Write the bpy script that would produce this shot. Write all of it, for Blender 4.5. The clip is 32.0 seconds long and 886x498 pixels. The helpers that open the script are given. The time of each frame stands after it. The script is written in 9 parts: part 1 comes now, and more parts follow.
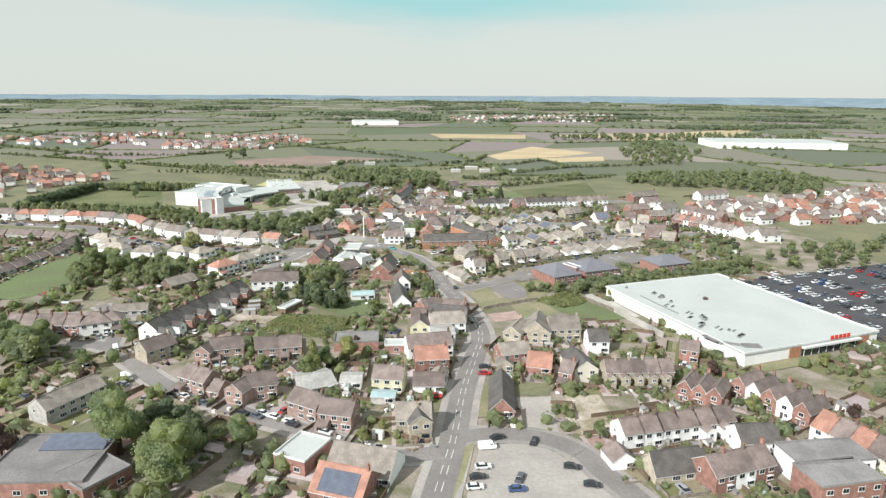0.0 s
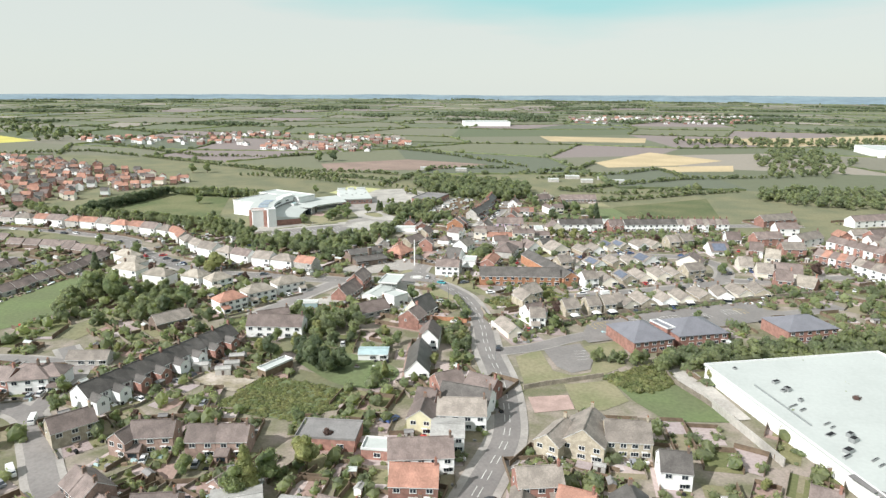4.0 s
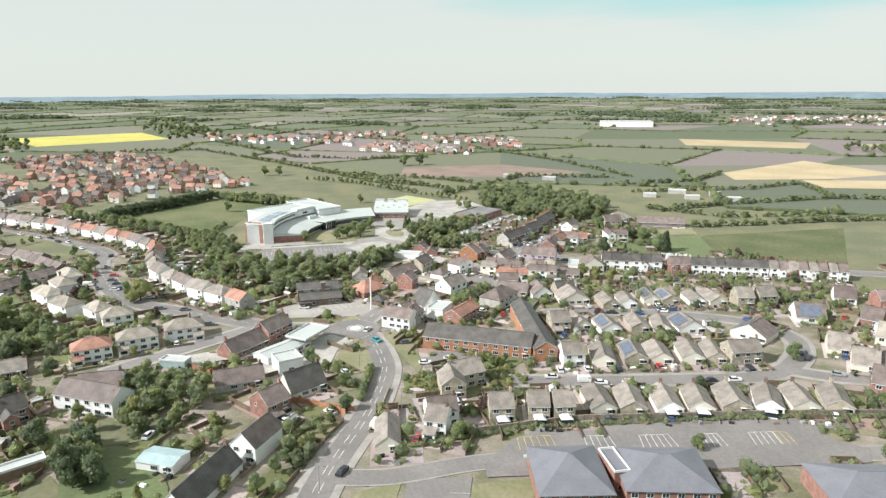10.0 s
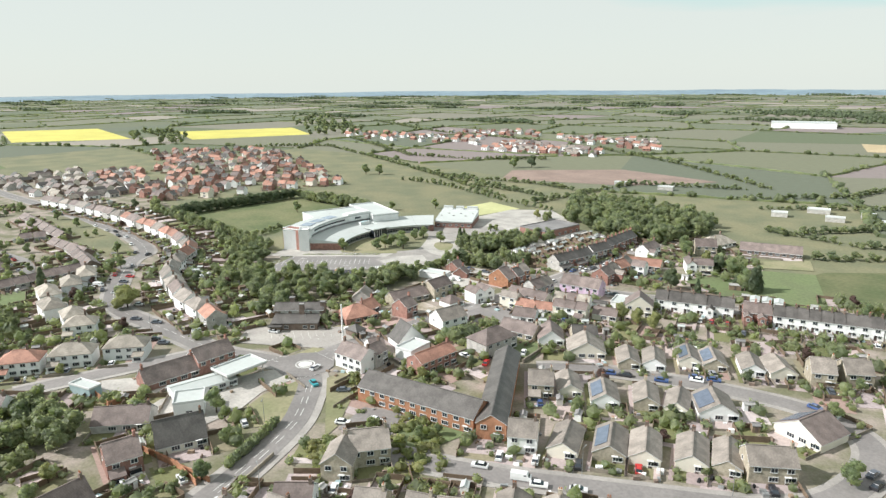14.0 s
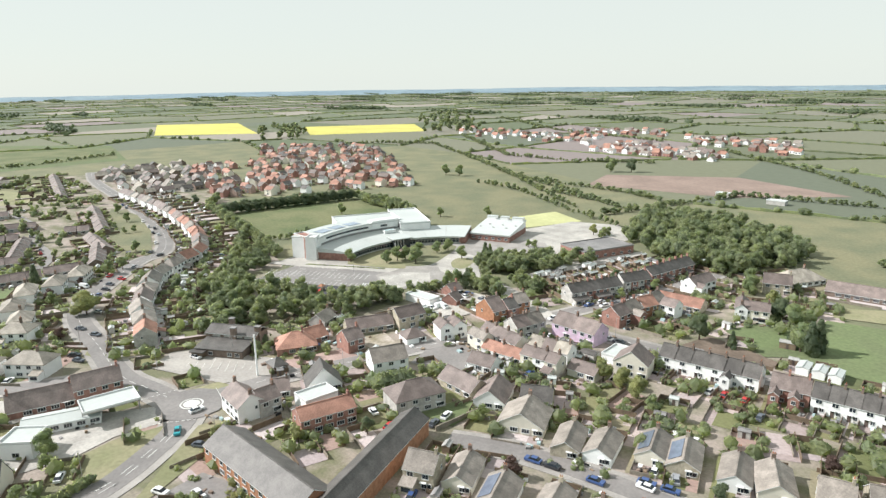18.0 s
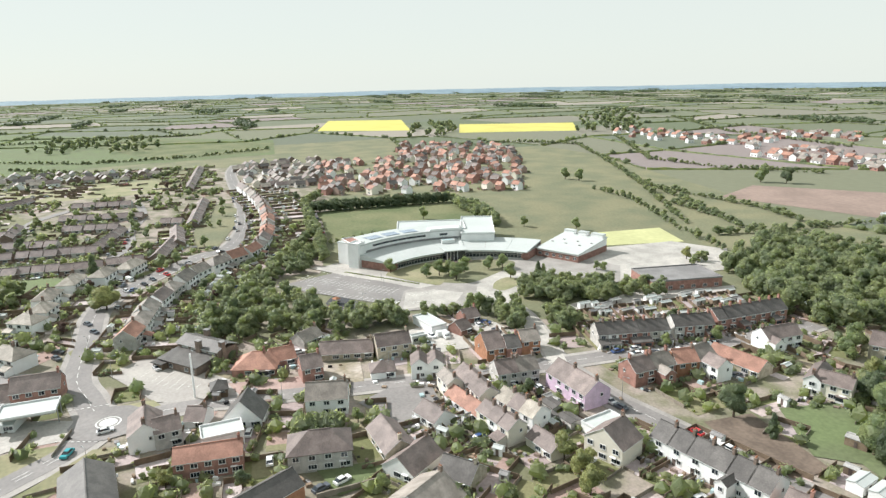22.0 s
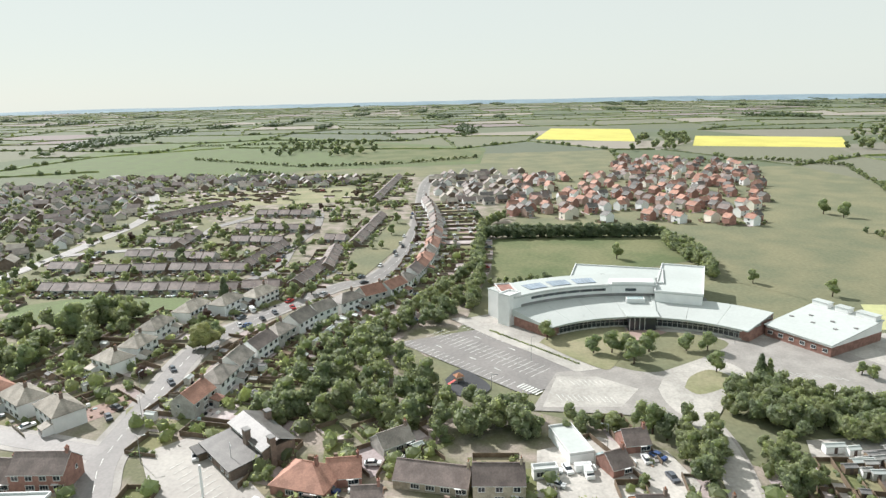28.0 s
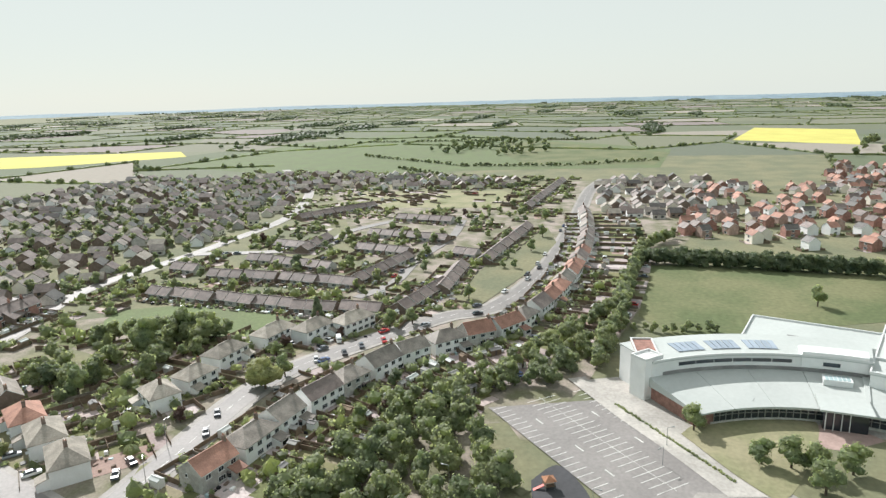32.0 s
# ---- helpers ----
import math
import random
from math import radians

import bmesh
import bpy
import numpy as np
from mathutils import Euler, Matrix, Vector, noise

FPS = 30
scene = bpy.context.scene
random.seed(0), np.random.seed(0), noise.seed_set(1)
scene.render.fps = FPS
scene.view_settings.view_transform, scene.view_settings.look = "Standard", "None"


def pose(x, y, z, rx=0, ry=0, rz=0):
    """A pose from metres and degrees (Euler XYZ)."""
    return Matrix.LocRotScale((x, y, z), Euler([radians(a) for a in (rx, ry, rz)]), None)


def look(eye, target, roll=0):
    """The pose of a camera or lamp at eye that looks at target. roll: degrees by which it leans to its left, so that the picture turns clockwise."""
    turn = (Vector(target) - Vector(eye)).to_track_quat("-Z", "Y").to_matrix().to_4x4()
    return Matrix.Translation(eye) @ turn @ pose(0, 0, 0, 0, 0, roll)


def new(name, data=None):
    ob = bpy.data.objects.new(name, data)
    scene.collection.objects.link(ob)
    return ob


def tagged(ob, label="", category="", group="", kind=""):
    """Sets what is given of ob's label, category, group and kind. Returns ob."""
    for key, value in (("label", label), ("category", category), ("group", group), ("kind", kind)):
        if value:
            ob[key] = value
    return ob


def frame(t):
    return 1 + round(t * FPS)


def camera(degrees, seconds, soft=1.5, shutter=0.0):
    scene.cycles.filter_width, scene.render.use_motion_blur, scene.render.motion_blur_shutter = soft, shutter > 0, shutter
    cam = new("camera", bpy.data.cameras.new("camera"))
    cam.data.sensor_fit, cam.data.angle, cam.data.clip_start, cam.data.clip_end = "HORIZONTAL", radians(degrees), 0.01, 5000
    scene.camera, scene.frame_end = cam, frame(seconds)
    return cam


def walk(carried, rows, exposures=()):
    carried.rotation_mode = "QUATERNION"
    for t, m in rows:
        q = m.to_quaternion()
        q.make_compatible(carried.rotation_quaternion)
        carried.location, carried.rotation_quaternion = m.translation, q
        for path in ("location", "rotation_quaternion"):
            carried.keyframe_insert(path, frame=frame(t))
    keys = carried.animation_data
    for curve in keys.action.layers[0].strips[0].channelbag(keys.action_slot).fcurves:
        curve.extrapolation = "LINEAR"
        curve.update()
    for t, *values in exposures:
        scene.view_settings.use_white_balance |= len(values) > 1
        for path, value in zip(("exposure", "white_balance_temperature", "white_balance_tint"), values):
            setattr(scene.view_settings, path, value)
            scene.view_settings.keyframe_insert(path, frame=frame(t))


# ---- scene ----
cam = camera(67.7, 32.0, 1.4)
METRES, EYE, TILT, LEAN, TURN = 605.7, 95.0, 0.0, 0.0, 0.0
ROWS = [
    (0.0, 0.0, 0.0, 0.0, 0.14, -13.86, -0.56),
    (0.5, 0.0088, 0.0146, -0.0001, 2.18, -13.86, -0.61),
    (1.0, 0.0166, 0.0298, -0.0001, 4.28, -13.87, -0.58),
    (1.5, 0.0237, 0.0455, -0.0001, 6.14, -13.89, -0.54),
    (2.0, 0.0298, 0.0615, 0.0001, 7.52, -13.92, -0.53),
    (2.5, 0.0353, 0.0779, -0.0001, 8.54, -13.92, -0.46),
    (4.5, 0.0517, 0.145, -0.0004, 12.26, -14.05, -0.23),
    (5.0, 0.0583, 0.1607, -0.0005, 14.3, -14.13, -0.02),
    (5.5, 0.0666, 0.1756, -0.0005, 16.83, -14.21, 0.18),
    (6.0, 0.0761, 0.19, -0.0006, 19.21, -14.26, 0.31),
    (6.5, 0.0855, 0.2043, -0.0008, 19.18, -14.26, 0.33),
    (7.0, 0.0948, 0.2185, -0.0013, 19.45, -14.24, 0.31),
    (7.5, 0.1036, 0.2322, -0.0016, 19.86, -14.23, 0.34),
    (8.0, 0.1133, 0.2474, -0.0022, 20.42, -14.19, 0.32),
    (8.5, 0.122, 0.2613, -0.0026, 21.13, -14.15, 0.32),
    (9.0, 0.1313, 0.2768, -0.0029, 22.26, -14.13, 0.3),
    (9.5, 0.1398, 0.2908, -0.0033, 23.58, -14.1, 0.28),
    (10.0, 0.1489, 0.3066, -0.0036, 25.22, -14.1, 0.28),
    (10.5, 0.1568, 0.321, -0.0037, 26.9, -14.15, 0.27),
    (11.0, 0.1654, 0.3372, -0.0041, 28.9, -14.16, 0.28),
    (11.5, 0.1726, 0.3521, -0.0042, 30.84, -14.17, 0.3),
    (12.0, 0.1804, 0.3689, -0.0044, 32.81, -14.18, 0.32),
    (12.5, 0.1866, 0.3843, -0.0045, 34.59, -14.21, 0.35),
    (13.0, 0.1931, 0.4016, -0.0048, 36.46, -14.23, 0.39),
    (13.5, 0.1984, 0.4172, -0.0049, 38.11, -14.26, 0.44),
    (14.0, 0.204, 0.4348, -0.0051, 40.03, -14.27, 0.5),
    (14.5, 0.2086, 0.4506, -0.0053, 41.73, -14.3, 0.57),
    (16.5, 0.2235, 0.5195, -0.0066, 47.8, -14.42, 0.76),
    (17.0, 0.2263, 0.5372, -0.0069, 49.53, -14.43, 0.78),
    (17.5, 0.2286, 0.5529, -0.0071, 51.31, -14.45, 0.81),
    (18.0, 0.2307, 0.5702, -0.0075, 53.26, -14.44, 0.82),
    (18.5, 0.2323, 0.5854, -0.0079, 54.72, -14.44, 0.88),
    (19.0, 0.2334, 0.6022, -0.0084, 56.53, -14.43, 0.9),
    (19.5, 0.2341, 0.6172, -0.0087, 58.21, -14.43, 0.94),
    (20.0, 0.2343, 0.6336, -0.009, 60.26, -14.45, 1.01),
    (20.5, 0.2342, 0.6479, -0.0093, 62.14, -14.47, 1.08),
    (21.0, 0.2339, 0.6637, -0.0096, 64.52, -14.46, 1.12),
    (21.5, 0.2334, 0.6776, -0.0097, 66.74, -14.44, 1.19),
    (22.0, 0.2327, 0.6929, -0.01, 69.24, -14.39, 1.25),
    (22.5, 0.2315, 0.7063, -0.0102, 71.45, -14.32, 1.28),
    (23.0, 0.2283, 0.7199, -0.0102, 74.0, -14.2, 1.28),
    (23.5, 0.2235, 0.7301, -0.0102, 76.38, -14.07, 1.29),
    (24.0, 0.2161, 0.7394, -0.0099, 79.0, -13.96, 1.25),
    (24.5, 0.2078, 0.7461, -0.0099, 80.58, -13.88, 1.2),
    (25.0, 0.1971, 0.7518, -0.01, 82.27, -13.79, 1.19),
    (25.5, 0.1865, 0.7557, -0.0101, 83.6, -13.71, 1.16),
    (27.5, 0.1327, 0.7633, -0.0115, 88.13, -13.51, 1.18),
    (28.0, 0.1187, 0.7636, -0.0117, 89.14, -13.47, 1.18),
    (28.5, 0.105, 0.7641, -0.0119, 91.18, -13.46, 1.23),
    (29.0, 0.0919, 0.7663, -0.012, 93.52, -13.46, 1.27),
    (29.5, 0.0796, 0.7698, -0.0122, 95.75, -13.45, 1.32),
    (30.0, 0.068, 0.7744, -0.0126, 97.96, -13.44, 1.39),
    (30.5, 0.0566, 0.7795, -0.013, 100.16, -13.42, 1.44),
    (31.0, 0.0453, 0.7849, -0.0135, 102.2, -13.39, 1.48),
    (31.5, 0.0341, 0.7905, -0.0141, 104.02, -13.38, 1.51),
    (32.0, 0.0229, 0.796, -0.0147, 105.24, -13.38, 1.53),
]
EXPOSURES = [(0.0, 0.24), (7.0, 0.36), (12.0, 0.36), (18.0, 0.45), (24.0, 0.46), (28.0, 0.39), (32.0, 0.36)]
walk(cam, [(t, pose(0, 0, EYE, TILT, LEAN, TURN) @ pose(METRES * x, METRES * y, METRES * z, 90 + pitch, roll, yaw)) for t, x, y, z, yaw, pitch, roll in ROWS], EXPOSURES)

# ---- light ----
world = bpy.data.worlds.new("sky")
scene.world = world
world.use_nodes = True
SUN_EL, SUN_AZ = radians(37), radians(134)
wn = world.node_tree.nodes
sky = wn.new("ShaderNodeTexSky")
sky.sky_type, sky.sun_disc, sky.sun_elevation, sky.sun_rotation = "NISHITA", False, SUN_EL, -SUN_AZ
sky.air_density, sky.dust_density, sky.ozone_density, sky.altitude = 1.0, 0.4, 2.0, 150
# bright haze that is thickest low down and on the sun's side, thinning out into the clear sky above
def world_math(op, a, b):
    m = wn.new("ShaderNodeMath")
    m.operation = op
    for i, v in enumerate((a, b)):
        if isinstance(v, (int, float)):
            m.inputs[i].default_value = v
        else:
            wl.new(v, m.inputs[i])
    return m.outputs[0]


wl = world.node_tree.links
way = wn.new("ShaderNodeTexCoord")
split = wn.new("ShaderNodeSeparateXYZ")
wl.new(way.outputs["Generated"], split.inputs[0])
sunward = world_math("ADD", world_math("MULTIPLY", split.outputs[0], -math.sin(SUN_AZ)), world_math("MULTIPLY", split.outputs[1], math.cos(SUN_AZ)))
streaks = wn.new("ShaderNodeTexNoise")
stretch = wn.new("ShaderNodeMapping")
stretch.inputs["Scale"].default_value = (1.2, 1.2, 9.0)
wl.new(way.outputs["Generated"], stretch.inputs[0])
wl.new(stretch.outputs[0], streaks.inputs["Vector"])
streaks.inputs["Scale"].default_value, streaks.inputs["Detail"].default_value = 2.2, 4
edge = world_math("ADD", world_math("ADD", world_math("MULTIPLY", sunward, 0.10), world_math("MULTIPLY", world_math("MAXIMUM", split.outputs[0], 0.0), 0.15)), world_math("ADD", world_math("MULTIPLY", streaks.outputs[0], 0.10), 0.075))
air = wn.new("ShaderNodeValToRGB")
for e, (p, c) in zip([*air.color_ramp.elements, air.color_ramp.elements.new(0.06), air.color_ramp.elements.new(0.45)], ((0.0, (0.92, 0.99, 0.94)), (1.0, (0.80, 0.85, 0.88)), (0.06, (0.52, 0.93, 0.93)), (0.45, (0.87, 0.92, 0.90)))):
    e.position, e.color = p, (*c, 1)
wl.new(world_math("SUBTRACT", split.outputs[2], edge), air.inputs[0])
bright = wn.new("ShaderNodeVectorMath")
bright.operation = "SCALE"
bright.inputs["Scale"].default_value = 4.2
wl.new(air.outputs[0], bright.inputs[0])
haze = wn.new("ShaderNodeMix")
haze.data_type = "RGBA"
haze.inputs[0].default_value = 0.95
wn["Background"].inputs[1].default_value = 0.15
wl.new(sky.outputs[0], haze.inputs[6])
wl.new(bright.outputs[0], haze.inputs[7])
wl.new(haze.outputs[2], wn["Background"].inputs[0])
sun_data = bpy.data.lights.new("sun", "SUN")
sun_data.energy, sun_data.angle, sun_data.color = 5.0, radians(0.6), (1.0, 0.985, 0.97)
sun = new("sun", sun_data)
sun.matrix_world = look((-math.sin(SUN_AZ) * 500 * math.cos(SUN_EL), math.cos(SUN_AZ) * 500 * math.cos(SUN_EL), 500 * math.sin(SUN_EL)), (0, 0, 0))


# ---- materials ----
def mat(name, col, rough=0.8, scale=0.6, amount=0.25, per_object=0.15, fine=6.0, bump=0.0, metal=0.0, island=False, tint=None, bands=0.0, spec=0.3, leafy=0.0):
    """A surface with two scales of variation, a little from thing to thing, and an optional second tint in patches."""
    m = bpy.data.materials.new(name)
    m.use_nodes = True
    n, l = m.node_tree.nodes, m.node_tree.links
    b = n["Principled BSDF"]
    b.inputs["Roughness"].default_value, b.inputs["Metallic"].default_value = rough, metal
    b.inputs["Specular IOR Level"].default_value = spec
    tc = n.new("ShaderNodeNewGeometry")
    big, small = n.new("ShaderNodeTexNoise"), n.new("ShaderNodeTexNoise")
    big.inputs["Scale"].default_value, small.inputs["Scale"].default_value = scale, fine
    big.inputs["Detail"].default_value, small.inputs["Detail"].default_value = 4, 3
    for t in (big, small):
        l.new(tc.outputs["Position"], t.inputs["Vector"])
    base = n.new("ShaderNodeMix")
    base.data_type = "RGBA"
    c2 = tint or [c * (1 - amount) for c in col]
    base.inputs[6].default_value, base.inputs[7].default_value = (*col, 1), (*c2, 1)
    ramp = n.new("ShaderNodeMapRange")
    ramp.inputs[1].default_value, ramp.inputs[2].default_value = 0.38, 0.62
    l.new(big.outputs[0], ramp.inputs[0])
    l.new(ramp.outputs[0], base.inputs[0])
    vary = n.new("ShaderNodeMath")
    vary.operation = "MULTIPLY_ADD"
    vary.inputs[1].default_value, vary.inputs[2].default_value = amount * 2.6, 1 - amount * 1.3
    l.new(small.outputs[0], vary.inputs[0])
    oi = n.new("ShaderNodeObjectInfo")
    rnd = n.new("ShaderNodeMath")
    rnd.operation = "MULTIPLY_ADD"
    rnd.inputs[1].default_value, rnd.inputs[2].default_value = per_object * 2, 1 - per_object
    l.new(tc.outputs["Random Per Island"] if island else oi.outputs["Random"], rnd.inputs[0])
    mul = n.new("ShaderNodeMath")
    mul.operation = "MULTIPLY"
    l.new(vary.outputs[0], mul.inputs[0])
    l.new(rnd.outputs[0], mul.inputs[1])
    val = mul
    if bands:
        obj = n.new("ShaderNodeTexCoord")
        wave = n.new("ShaderNodeTexWave")
        wave.bands_direction, wave.inputs["Scale"].default_value, wave.inputs["Distortion"].default_value = "Y", bands, 0.3
        l.new(obj.outputs["Object"], wave.inputs["Vector"])
        wm = n.new("ShaderNodeMath")
        wm.operation = "MULTIPLY_ADD"
        wm.inputs[1].default_value, wm.inputs[2].default_value = 0.22, 0.86
        l.new(wave.outputs["Fac"], wm.inputs[0])
        m2 = n.new("ShaderNodeMath")
        m2.operation = "MULTIPLY"
        l.new(mul.outputs[0], m2.inputs[0])
        l.new(wm.outputs[0], m2.inputs[1])
        val = m2
    out = n.new("ShaderNodeVectorMath")
    out.operation = "SCALE"
    l.new(base.outputs[2], out.inputs[0])
    l.new(val.outputs[0], out.inputs["Scale"])
    l.new(out.outputs[0], b.inputs["Base Color"])
    if leafy:
        thin, both = n.new("ShaderNodeBsdfTranslucent"), n.new("ShaderNodeMixShader")
        both.inputs[0].default_value = leafy
        glow = n.new("ShaderNodeVectorMath")
        glow.operation = "MULTIPLY"
        glow.inputs[1].default_value = (2.6, 2.6, 1.9)
        l.new(out.outputs[0], glow.inputs[0])
        l.new(glow.outputs[0], thin.inputs["Color"])
        l.new(b.outputs[0], both.inputs[1])
        l.new(thin.outputs[0], both.inputs[2])
        l.new(both.outputs[0], n["Material Output"].inputs["Surface"])
    if bump:
        bp = n.new("ShaderNodeBump")
        bp.inputs["Strength"].default_value, bp.inputs["Distance"].default_value = 0.6, bump
        l.new(small.outputs[0], bp.inputs["Height"])
        l.new(bp.outputs[0], b.inputs["Normal"])
    return m


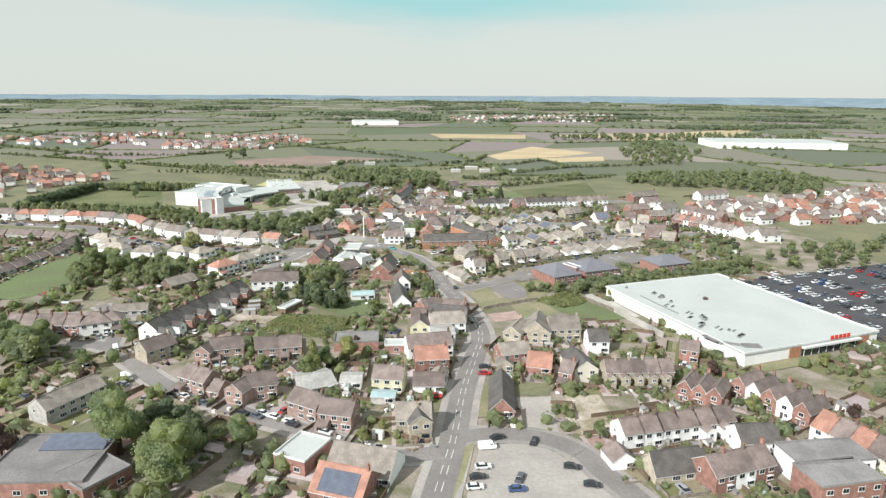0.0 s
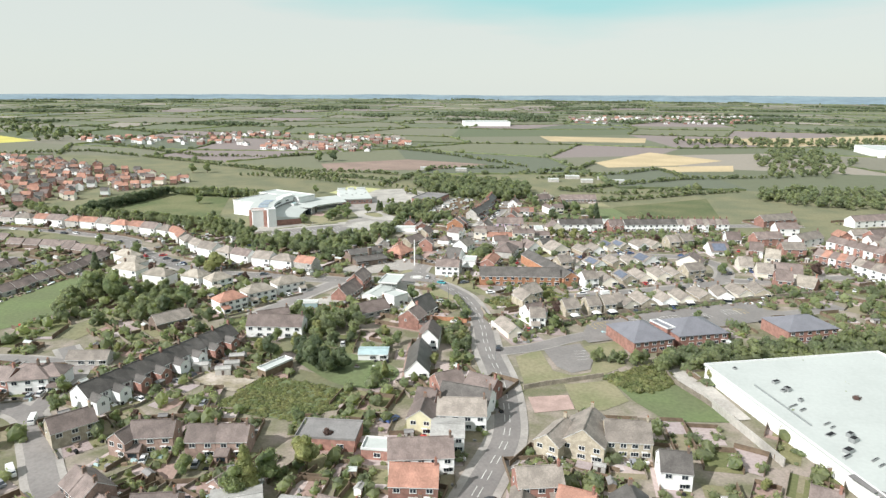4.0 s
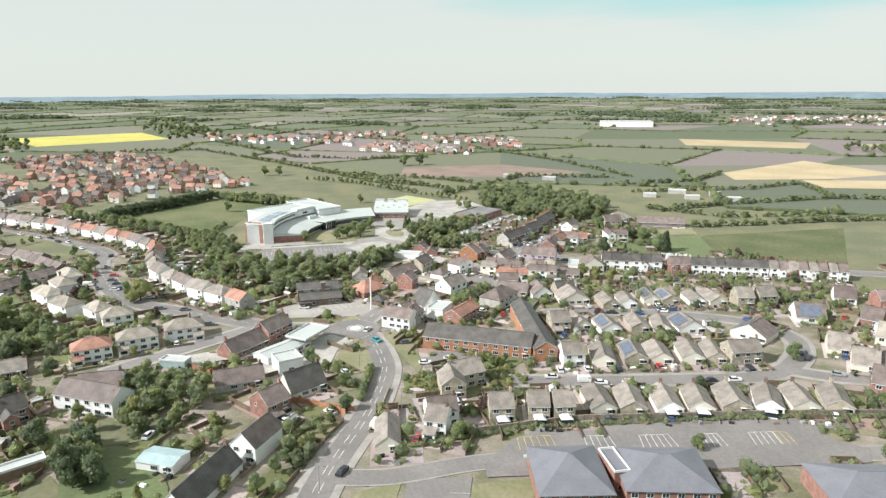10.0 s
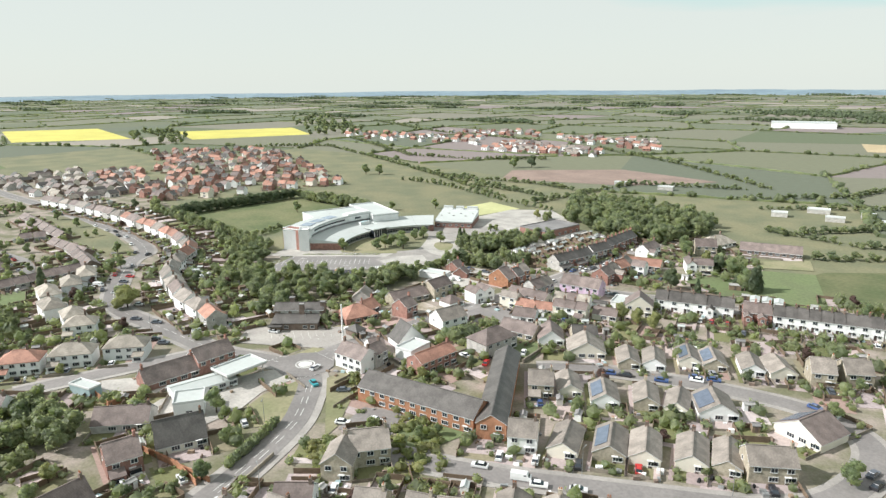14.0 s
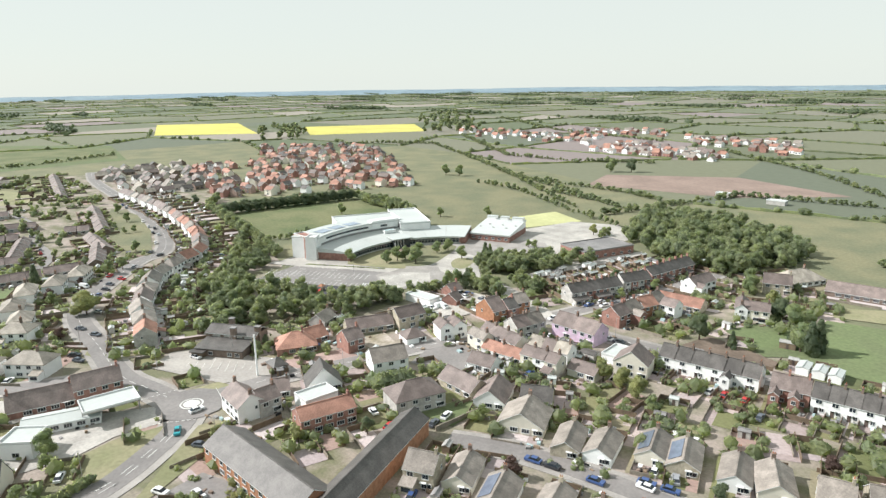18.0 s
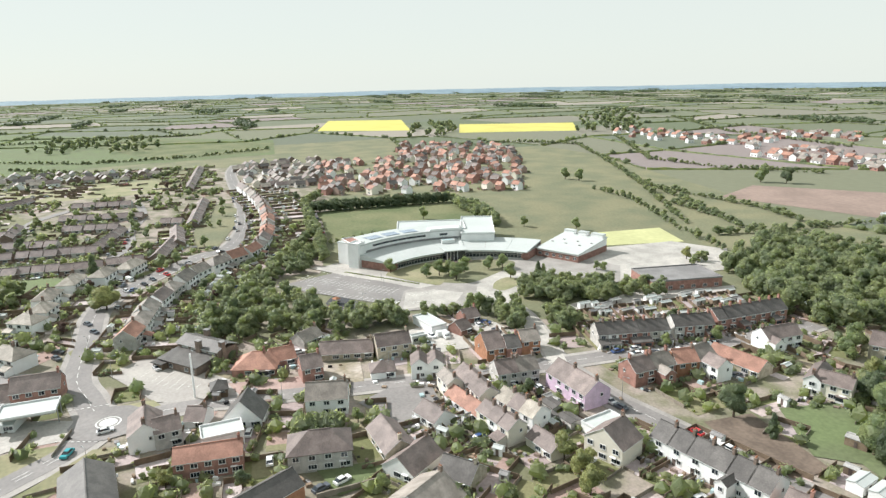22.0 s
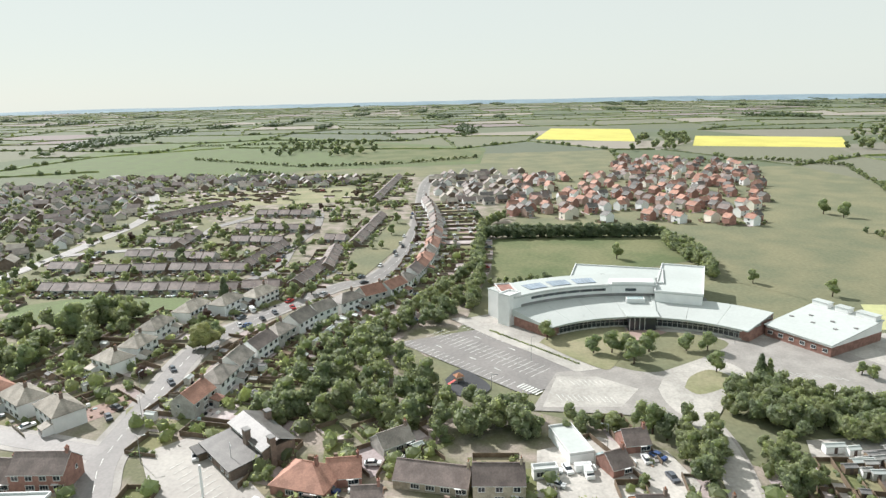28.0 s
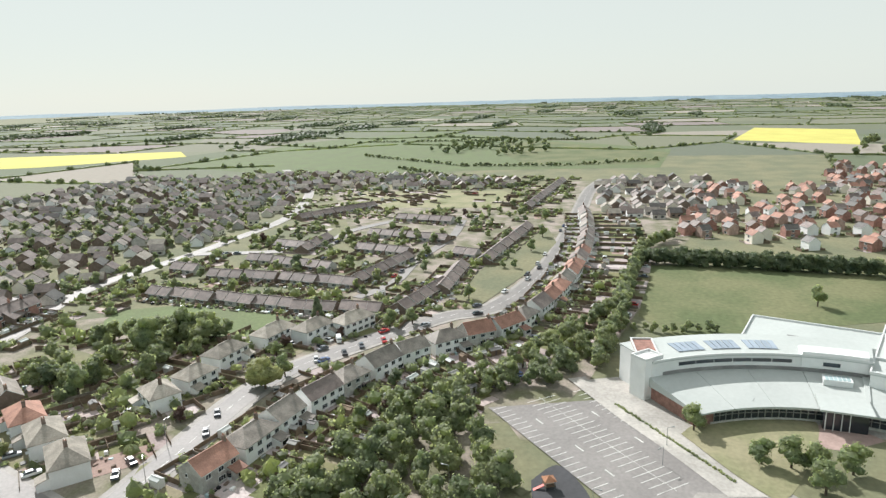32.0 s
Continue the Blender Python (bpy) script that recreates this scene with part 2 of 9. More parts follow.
M = {
    # walls
    "white": mat("white_render", (0.800, 0.792, 0.780), 0.85, 0.3, 0.06, 0.07, 3.0, 0.01),
    "cream": mat("cream_render", (0.690, 0.640, 0.550), 0.85, 0.3, 0.08, 0.1, 3.0, 0.01),
    "buff": mat("buff_stone", (0.450, 0.395, 0.310), 0.9, 0.8, 0.3, 0.15, 5.0, 0.02),
    "brick": mat("red_brick", (0.350, 0.192, 0.156), 0.9, 0.7, 0.3, 0.18, 6.0, 0.02),
    "orange": mat("orange_brick", (0.420, 0.210, 0.125), 0.9, 0.7, 0.25, 0.12, 6.0, 0.02),
    "pinkbrick": mat("pale_pink_brick", (0.390, 0.275, 0.234), 0.9, 0.7, 0.28, 0.12, 6.0, 0.02),
    "brown": mat("brown_brick", (0.220, 0.165, 0.135), 0.9, 0.7, 0.28, 0.14, 6.0, 0.02),
    "pebble": mat("grey_pebbledash", (0.500, 0.475, 0.445), 0.95, 0.7, 0.25, 0.12, 8.0, 0.02),
    "lilac": mat("lilac_render", (0.620, 0.465, 0.590), 0.85, 0.5, 0.16, 0.0, 3.0, 0.01),
    "yellow": mat("pale_yellow_render", (0.620, 0.580, 0.400), 0.85, 0.5, 0.12, 0.0, 3.0, 0.01),
    # roofs
    "tile": mat("brown_concrete_tile", (0.223, 0.178, 0.162), 0.62, 0.35, 0.3, 0.22, 2.5, 0.03, bands=1.4),
    "grey": mat("grey_weathered_tile", (0.300, 0.263, 0.230), 0.62, 0.35, 0.3, 0.2, 2.5, 0.03, bands=1.4),
    "pale": mat("pale_lichened_tile", (0.383, 0.341, 0.288), 0.7, 0.35, 0.3, 0.18, 2.5, 0.03, bands=1.4),
    "slate": mat("dark_slate", (0.124, 0.114, 0.106), 0.5, 0.35, 0.3, 0.2, 2.5, 0.02, bands=1.7),
    "red": mat("red_clay_tile", (0.400, 0.215, 0.160), 0.7, 0.35, 0.28, 0.2, 2.5, 0.03, bands=1.4),
    "metal": mat("blue_grey_sheet_metal", (0.235, 0.235, 0.262), 0.5, 0.2, 0.12, 0.05, 1.5, 0.0, 0.3),
    "membrane": mat("white_roof_membrane", (0.475, 0.500, 0.480), 0.6, 0.06, 0.08, 0.03, 0.8),
    "flat": mat("grey_felt", (0.250, 0.240, 0.235), 0.9, 0.15, 0.25, 0.15, 2.0),
    "corrugated": mat("corrugated_cement_sheet", (0.420, 0.410, 0.390), 0.85, 0.2, 0.25, 0.1, 1.5, 0.0, bands=2.0),
    # details
    "frame": mat("white_plastic", (0.660, 0.660, 0.650), 0.4, 1.0, 0.05, 0.05),
    "glass": mat("window_glass", (0.025, 0.032, 0.04), 0.08, 1.0, 0.1, 0.3, spec=0.7),
    "door": mat("painted_door", (0.12, 0.09, 0.08), 0.5, 1.0, 0.2, 0.5),
    "pot": mat("terracotta", (0.36, 0.15, 0.08), 0.85, 1.0, 0.25, 0.2),
    "solar": mat("solar_glass", (0.13, 0.15, 0.20), 0.22, 0.6, 0.2, 0.2, bands=1.0, spec=0.8),
    # copy of the solar glass, with the sky's reflection lightened into its colour
    "palesolar": mat("solar_glass_sky_tint", (0.33, 0.37, 0.44), 0.25, 0.6, 0.1, 0.1, bands=1.0, spec=0.7),
    "dark": mat("dark_rubber", (0.02, 0.02, 0.022), 0.8),
    "steel": mat("galvanised_steel", (0.42, 0.43, 0.43), 0.45, 1.0, 0.15, 0.05, metal=0.7),
    "timber": mat("weathered_timber", (0.23, 0.17, 0.12), 0.9, 0.5, 0.3, 0.3, 4.0, 0.01),
    "stonewall": mat("garden_stone", (0.30, 0.26, 0.21), 0.95, 0.5, 0.3, 0.2, 3.0, 0.03),
    "teal": mat("turquoise_sheet", (0.36, 0.47, 0.48), 0.6, 0.5, 0.15, 0.1),
    "redpaint": mat("red_paint", (0.60, 0.06, 0.04), 0.5, 0.5, 0.1, 0.05),
    "bluepaint": mat("blue_paint", (0.08, 0.20, 0.50), 0.5, 0.5, 0.1, 0.05),
    "line": mat("road_paint", (0.70, 0.70, 0.66), 0.7, 0.4, 0.25, 0.0, 3.0),
    "yline": mat("yellow_road_paint", (0.66, 0.52, 0.16), 0.7, 0.4, 0.25, 0.0, 3.0),
    # ground
    "asphalt": mat("asphalt", (0.195, 0.18, 0.172), 0.65, 0.08, 0.22, 0.06, 1.2, 0.02, spec=0.4, tint=(0.235, 0.217, 0.206)),
    "oldasphalt": mat("bleached_asphalt", (0.32, 0.295, 0.272), 0.65, 0.06, 0.2, 0.05, 1.0, 0.02, tint=(0.385, 0.358, 0.325)),
    "freshasphalt": mat("dark_asphalt", (0.075, 0.075, 0.080), 0.9, 0.08, 0.2, 0.05, 1.2, 0.02),
    "paving": mat("pavement_slabs", (0.345, 0.322, 0.298), 0.75, 0.12, 0.2, 0.08, 1.5, 0.02),
    "concrete": mat("pale_concrete", (0.47, 0.443, 0.405), 0.75, 0.1, 0.25, 0.1, 1.2, 0.02),
    "pinkpave": mat("pink_block_paving", (0.420, 0.305, 0.270), 0.9, 0.2, 0.2, 0.1, 2.0, 0.02),
    "grass": mat("mown_grass", (0.138, 0.146, 0.088), 0.95, 0.035, 0.25, 0.1, 0.6, 0.05, tint=(0.190, 0.181, 0.107)),
    "lush": mat("lush_grass", (0.127, 0.150, 0.076), 0.95, 0.05, 0.25, 0.1, 0.8, 0.05, tint=(0.136, 0.173, 0.078)),
    "meadow": mat("rough_meadow", (0.095, 0.117, 0.052), 0.95, 0.03, 0.3, 0.1, 0.5, 0.05, tint=(0.151, 0.154, 0.078)),
    "dry": mat("dry_grass", (0.270, 0.247, 0.155), 0.95, 0.06, 0.25, 0.1, 0.8, 0.05, tint=(0.199, 0.203, 0.110)),
    "rape": mat("rape_in_flower", (0.54, 0.49, 0.13), 0.95, 0.02, 0.15, 0.05, 0.3, 0.05),
    "barley": mat("pale_cereal", (0.500, 0.400, 0.250), 0.95, 0.02, 0.15, 0.1, 0.3, 0.05),
    "soil": mat("bare_soil", (0.300, 0.222, 0.185), 0.95, 0.03, 0.2, 0.1, 0.3, 0.05),
    "dusty": mat("dusty_rubble_ground", (0.460, 0.404, 0.350), 0.95, 0.15, 0.35, 0.1, 1.0, 0.05, tint=(0.250, 0.217, 0.148)),
    "tilled": mat("tilled_brown_soil", (0.180, 0.138, 0.108), 0.95, 0.15, 0.3, 0.1, 1.0, 0.05),
    "weeds": mat("weedy_green_leaves", (0.150, 0.172, 0.078), 0.7, 0.2, 0.3, 0.3, 1.4, island=True, tint=(0.205, 0.205, 0.100), leafy=0.45),
    "pitch": mat("yellow_green_turf", (0.470, 0.470, 0.240), 0.95, 0.03, 0.15, 0.0, 0.3),
    # plants
    "leaf": mat("broad_leaves", (0.152, 0.186, 0.109), 0.55, 0.25, 0.25, 0.22, 1.4, island=True, tint=(0.212, 0.237, 0.125), leafy=0.5),
    "darkleaf": mat("dark_leaves", (0.089, 0.116, 0.072), 0.55, 0.25, 0.25, 0.22, 1.4, island=True, tint=(0.129, 0.153, 0.090), leafy=0.45),
    "yleaf": mat("yellow_green_leaves", (0.171, 0.186, 0.083), 0.6, 0.25, 0.3, 0.28, 1.4, island=True, tint=(0.243, 0.245, 0.107), leafy=0.35),
    "copper": mat("copper_leaves", (0.110, 0.070, 0.060), 0.75, 0.4, 0.3, 0.3, 1.4, island=True, leafy=0.3),
    "hedge": mat("hedge_leaves", (0.152, 0.179, 0.113), 0.55, 0.12, 0.25, 0.24, 1.2, island=True, tint=(0.207, 0.226, 0.129), leafy=0.5),
    "bark": mat("bark", (0.10, 0.075, 0.055), 0.95, 0.8, 0.3, 0.1),
    # horizon ridge: the blue of the air's haze is mixed into this base colour
    "farhill": mat("distant_ridge_haze_tint", (0.165, 0.225, 0.265), 0.95, 0.004, 0.25, 0.05, 0.02, tint=(0.20, 0.265, 0.30)),
}
M["plot"] = mat("garden_plot", (1, 1, 1), 0.95, 0.25, 0.25, 0.0, 1.2, 0.03)
PLOT_COLOURS = [(0.151, 0.157, 0.073), (0.383, 0.318, 0.307), (0.187, 0.180, 0.093), (0.322, 0.261, 0.249), (0.130, 0.142, 0.063), (0.483, 0.423, 0.411), (0.201, 0.190, 0.109), (0.312, 0.223, 0.192), (0.161, 0.166, 0.078), (0.432, 0.356, 0.332), (0.236, 0.209, 0.140), (0.352, 0.299, 0.296)]
pn, pl = M["plot"].node_tree.nodes, M["plot"].node_tree.links
pr = pn.new("ShaderNodeValToRGB")
pr.color_ramp.interpolation = "CONSTANT"
while len(pr.color_ramp.elements) < len(PLOT_COLOURS):
    pr.color_ramp.elements.new(0.5)
for i, c in enumerate(PLOT_COLOURS):
    pr.color_ramp.elements[i].position, pr.color_ramp.elements[i].color = i / len(PLOT_COLOURS), (*c, 1)
pl.new(next(x for x in pn if x.type == "NEW_GEOMETRY").outputs["Random Per Island"], pr.inputs[0])
pl.new(pr.outputs[0], next(x for x in pn if x.type == "VECT_MATH").inputs[0])
M["gardens"] = mat("town_ground", (0.148, 0.148, 0.088), 0.95, 0.09, 0.3, 0.0, 1.3, 0.04, tint=(0.307, 0.260, 0.225))
M["fields"] = mat("field_patchwork", (1, 1, 1), 0.95, 0.01, 0.12, 0.0, 0.15, 0.05)
fn, fl = M["fields"].node_tree.nodes, M["fields"].node_tree.links
fr = fn.new("ShaderNodeValToRGB")
fr.color_ramp.interpolation = "CONSTANT"
FIELD_COLOURS = [(0.131, 0.142, 0.091), (0.158, 0.163, 0.107), (0.113, 0.132, 0.079), (0.189, 0.180, 0.140), (0.135, 0.149, 0.097), (0.271, 0.243, 0.204), (0.122, 0.136, 0.097), (0.167, 0.167, 0.118), (0.144, 0.156, 0.102), (0.221, 0.186, 0.176)]
while len(fr.color_ramp.elements) < len(FIELD_COLOURS):
    fr.color_ramp.elements.new(0.5)
for i, c in enumerate(FIELD_COLOURS):
    fr.color_ramp.elements[i].position, fr.color_ramp.elements[i].color = i / len(FIELD_COLOURS), (*c, 1)
fl.new(next(x for x in fn if x.type == "NEW_GEOMETRY").outputs["Random Per Island"], fr.inputs[0])
fl.new(fr.outputs[0], next(x for x in fn if x.type == "VECT_MATH").inputs[0])
CAR_PAINTS = [mat("car_paint", c, 0.3, 1.0, 0.05, 0.05, spec=0.6) for c in ((0.62, 0.62, 0.62), (0.78, 0.78, 0.77), (0.03, 0.03, 0.035), (0.10, 0.11, 0.13), (0.05, 0.09, 0.22), (0.45, 0.03, 0.03), (0.30, 0.31, 0.33))]
M["tealcar"] = mat("teal_car_paint", (0.03, 0.30, 0.34), 0.3, 1.0, 0.05, 0.0, spec=0.6)


# ---- kit ----
MESHES = {}


def mesh(key, build):
    """One mesh per key; build() gives vertices, faces, materials and a material index per face (or None)."""
    if key not in MESHES:
        v, f, mats, idx = build()
        me = bpy.data.meshes.new(str(key[0]))
        me.from_pydata(v, [], f)
        for m in mats:
            me.materials.append(m)
        if idx:
            me.polygons.foreach_set("material_index", idx)
        me.update()
        MESHES[key] = me
    return MESHES[key]


def part(name, me, parent, x=0.0, y=0.0, z=0.0, turn=0.0, label=""):
    ob = new(name, me)
    ob.parent = parent
    ob.matrix_basis = pose(x, y, z, 0, 0, turn)
    return tagged(ob, label) if label else ob


def thing(name, x, y, turn, label, category, group="", z=0.0):
    ob = new(name)
    ob.matrix_basis = pose(x, y, z, 0, 0, turn)
    return tagged(ob, label, category, group)


class Shape:
    """Collects boxes and prisms into one list of vertices and faces."""

    def __init__(self, *mats):
        self.v, self.f, self.mats, self.i = [], [], mats, []

    def add(self, v, f, m=0):
        k = len(self.v)
        self.v += v
        self.f += [tuple(k + a for a in q) for q in f]
        self.i += [m] * len(f)
        return self

    def box(self, x0, y0, z0, x1, y1, z1, m=0, taper=0.0):
        t = taper
        v = [(x0, y0, z0), (x1, y0, z0), (x1, y1, z0), (x0, y1, z0), (x0 + t, y0 + t, z1), (x1 - t, y0 + t, z1), (x1 - t, y1 - t, z1), (x0 + t, y1 - t, z1)]
        return self.add(v, [(3, 2, 1, 0), (4, 5, 6, 7), (0, 1, 5, 4), (1, 2, 6, 5), (2, 3, 7, 6), (3, 0, 4, 7)], m)

    def prism(self, section, x0, x1, m=0):
        """A closed section of (y, z) points, anticlockwise seen from +x, drawn out along x."""
        n = len(section)
        v = [(x0, y, z) for y, z in section] + [(x1, y, z) for y, z in section]
        f = [tuple(range(n))[::-1], tuple(range(n, 2 * n))] + [(i, (i + 1) % n, n + (i + 1) % n, n + i) for i in range(n)]
        return self.add(v, f, m)

    def tube(self, x, y, z0, z1, r0, r1, n=8, m=0):
        ring = [(math.cos(2 * math.pi * i / n), math.sin(2 * math.pi * i / n)) for i in range(n)]
        v = [(x + r0 * a, y + r0 * b, z0) for a, b in ring] + [(x + r1 * a, y + r1 * b, z1) for a, b in ring]
        return self.add(v, [tuple(range(n))[::-1], tuple(range(n, 2 * n))] + [(i, (i + 1) % n, n + (i + 1) % n, n + i) for i in range(n)], m)

    def done(self):
        return self.v, self.f, self.mats, self.i


def gable_wall(L, W, E, H, wall):
    return Shape(M[wall]).prism([(-W / 2, 0), (W / 2, 0), (W / 2, E), (0, E + H), (-W / 2, E)], -L / 2, L / 2).done()


def gable_roof(L, W, E, H, roof, over=0.3, end=0.15):
    k = H / (W / 2)
    d, y = 0.16, W / 2 + over
    top = [(y, E - over * k + 0.05 + d), (0, E + H + 0.05 + d), (-y, E - over * k + 0.05 + d)]
    low = [(-y, E - over * k + 0.05), (0, E + H + 0.05), (y, E - over * k + 0.05)]
    s = Shape(M[roof], M["frame"]).prism(top + low, -L / 2 - end, L / 2 + end)
    for i in (0, 1, 4, 7):
        s.i[i] = 1
    s.box(-L / 2 - end, -0.14, E + H + 0.1 + d * 0.6, L / 2 + end, 0.14, E + H + 0.17 + d)
    return s.done()


def hip_roof(L, W, E, H, roof, over=0.35):
    x, y, r, d = L / 2 + over, W / 2 + over, max(0.2, (L - W) / 2), 0.16
    e = E - 0.05
    v = [(-x, -y, e), (x, -y, e), (x, y, e), (-x, y, e), (-x, -y, e + d), (x, -y, e + d), (x, y, e + d), (-x, y, e + d), (-r, 0, E + H), (r, 0, E + H)]
    f = [(3, 2, 1, 0), (0, 1, 5, 4), (1, 2, 6, 5), (2, 3, 7, 6), (3, 0, 4, 7), (4, 5, 9, 8), (5, 6, 9), (6, 7, 8, 9), (7, 4, 8)]
    s = Shape(M[roof]).add(v, f)
    s.box(-r, -0.13, E + H - 0.06, r, 0.13, E + H + 0.07)
    return s.done()


def window_shape(w, h):
    s = Shape(M["frame"], M["glass"])
    s.box(-w / 2 - 0.03, -0.10, 0, w / 2 + 0.03, 0.0, h, 0)
    n = 3 if w > 1.9 else 2 if w > 0.9 else 1
    p = (w - 0.1 * (n + 1)) / n
    for i in range(n):
        a = -w / 2 + 0.1 + i * (p + 0.1)
        s.box(a, -0.115, 0.1, a + p, -0.02, h - 0.1, 1)
    s.box(-w / 2 - 0.06, -0.17, -0.07, w / 2 + 0.06, 0.0, 0.0, 0)
    return s.done()


def door_shape(w, h):
    s = Shape(M["frame"], M["door"])
    s.box(-w / 2 - 0.08, -0.06, 0, w / 2 + 0.08, 0, h + 0.08, 0)
    s.box(-w / 2, -0.09, 0.02, w / 2, -0.01, h, 1)
    s.box(-w / 2 - 0.35, -0.7, h + 0.15, w / 2 + 0.35, 0, h + 0.25, 0)
    return s.done()


def chimney_shape(h, wall):
    s = Shape(M[wall], M["pot"])
    s.box(-0.45, -0.3, 0, 0.45, 0.3, h)
    s.box(-0.52, -0.37, h, 0.52, 0.37, h + 0.14)
    for a in (-0.22, 0.22):
        s.tube(a, 0, h + 0.14, h + 0.55, 0.13, 0.10, 6, 1)
    return s.done()


def solar_shape(w, h, slope):
    s = Shape(M["solar"], M["frame"])
    c, k = math.cos(slope), math.sin(slope)
    v = [(-w / 2, 0, 0), (w / 2, 0, 0), (w / 2, h * c, h * k), (-w / 2, h * c, h * k)]
    top = [(a, b - k * 0.09, z + c * 0.09) for a, b, z in v]
    s.add(v + top, [(3, 2, 1, 0), (4, 5, 6, 7), (0, 1, 5, 4), (1, 2, 6, 5), (2, 3, 7, 6), (3, 0, 4, 7)])
    return s.done()


def rnd(a, b):
    return random.uniform(a, b)


WALL_WORDS = {"white": "white rendered", "cream": "cream rendered", "buff": "buff stone", "brick": "red brick", "orange": "orange brick", "pinkbrick": "pale pink brick", "brown": "brown brick", "pebble": "grey pebbledashed", "lilac": "lilac painted", "yellow": "pale yellow"}
ROOF_WORDS = {"teal": "turquoise sheet", "tile": "brown tiled", "grey": "grey tiled", "pale": "pale lichened tile", "slate": "dark slate", "red": "red tiled", "metal": "blue-grey metal", "flat": "flat felt", "corrugated": "corrugated", "membrane": "white flat"}
KIND_WORDS = {1: "bungalow", 2: "two-storey house", 3: "three-storey house"}


def house_at(x, y, turn, L, W, wall="white", roof="tile", st=2, ridge="a", hip=False, ch=1, pitch=36, far=False, name="house", group="", solar=False, wing=0.0, wing_share=1.0, conserv=False, porch=False, note="", doors=1, front=6.0, back=11.0, yards=True):
    """A house with its front towards local -y. ridge a: along the front; p: across it. wing: depth of a rear outrigger at the front."""
    L, W = max(3.0, round(L * 2) / 2), max(3.0, round(W * 2) / 2)
    E = {1: 2.4, 2: 4.7, 3: 7.0}[st]
    a, b, rt = (L, W, 0) if ridge == "a" else (W, L, 90)
    H = b / 2 * math.tan(radians(pitch))
    if name == "house" and st == 1:
        name = "bungalow"
    label = "%s %s with a %s %s roof%s" % (WALL_WORDS[wall], KIND_WORDS[st] if name == "house" else name.replace("_", " "), ROOF_WORDS[roof], "hipped" if hip else "gabled", note)
    top = thing(name, x, y, turn, label, {1: "bungalow"}.get(st, "house") if name == "house" else name.replace("_", " "), group)
    if hip:
        part("wall", mesh(("wall", "box", a, b, E, wall), lambda: Shape(M[wall]).box(-a / 2, -b / 2, 0, a / 2, b / 2, E).done()), top, turn=rt)
        part("roof", mesh(("roof", "hip", a, b, E, H, roof), lambda: hip_roof(a, b, E, H, roof)), top, turn=rt)
    else:
        part("wall", mesh(("wall", "gable", a, b, E, H, wall), lambda: gable_wall(a, b, E, H, wall)), top, turn=rt)
        part("roof", mesh(("roof", "gable", a, b, E, H, roof), lambda: gable_roof(a, b, E, H, roof)), top, turn=rt)
    BUILT.append((x, y, turn, L, W))
    if yards:
        yard(x, y, turn, L, W, front, back, not far)
    c, s_ = math.cos(radians(rt)), math.sin(radians(rt))
    for i in range(ch):
        u = (a / 2 - 0.7) * (1 if i == 0 else -1) * (0.4 if hip else 1)
        part("chimney", mesh(("chimney", wall if wall in ("brick", "buff") else "brown"), lambda: chimney_shape(2.2, wall if wall in ("brick", "buff") else "brown")), top, u * c, u * s_, E + H - 0.9, rt + 90)
    n = max(1, round(L / (6.5 if far else 3.4)))
    for side, yy, tt in ((-1, -W / 2, 0), (1, W / 2, 180)):
        if side == 1 and (far or st == 1):
            continue
        for k in range(st):
            for i in range(n if side < 0 else 1):
                u = (-L / 2 + (i + 0.5) * L / n)
                if k == 0 and i < doors and not far:
                    part("door", mesh(("door", 0.9), lambda: door_shape(0.9, 2.05)), top, u * side - 0.55, yy, 0.05, tt)
                    if L / n > 3.0:
                        part("window", mesh(("window", 1.1), lambda: window_shape(1.1, 1.15)), top, u * side + 0.85, yy, 0.95, tt)
                    continue
                w = 2.1 if k == 0 else 1.6
                part("window", mesh(("window", w), lambda: window_shape(w, 1.25)), top, u, yy, 0.8 + 2.35 * k, tt)
    if not far and st > 1 and not hip and ridge == "a":
        for side in (-1, 1):
            part("window", mesh(("window", 0.8), lambda: window_shape(0.8, 1.0)), top, side * L / 2, W * 0.15, 3.2, 90 * side)
    if solar:
        sl = radians(pitch)
        if ridge == "a":
            part("solar_panel", mesh(("solar", a, b), lambda: solar_shape(a * 0.7, (b / 2) / math.cos(sl) * 0.75, sl)), top, 0, -b / 2 + 0.3, E + 0.48)
        else:
            part("solar_panel", mesh(("solar", a, b), lambda: solar_shape(a * 0.7, (b / 2) / math.cos(sl) * 0.75, sl)), top, -b / 2 + 0.3, 0, E + 0.48, -90)
    if wing and random.random() < wing_share:
        wl, we = min(4.0, L * 0.55), E - 0.6
        wh = wl / 2 * 0.7
        part("outrigger_wall", mesh(("wing", wl, wing, we, wh, wall), lambda: gable_wall(wing, wl, we, wh, wall)), top, -L / 2 + wl / 2, -W / 2 - wing / 2, 0, 90)
        part("outrigger_roof", mesh(("wingroof", wl, wing, we, wh, roof), lambda: gable_roof(wing + 0.6, wl, we, wh, roof, 0.2, 0.1)), top, -L / 2 + wl / 2, -W / 2 - wing / 2 + 0.3, 0, 90)
        part("window", mesh(("window", 1.1), lambda: window_shape(1.1, 1.15)), top, -L / 2 + wl / 2, -W / 2 - wing, 2.6)
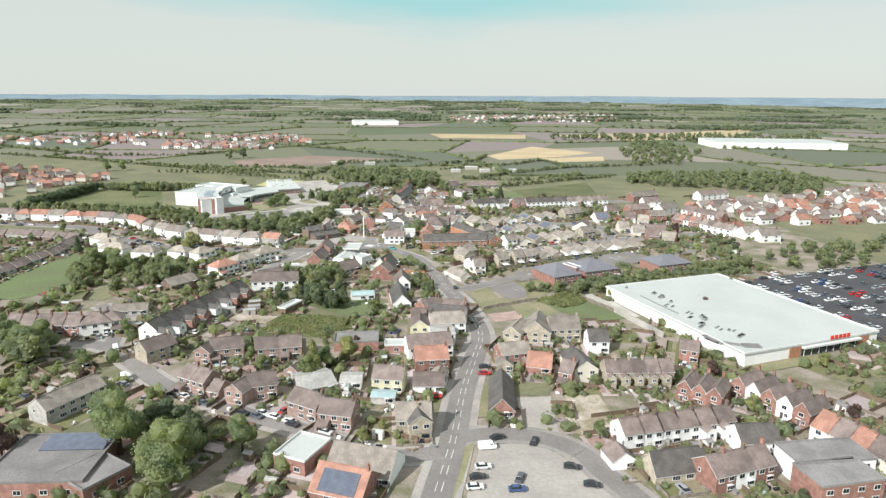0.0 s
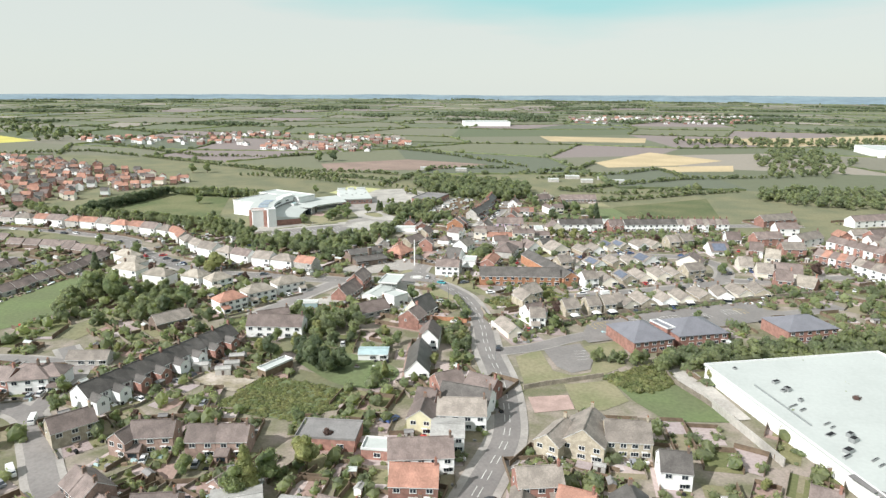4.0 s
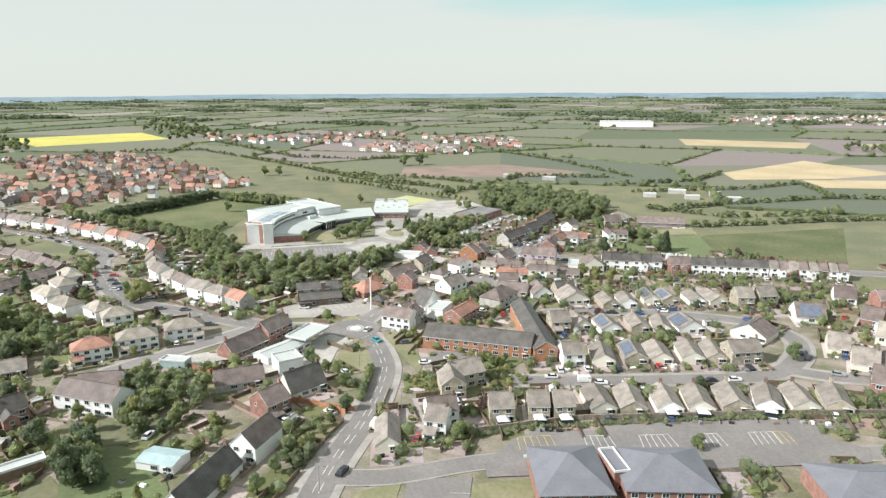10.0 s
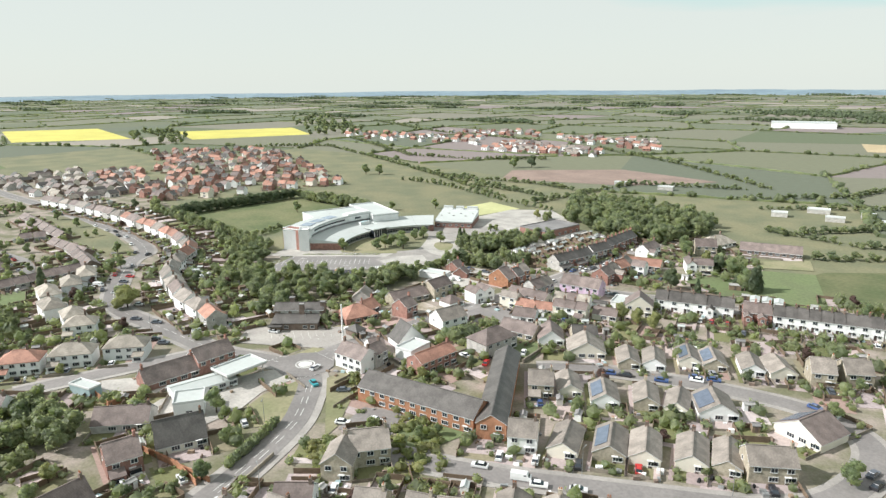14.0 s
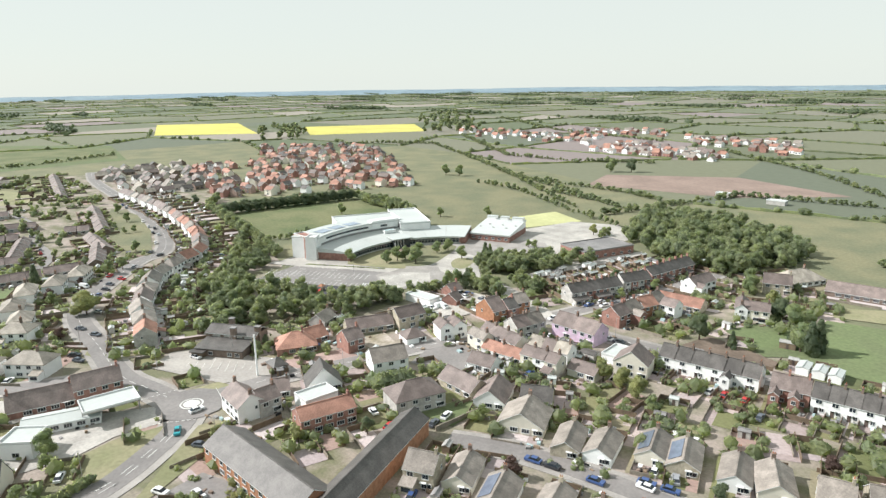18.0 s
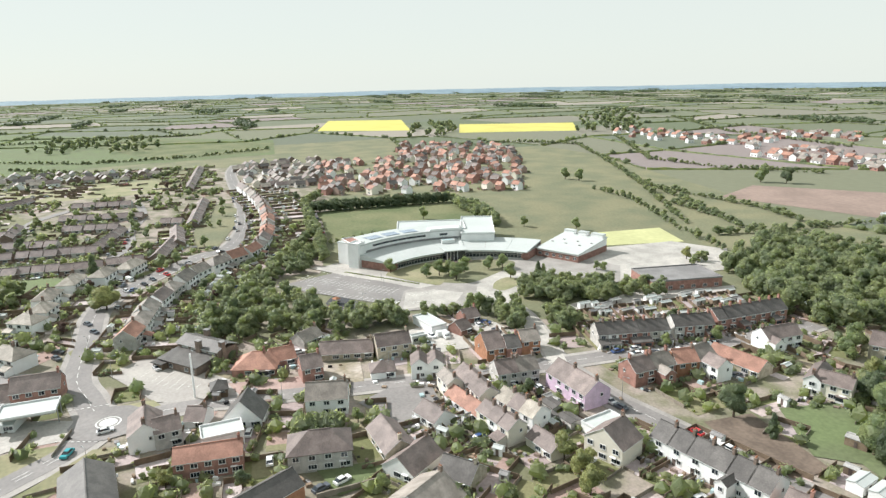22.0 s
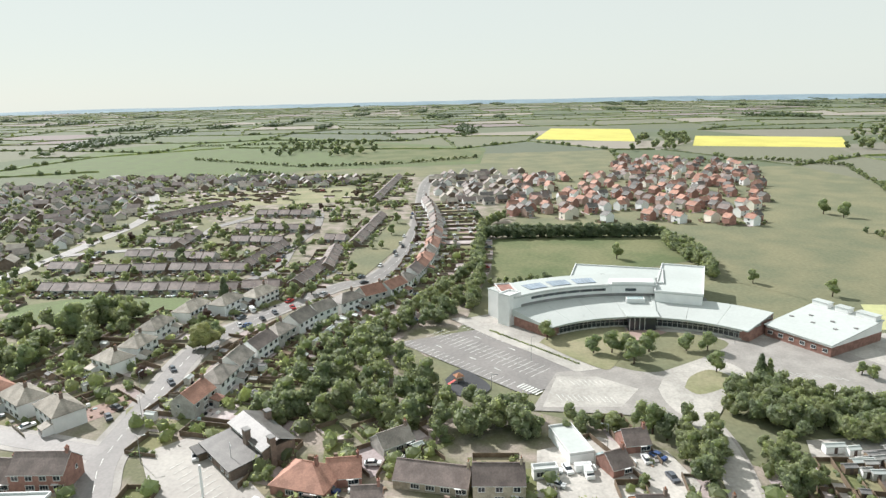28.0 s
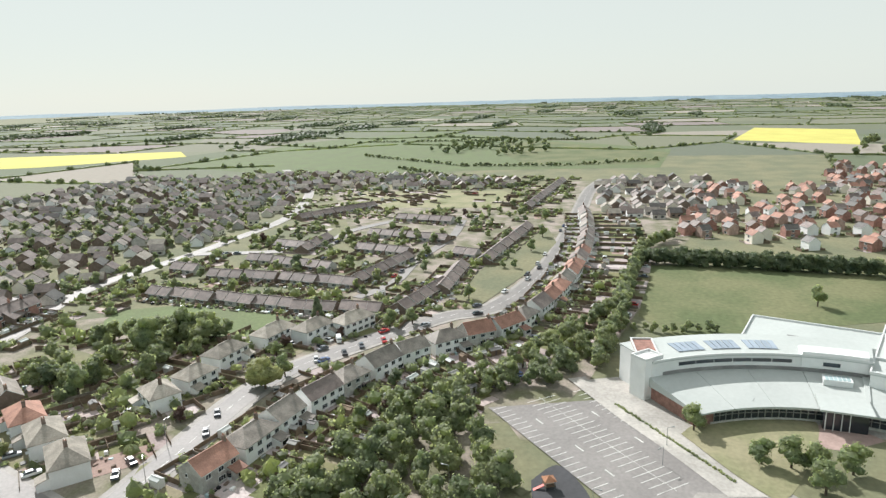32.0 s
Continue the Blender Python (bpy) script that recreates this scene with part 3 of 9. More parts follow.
    if porch:
        part("bay", mesh(("bay", wall), lambda: Shape(M["frame"], M["glass"], M["tile"]).box(-1.3, -1.0, 0, 1.3, 0, 0.8, 0).box(-1.25, -0.95, 0.8, 1.25, 0, 2.0, 1).box(-1.4, -1.1, 2.0, 1.4, 0, 2.3, 2, 0.12).done()), top, L / 4, -W / 2)
    if not far and not wing and not conserv and ridge == "a" and st == 2 and yards and random.random() < 0.45:
        part("extension", mesh(("extension", wall, roof), lambda: Shape(M[wall], M[roof], M["glass"]).add([(-1.7, -2.8, 0), (1.7, -2.8, 0), (1.7, 0, 0), (-1.7, 0, 0), (-1.7, -2.8, 2.2), (1.7, -2.8, 2.2), (1.7, 0, 3.0), (-1.7, 0, 3.0)], [(0, 1, 5, 4), (1, 2, 6, 5), (3, 0, 4, 7)]).add([(-1.85, -3.0, 2.2), (1.85, -3.0, 2.2), (1.85, 0, 3.05), (-1.85, 0, 3.05), (-1.85, -3.0, 2.34), (1.85, -3.0, 2.34), (1.85, 0, 3.2), (-1.85, 0, 3.2)], [(4, 5, 6, 7), (0, 1, 5, 4), (1, 2, 6, 5), (3, 0, 4, 7)], 1).box(-1.1, -2.86, 0.8, 1.1, -2.8, 1.9, 2).done()), top, (L / 2 - 1.9) * random.choice((-1, 1)), -W / 2)
    if conserv:
        part("conservatory", mesh(("conservatory",), lambda: Shape(M["frame"], M["glass"]).box(-1.7, -3, 0, 1.7, 0, 0.7, 0).box(-1.65, -2.95, 0.7, 1.65, 0, 2.1, 1).box(-1.75, -3.05, 2.1, 1.75, 0, 2.2, 0).box(-1.6, -2.9, 2.2, 1.6, 0, 2.9, 0, 0.7).done()), top, 0, -W / 2)
    return top


PLOTS, FENCES, SHRUBS, BUILT, PAVED, HARD = [], [], [], [], [], []


def plot(ox, oy, turn, x0, y0, x1, y1):
    c, s_ = math.cos(radians(turn)), math.sin(radians(turn))
    z = 0.11 + 0.03 * random.random()
    PLOTS.append([(ox + c * a - s_ * b, oy + s_ * a + c * b, z) for a, b in ((x0, y0), (x1, y0), (x1, y1), (x0, y1))])


def yard(x, y, turn, L, W, front=6.0, back=12.0, busy=True):
    """Front and back garden of a house: plots, side fences, shrubs, sometimes a shed or a small tree."""
    c, s_ = math.cos(radians(turn)), math.sin(radians(turn))

    def at(a, b):
        return (x + c * a - s_ * b, y + s_ * a + c * b)
    h = L / 2
    for y0, y1 in ((-W / 2 - front, -W / 2), (W / 2, W / 2 + back)):
        cut = h * rnd(-0.5, 0.6)
        plot(x, y, turn, -h, y0, cut, y1)
        plot(x, y, turn, cut, y0, h, y1)
        if y1 - y0 > 7:
            m = y0 + (y1 - y0) * rnd(0.55, 0.8)
            plot(x, y, turn, -h, m, h, y1)
            plot(x, y, turn, -h, y0, h, y0 + rnd(1.5, 3))
    plot(x, y, turn, -h - 1.2, -W / 2 - front, -h, W / 2 + back)
    for side in (-1, 1):
        if random.random() < 0.75:
            FENCES.append((at(side * h, W / 2), at(side * h, W / 2 + back), rnd(1.0, 1.8)))
        if random.random() < 0.6:
            FENCES.append((at(side * h, -W / 2 - front), at(side * h, -W / 2), rnd(0.7, 1.6)))
    FENCES.append((at(-h, W / 2 + back), at(h, W / 2 + back), rnd(1.2, 1.8)))
    if random.random() < 0.6:
        FENCES.append((at(-h, -W / 2 - front), at(h * 0.4, -W / 2 - front), rnd(0.6, 1.2)))
    for _ in range(random.randint(4, 9)):
        b = rnd(W / 2 + 2, W / 2 + back) if random.random() < 0.6 else rnd(-W / 2 - front, -W / 2 - 1.2)
        a = random.choice((-1, 1)) * h * rnd(0.55, 1.0) if random.random() < 0.7 else rnd(-h, h)
        p = at(a, b)
        r = rnd(0.5, 1.3)
        SHRUBS.append((p[0], p[1], r, r * rnd(1.1, 2.4)))
    if busy and back > 7 and random.random() < 0.35:
        p = at(h * rnd(-0.7, 0.7), W / 2 + back - 1.6)
        shed(p, turn + random.choice((0, 90)), random.choice((2.0, 2.5, 3.0)), 1.9, 1.9, random.choice(("timber", "timber", "pebble", "white")), random.choice(("flat", "flat", "membrane", "corrugated")))
    if busy and random.random() < 0.14:
        p = at(h * rnd(-0.8, 0.8), rnd(W / 2 + 4, W / 2 + back) if random.random() < 0.6 else -W / 2 - front + 1)
        tree(p, rnd(3.5, 6.5), random.choice(("leaf", "leaf", "yleaf", "darkleaf", "copper")), group="garden trees")
    if busy and random.random() < 0.3 and front > 4:
        car(at(h * rnd(-0.5, 0.5), -W / 2 - front + 2.6), turn + 90 + rnd(-6, 6), far=True, z=0.14)


def free(x, y, r):
    """True where no house, road or laid surface lies within r."""
    for a, b, _, L, W in BUILT:
        if (a - x) ** 2 + (b - y) ** 2 < (r + (L + W) / 4) ** 2:
            return False
    for pts, w in PAVED:
        for a, b in pts:
            if (a - x) ** 2 + (b - y) ** 2 < (r + w) ** 2:
                return False
    return not any(inside(x, y, p) for p in HARD)


def fill_gardens(poly, n):
    """Garden plots with fences, shrubs and the odd shed in the gaps between houses, square to the nearest house."""
    done = []
    for x, y in scatter(poly, n):
        w, d = rnd(6, 10), rnd(8, 13)
        if not free(x, y, 2.6) or any((a - x) ** 2 + (b - y) ** 2 < 32 for a, b in done):
            continue
        done.append((x, y))
        near = min(BUILT, key=lambda h: (h[0] - x) ** 2 + (h[1] - y) ** 2)
        turn = near[2]
        c, q = math.cos(radians(turn)), math.sin(radians(turn))

        def at(a, b):
            return (x + c * a - q * b, y + q * a + c * b)
        plot(x, y, turn, -w / 2, -d / 2, w / 2, d / 2)
        plot(x, y, turn, -w / 2, -d / 2, w / 2, -d / 2 + rnd(2, 4))
        if random.random() < 0.5:
            plot(x, y, turn, -w / 2, -d / 2, -w / 2 + rnd(1, 2.5), d / 2)
        for a, b, e, f in ((-w / 2, -d / 2, -w / 2, d / 2), (w / 2, -d / 2, w / 2, d / 2), (-w / 2, d / 2, w / 2, d / 2)):
            if random.random() < 0.7:
                FENCES.append((at(a, b), at(e, f), rnd(0.9, 1.8)))
        for _ in range(random.randint(4, 11)):
            p = at(random.choice((-1, 1)) * w * rnd(0.2, 0.5), rnd(-d / 2, d / 2))
            r = rnd(0.5, 1.3) if random.random() < 0.75 else rnd(1.3, 2.4)
            SHRUBS.append((p[0], p[1], r, r * rnd(1.0, 2.2)))
        t = random.random()
        if t < 0.12:
            shed(at(rnd(-w / 4, w / 4), d / 2 - 1.6), turn + random.choice((0, 90)), random.choice((2.0, 2.5, 3.0)), 1.9, 1.9, random.choice(("timber", "timber", "pebble", "white")), random.choice(("flat", "membrane", "corrugated")))
        elif t < 0.22:
            tree(at(rnd(-w / 4, w / 4), rnd(-d / 3, d / 3)), rnd(3.5, 6.5), random.choice(("leaf", "leaf", "yleaf", "darkleaf", "copper")), group="garden trees")
        elif t < 0.30:
            car(at(rnd(-w / 4, w / 4), rnd(-d / 3, d / 3)), turn + 90 + rnd(-8, 8), far=True, z=0.15)


def house(p, q, W, wall="white", roof="tile", **kw):
    """A house on the front line p to q, reaching W to the left of it."""
    dx, dy = q[0] - p[0], q[1] - p[1]
    L = math.hypot(dx, dy)
    ux, uy = dx / L, dy / L
    return house_at((p[0] + q[0]) / 2 - uy * W / 2, (p[1] + q[1]) / 2 + ux * W / 2, math.degrees(math.atan2(dy, dx)), L, W, wall, roof, **kw)


def row(p, q, n, W, walls, roofs, gap=0.0, group="", **kw):
    """n houses side by side from p to q."""
    for i in range(n):
        a, b = i / n, (i + 1) / n - gap / n
        house((p[0] + (q[0] - p[0]) * a, p[1] + (q[1] - p[1]) * a), (p[0] + (q[0] - p[0]) * b, p[1] + (q[1] - p[1]) * b), W, walls[i % len(walls)], roofs[i % len(roofs)], group=group, **kw)


def along(points, step):
    """Points and headings every step metres along a polyline."""
    out, left = [], 0.0
    for (x0, y0), (x1, y1) in zip(points, points[1:]):
        d = math.hypot(x1 - x0, y1 - y0)
        while left < d:
            out.append((x0 + (x1 - x0) * left / d, y0 + (y1 - y0) * left / d, math.degrees(math.atan2(y1 - y0, x1 - x0))))
            left += step
        left -= d
    return out


def smooth(points, k=6):
    """A Catmull-Rom curve through the points."""
    P = [points[0], *points, points[-1]]
    out = []
    for i in range(1, len(P) - 2):
        for j in range(k):
            t = j / k
            out.append(tuple(0.5 * (2 * P[i][c] + (P[i + 1][c] - P[i - 1][c]) * t + (2 * P[i - 1][c] - 5 * P[i][c] + 4 * P[i + 1][c] - P[i + 2][c]) * t * t + (3 * P[i][c] - P[i - 1][c] - 3 * P[i + 1][c] + P[i + 2][c]) * t ** 3) for c in (0, 1)))
    return out + [points[-1]]


def offsets(points, d):
    out = []
    for i, (x, y) in enumerate(points):
        a, b = points[max(0, i - 1)], points[min(len(points) - 1, i + 1)]
        n = math.hypot(b[0] - a[0], b[1] - a[1]) or 1
        out.append((x - (b[1] - a[1]) / n * d, y + (b[0] - a[0]) / n * d))
    return out


def strip(name, points, width, z, m, kind="structure", label="", category=""):
    l, r = offsets(points, width / 2), offsets(points, -width / 2)
    n = len(points)
    v = [(x, y, z) for x, y in l] + [(x, y, z) for x, y in r] + [(x, y, z - 0.4) for x, y in l] + [(x, y, z - 0.4) for x, y in r]
    f = []
    for i in range(n - 1):
        f += [(i, n + i, n + i + 1, i + 1), (i, i + 1, 2 * n + i + 1, 2 * n + i), (n + i + 1, n + i, 3 * n + i, 3 * n + i + 1)]
    me = bpy.data.meshes.new(name)
    me.from_pydata(v, [], f)
    me.materials.append(m)
    return tagged(new(name, me), label, category, "", kind)


LAYER = [0]


def road(points, width=7.0, m="asphalt", walkway=1.8, dashes=True, name="road", label="grey asphalt street with pale pavements"):
    LAYER[0] += 1
    e = LAYER[0] * 0.003
    pts = smooth(points)
    PAVED.append((pts, width / 2 + walkway))
    if walkway:
        strip("pavement", pts, width + 2 * walkway, 0.16 + e, M["paving"], label="pale slab pavement with a raised kerb", category="pavement")
    strip(name, pts, width, 0.20 + e, M[m], label=label, category="road")
    if dashes:
        s = Shape(M["line"])
        for x, y, h in along(pts, 6.0):
            c, k = math.cos(radians(h)), math.sin(radians(h))
            s.add([(x + c * a - k * b, y + k * a + c * b, 0.215 + e) for a, b in ((0, -0.08), (3.4, -0.08), (3.4, 0.08), (0, 0.08))], [(0, 1, 2, 3)])
        v, f, mats, idx = s.done()
        me = bpy.data.meshes.new("road_marking")
        me.from_pydata(v, [], f)
        me.materials.append(mats[0])
        tagged(new("road_marking", me), "worn white dashed centre line on the road", "road marking", "", "stuff")


def patch(points, m, z=0.08, name="ground_patch", label="", soft=False):
    """A flat piece of ground."""
    LAYER[0] += 1
    pts = smooth(list(points) + [points[0]], 5)[:-1] if soft else points
    if name not in ("ground_patch", "field"):
        HARD.append(list(pts))
    bm = bmesh.new()
    vs = [bm.verts.new((x, y, z + LAYER[0] * 0.002)) for x, y in pts]
    face = bm.faces.new(vs)
    if face.calc_center_median() and face.normal.z < 0:
        face.normal_flip()
    bm.normal_update()
    if face.normal.z < 0:
        face.normal_flip()
    bmesh.ops.triangulate(bm, faces=bm.faces[:])
    me = bpy.data.meshes.new(name)
    bm.to_mesh(me)
    bm.free()
    me.materials.append(M[m])
    return tagged(new(name, me), label or "patch of %s" % M[m].name.split(".")[0].replace("_", " "), name.replace("_", " "), "", "structure")


def inside(x, y, poly):
    c = False
    for (x0, y0), (x1, y1) in zip(poly, poly[1:] + poly[:1]):
        if (y0 > y) != (y1 > y) and x < (x1 - x0) * (y - y0) / (y1 - y0) + x0:
            c = not c
    return c


def scatter(poly, n, apart=0.0):
    xs, ys = [p[0] for p in poly], [p[1] for p in poly]
    out = []
    for _ in range(n * 12):
        x, y = rnd(min(xs), max(xs)), rnd(min(ys), max(ys))
        if inside(x, y, poly) and all((x - a) ** 2 + (y - b) ** 2 > apart * apart for a, b in out):
            out.append((x, y))
            if len(out) == n:
                break
    return out


# ---- plants ----
def lump(n):
    """A rounded lump: vertices and faces of an icosahedron divided n times."""
    bm = bmesh.new()
    bmesh.ops.create_icosphere(bm, subdivisions=n, radius=1.0)
    bm.verts.ensure_lookup_table()
    v, f = [tuple(a.co) for a in bm.verts], [tuple(a.index for a in q.verts) for q in bm.faces]
    bm.free()
    return v, f


LUMPS = {1: lump(1), 2: lump(2)}


def crown_shape(seed, kind, m, leaves=950, grade=1):
    """Rough lobes with loose leaf clumps on them, 1 m high and about as wide, with gaps between the lobes."""
    r = random.Random(seed)
    s = Shape(M[m])
    lobes = []
    if kind == "round":
        for i in range(13):
            a, h = i * 2.4 + r.uniform(-0.4, 0.4), 0.2 + 0.62 * ((i * 0.618) % 1)
            d = r.uniform(0.2, 0.3) * math.sin(math.pi * min(1, 0.2 + h * 0.75)) ** 0.5
            lobes.append((d * math.cos(a), d * math.sin(a), h, r.uniform(0.14, 0.22)))
        lobes.append((0, 0, 0.82, 0.18))
        lobes.append((0, 0, 0.45, 0.3))
    else:
        for i in range(14):
            h = 0.08 + 0.84 * i / 14
            a, d = i * 2.4, 0.17 * (1 - h)
            lobes.append((d * math.cos(a), d * math.sin(a), h, 0.07 + 0.17 * (1 - h)))
    for x, y, z, q in lobes:
        v = []
        for a, b, c in LUMPS[grade][0]:
            k = q * (0.93 + 0.4 * noise.noise((a * 2.1 + x * 9 + seed, b * 2.1 + y * 9, c * 2.1 + z * 9)) + r.uniform(-0.12, 0.1))
            v.append((x + a * k, y + b * k, z + c * k * 0.9))
        s.add(v, LUMPS[grade][1])
    weight = [q * q for _, _, _, q in lobes]
    for x, y, z, q in r.choices(lobes, weight, k=leaves):
        n = Vector((r.gauss(0, 1), r.gauss(0, 1), r.gauss(0.35, 1))).normalized()
        c = Vector((x, y, z)) + n * q * r.uniform(0.82, 1.16)
        n = (n + Vector((r.gauss(0, 0.35), r.gauss(0, 0.35), r.gauss(0.15, 0.35)))).normalized()
        u = n.cross(Vector((r.gauss(0, 1), r.gauss(0, 1), r.gauss(0, 1)))).normalized()
        w = n.cross(u)
        k = r.uniform(0.020, 0.042) * (950 / leaves) ** 0.42
        v = [c + u * k, c + w * k * r.uniform(0.6, 1), c - u * k * r.uniform(0.6, 1.1), c - w * k * r.uniform(0.7, 1.1)]
        s.add([tuple(p) for p in v], [(0, 1, 2, 3)])
    return s.done()


def trunk_shape(seed):
    r = random.Random(seed)
    s = Shape(M["bark"])
    s.tube(0, 0, 0, 0.55, 0.035, 0.018, 6)
    for i in range(5):
        a, h = i * 1.26 + r.uniform(-0.3, 0.3), r.uniform(0.2, 0.4)
        x, y = 0.2 * math.cos(a), 0.2 * math.sin(a)
        s.add([(0.012, 0, h), (-0.008, 0.012, h), (-0.008, -0.012, h), (x, y, h + 0.22)], [(0, 1, 3), (1, 2, 3), (2, 0, 3)])
    return s.done()


TREE_WORDS = {"leaf": "full green broadleaf", "darkleaf": "dark green", "yleaf": "yellow-green", "copper": "dark copper-leaved"}


def tree(p, h, m="leaf", kind="round", spread=0.85, group="trees in the town", bare=0.16):
    k = random.randrange(5)
    t = thing("tree", p[0], p[1], rnd(0, 360), "%s tree with %s crown" % (TREE_WORDS[m], "a pointed" if kind == "cone" else "a rounded"), "tree", group)
    a = part("trunk", mesh(("trunk", k), lambda: trunk_shape(k)), t)
    a.scale = (h, h, h)
    fine = h > 9.5
    c = part("crown", mesh(("crown", k, kind, m, fine), lambda: crown_shape(k * 7 + 3, kind, m, 3600 if fine else 950, 2 if fine else 1)), t, z=h * bare * (0.3 if kind == "cone" else 0.8))
    c.scale = (h * spread * (0.75 if kind == "cone" else 1), h * spread * (0.75 if kind == "cone" else 1), h * (1 - bare) * 1.02)
    return t


def clumps(name, spots, m="hedge", label="", category="hedge", detail=1, kind="stuff"):
    """One mesh of leafy lumps: spots of (x, y, radius, height)."""
    ico = np.array([(0, 0, 1), (0.9, 0, 0.4), (0.28, 0.85, 0.4), (-0.72, 0.53, 0.4), (-0.72, -0.53, 0.4), (0.28, -0.85, 0.4), (0.72, 0.53, -0.4), (-0.28, 0.85, -0.4), (-0.9, 0, -0.4), (-0.28, -0.85, -0.4), (0.72, -0.53, -0.4)])
    fac = np.array([(0, 1, 2), (0, 2, 3), (0, 3, 4), (0, 4, 5), (0, 5, 1), (1, 6, 2), (2, 7, 3), (3, 8, 4), (4, 9, 5), (5, 10, 1), (2, 6, 7), (3, 7, 8), (4, 8, 9), (5, 9, 10), (1, 10, 6)])
    rng = np.random.default_rng(len(spots) + 5)
    S = np.array(spots, dtype=float)
    n = len(S)
    V = ico[None] * rng.uniform(0.7, 1.25, (n, 11, 1))
    ang = rng.uniform(0, 6.28, n)
    c, s = np.cos(ang)[:, None], np.sin(ang)[:, None]
    X, Y = V[:, :, 0] * c - V[:, :, 1] * s, V[:, :, 0] * s + V[:, :, 1] * c
    P = np.stack([S[:, 0:1] + X * S[:, 2:3], S[:, 1:2] + Y * S[:, 2:3], S[:, 3:4] * (0.45 + 0.52 * V[:, :, 2])], -1)
    F = fac[None] + 11 * np.arange(n)[:, None, None]
    verts, faces = [P.reshape(-1, 3)], [F.reshape(-1, 3)]
    if detail > 1:
        k = 14 * (detail - 1)
        base = n * 11
        pick = ico[rng.integers(0, 6, (n, k))] + rng.normal(0, 0.35, (n, k, 3))
        pick /= np.linalg.norm(pick, axis=-1, keepdims=True)
        pick[..., 2] = np.abs(pick[..., 2])
        C = np.stack([S[:, 0:1] + pick[..., 0] * S[:, 2:3] * 1.0, S[:, 1:2] + pick[..., 1] * S[:, 2:3] * 1.0, S[:, 3:4] * (0.45 + 0.55 * pick[..., 2])], -1)
        T = C[:, :, None, :] + rng.normal(0, 0.22, (n, k, 3, 3)) * np.minimum(S[:, 2], 2.5)[:, None, None, None]
        verts.append(T.reshape(-1, 3))
        faces.append(base + np.arange(n * k * 3).reshape(-1, 3))
    me = bpy.data.meshes.new(name)
    me.from_pydata(np.concatenate(verts).tolist(), [], np.concatenate(faces).tolist())
    me.materials.append(M[m])
    return tagged(new(name, me), label or "rough dark green hedge of mixed shrubs", category, "", kind)


def hedge(points, w=1.2, h=1.8, m="hedge", step=1.0, label="clipped dark green garden hedge"):
    clumps("hedge", [(x + rnd(-0.2, 0.2), y + rnd(-0.2, 0.2), w * rnd(0.7, 1.0), h * rnd(0.85, 1.1)) for x, y, _ in along(points, step)], m, label, "hedge", 2, "")


CROWNS = {}
LONG_GARDENS = [(-97, 398), (-165, 404), (-189, 421), (-207, 434), (-240, 457), (-288, 468), (-390, 470), (-390, 488), (-290, 487), (-240, 476), (-205, 462), (-185, 445), (-160, 429), (-134, 421), (-118, 417), (-98, 410)]
OPEN_GROUND = [LONG_GARDENS, [(-486, 268), (-541, 255), (-555, 383), (-498, 409), (-466, 394), (-459, 330)], [(-203, 296), (-216, 326), (-212, 362), (-200, 360), (-190, 342), (-193, 310)]]


def crown_array(k, kind, near):
    if (k, kind, near) not in CROWNS:
        v, f, _, _ = crown_shape(k * 7 + 3, kind, "leaf", 440 if near else 140, 1)
        tris = [q[:3] for q in f] + [(q[0], q[2], q[3]) for q in f if len(q) == 4]
        CROWNS[k, kind, near] = (np.array(v), np.array(tris))
    return CROWNS[k, kind, near]


def wood(poly, n, lo, hi, name="woodland", m="hedge", label="dense belt of green broadleaf trees", apart=0.0, spots=None, spread=0.95, kind="round", near=False):
    """Tree crowns massed into one woodland."""
    V, F, k = [], [], 0
    for x, y in spots or scatter(poly, n, apart):
        if any(inside(x, y, c) for c in OPEN_GROUND):
            continue
        h, j, a = rnd(lo, hi), random.randrange(5), rnd(0, 6.28)
        v, f = crown_array(j, kind, near)
        c, s_ = math.cos(a), math.sin(a)
        w = h * spread * rnd(0.85, 1.1)
        V.append(np.stack([x + w * (v[:, 0] * c - v[:, 1] * s_), y + w * (v[:, 0] * s_ + v[:, 1] * c), 0.05 * h + h * 0.95 * v[:, 2]], -1))
        F.append(f + k)
        k += len(v)
    me = bpy.data.meshes.new(name)
    me.from_pydata(np.concatenate(V).tolist(), [], np.concatenate(F).tolist())
    me.materials.append(M[m])
    return tagged(new(name, me), label, "woodland", "", "stuff")


def tree_line(points, step, lo, hi, **kw):
    return wood(None, 0, lo, hi, spots=[(x + rnd(-1.5, 1.5), y + rnd(-1.5, 1.5)) for x, y, _ in along(points, step)], **kw)


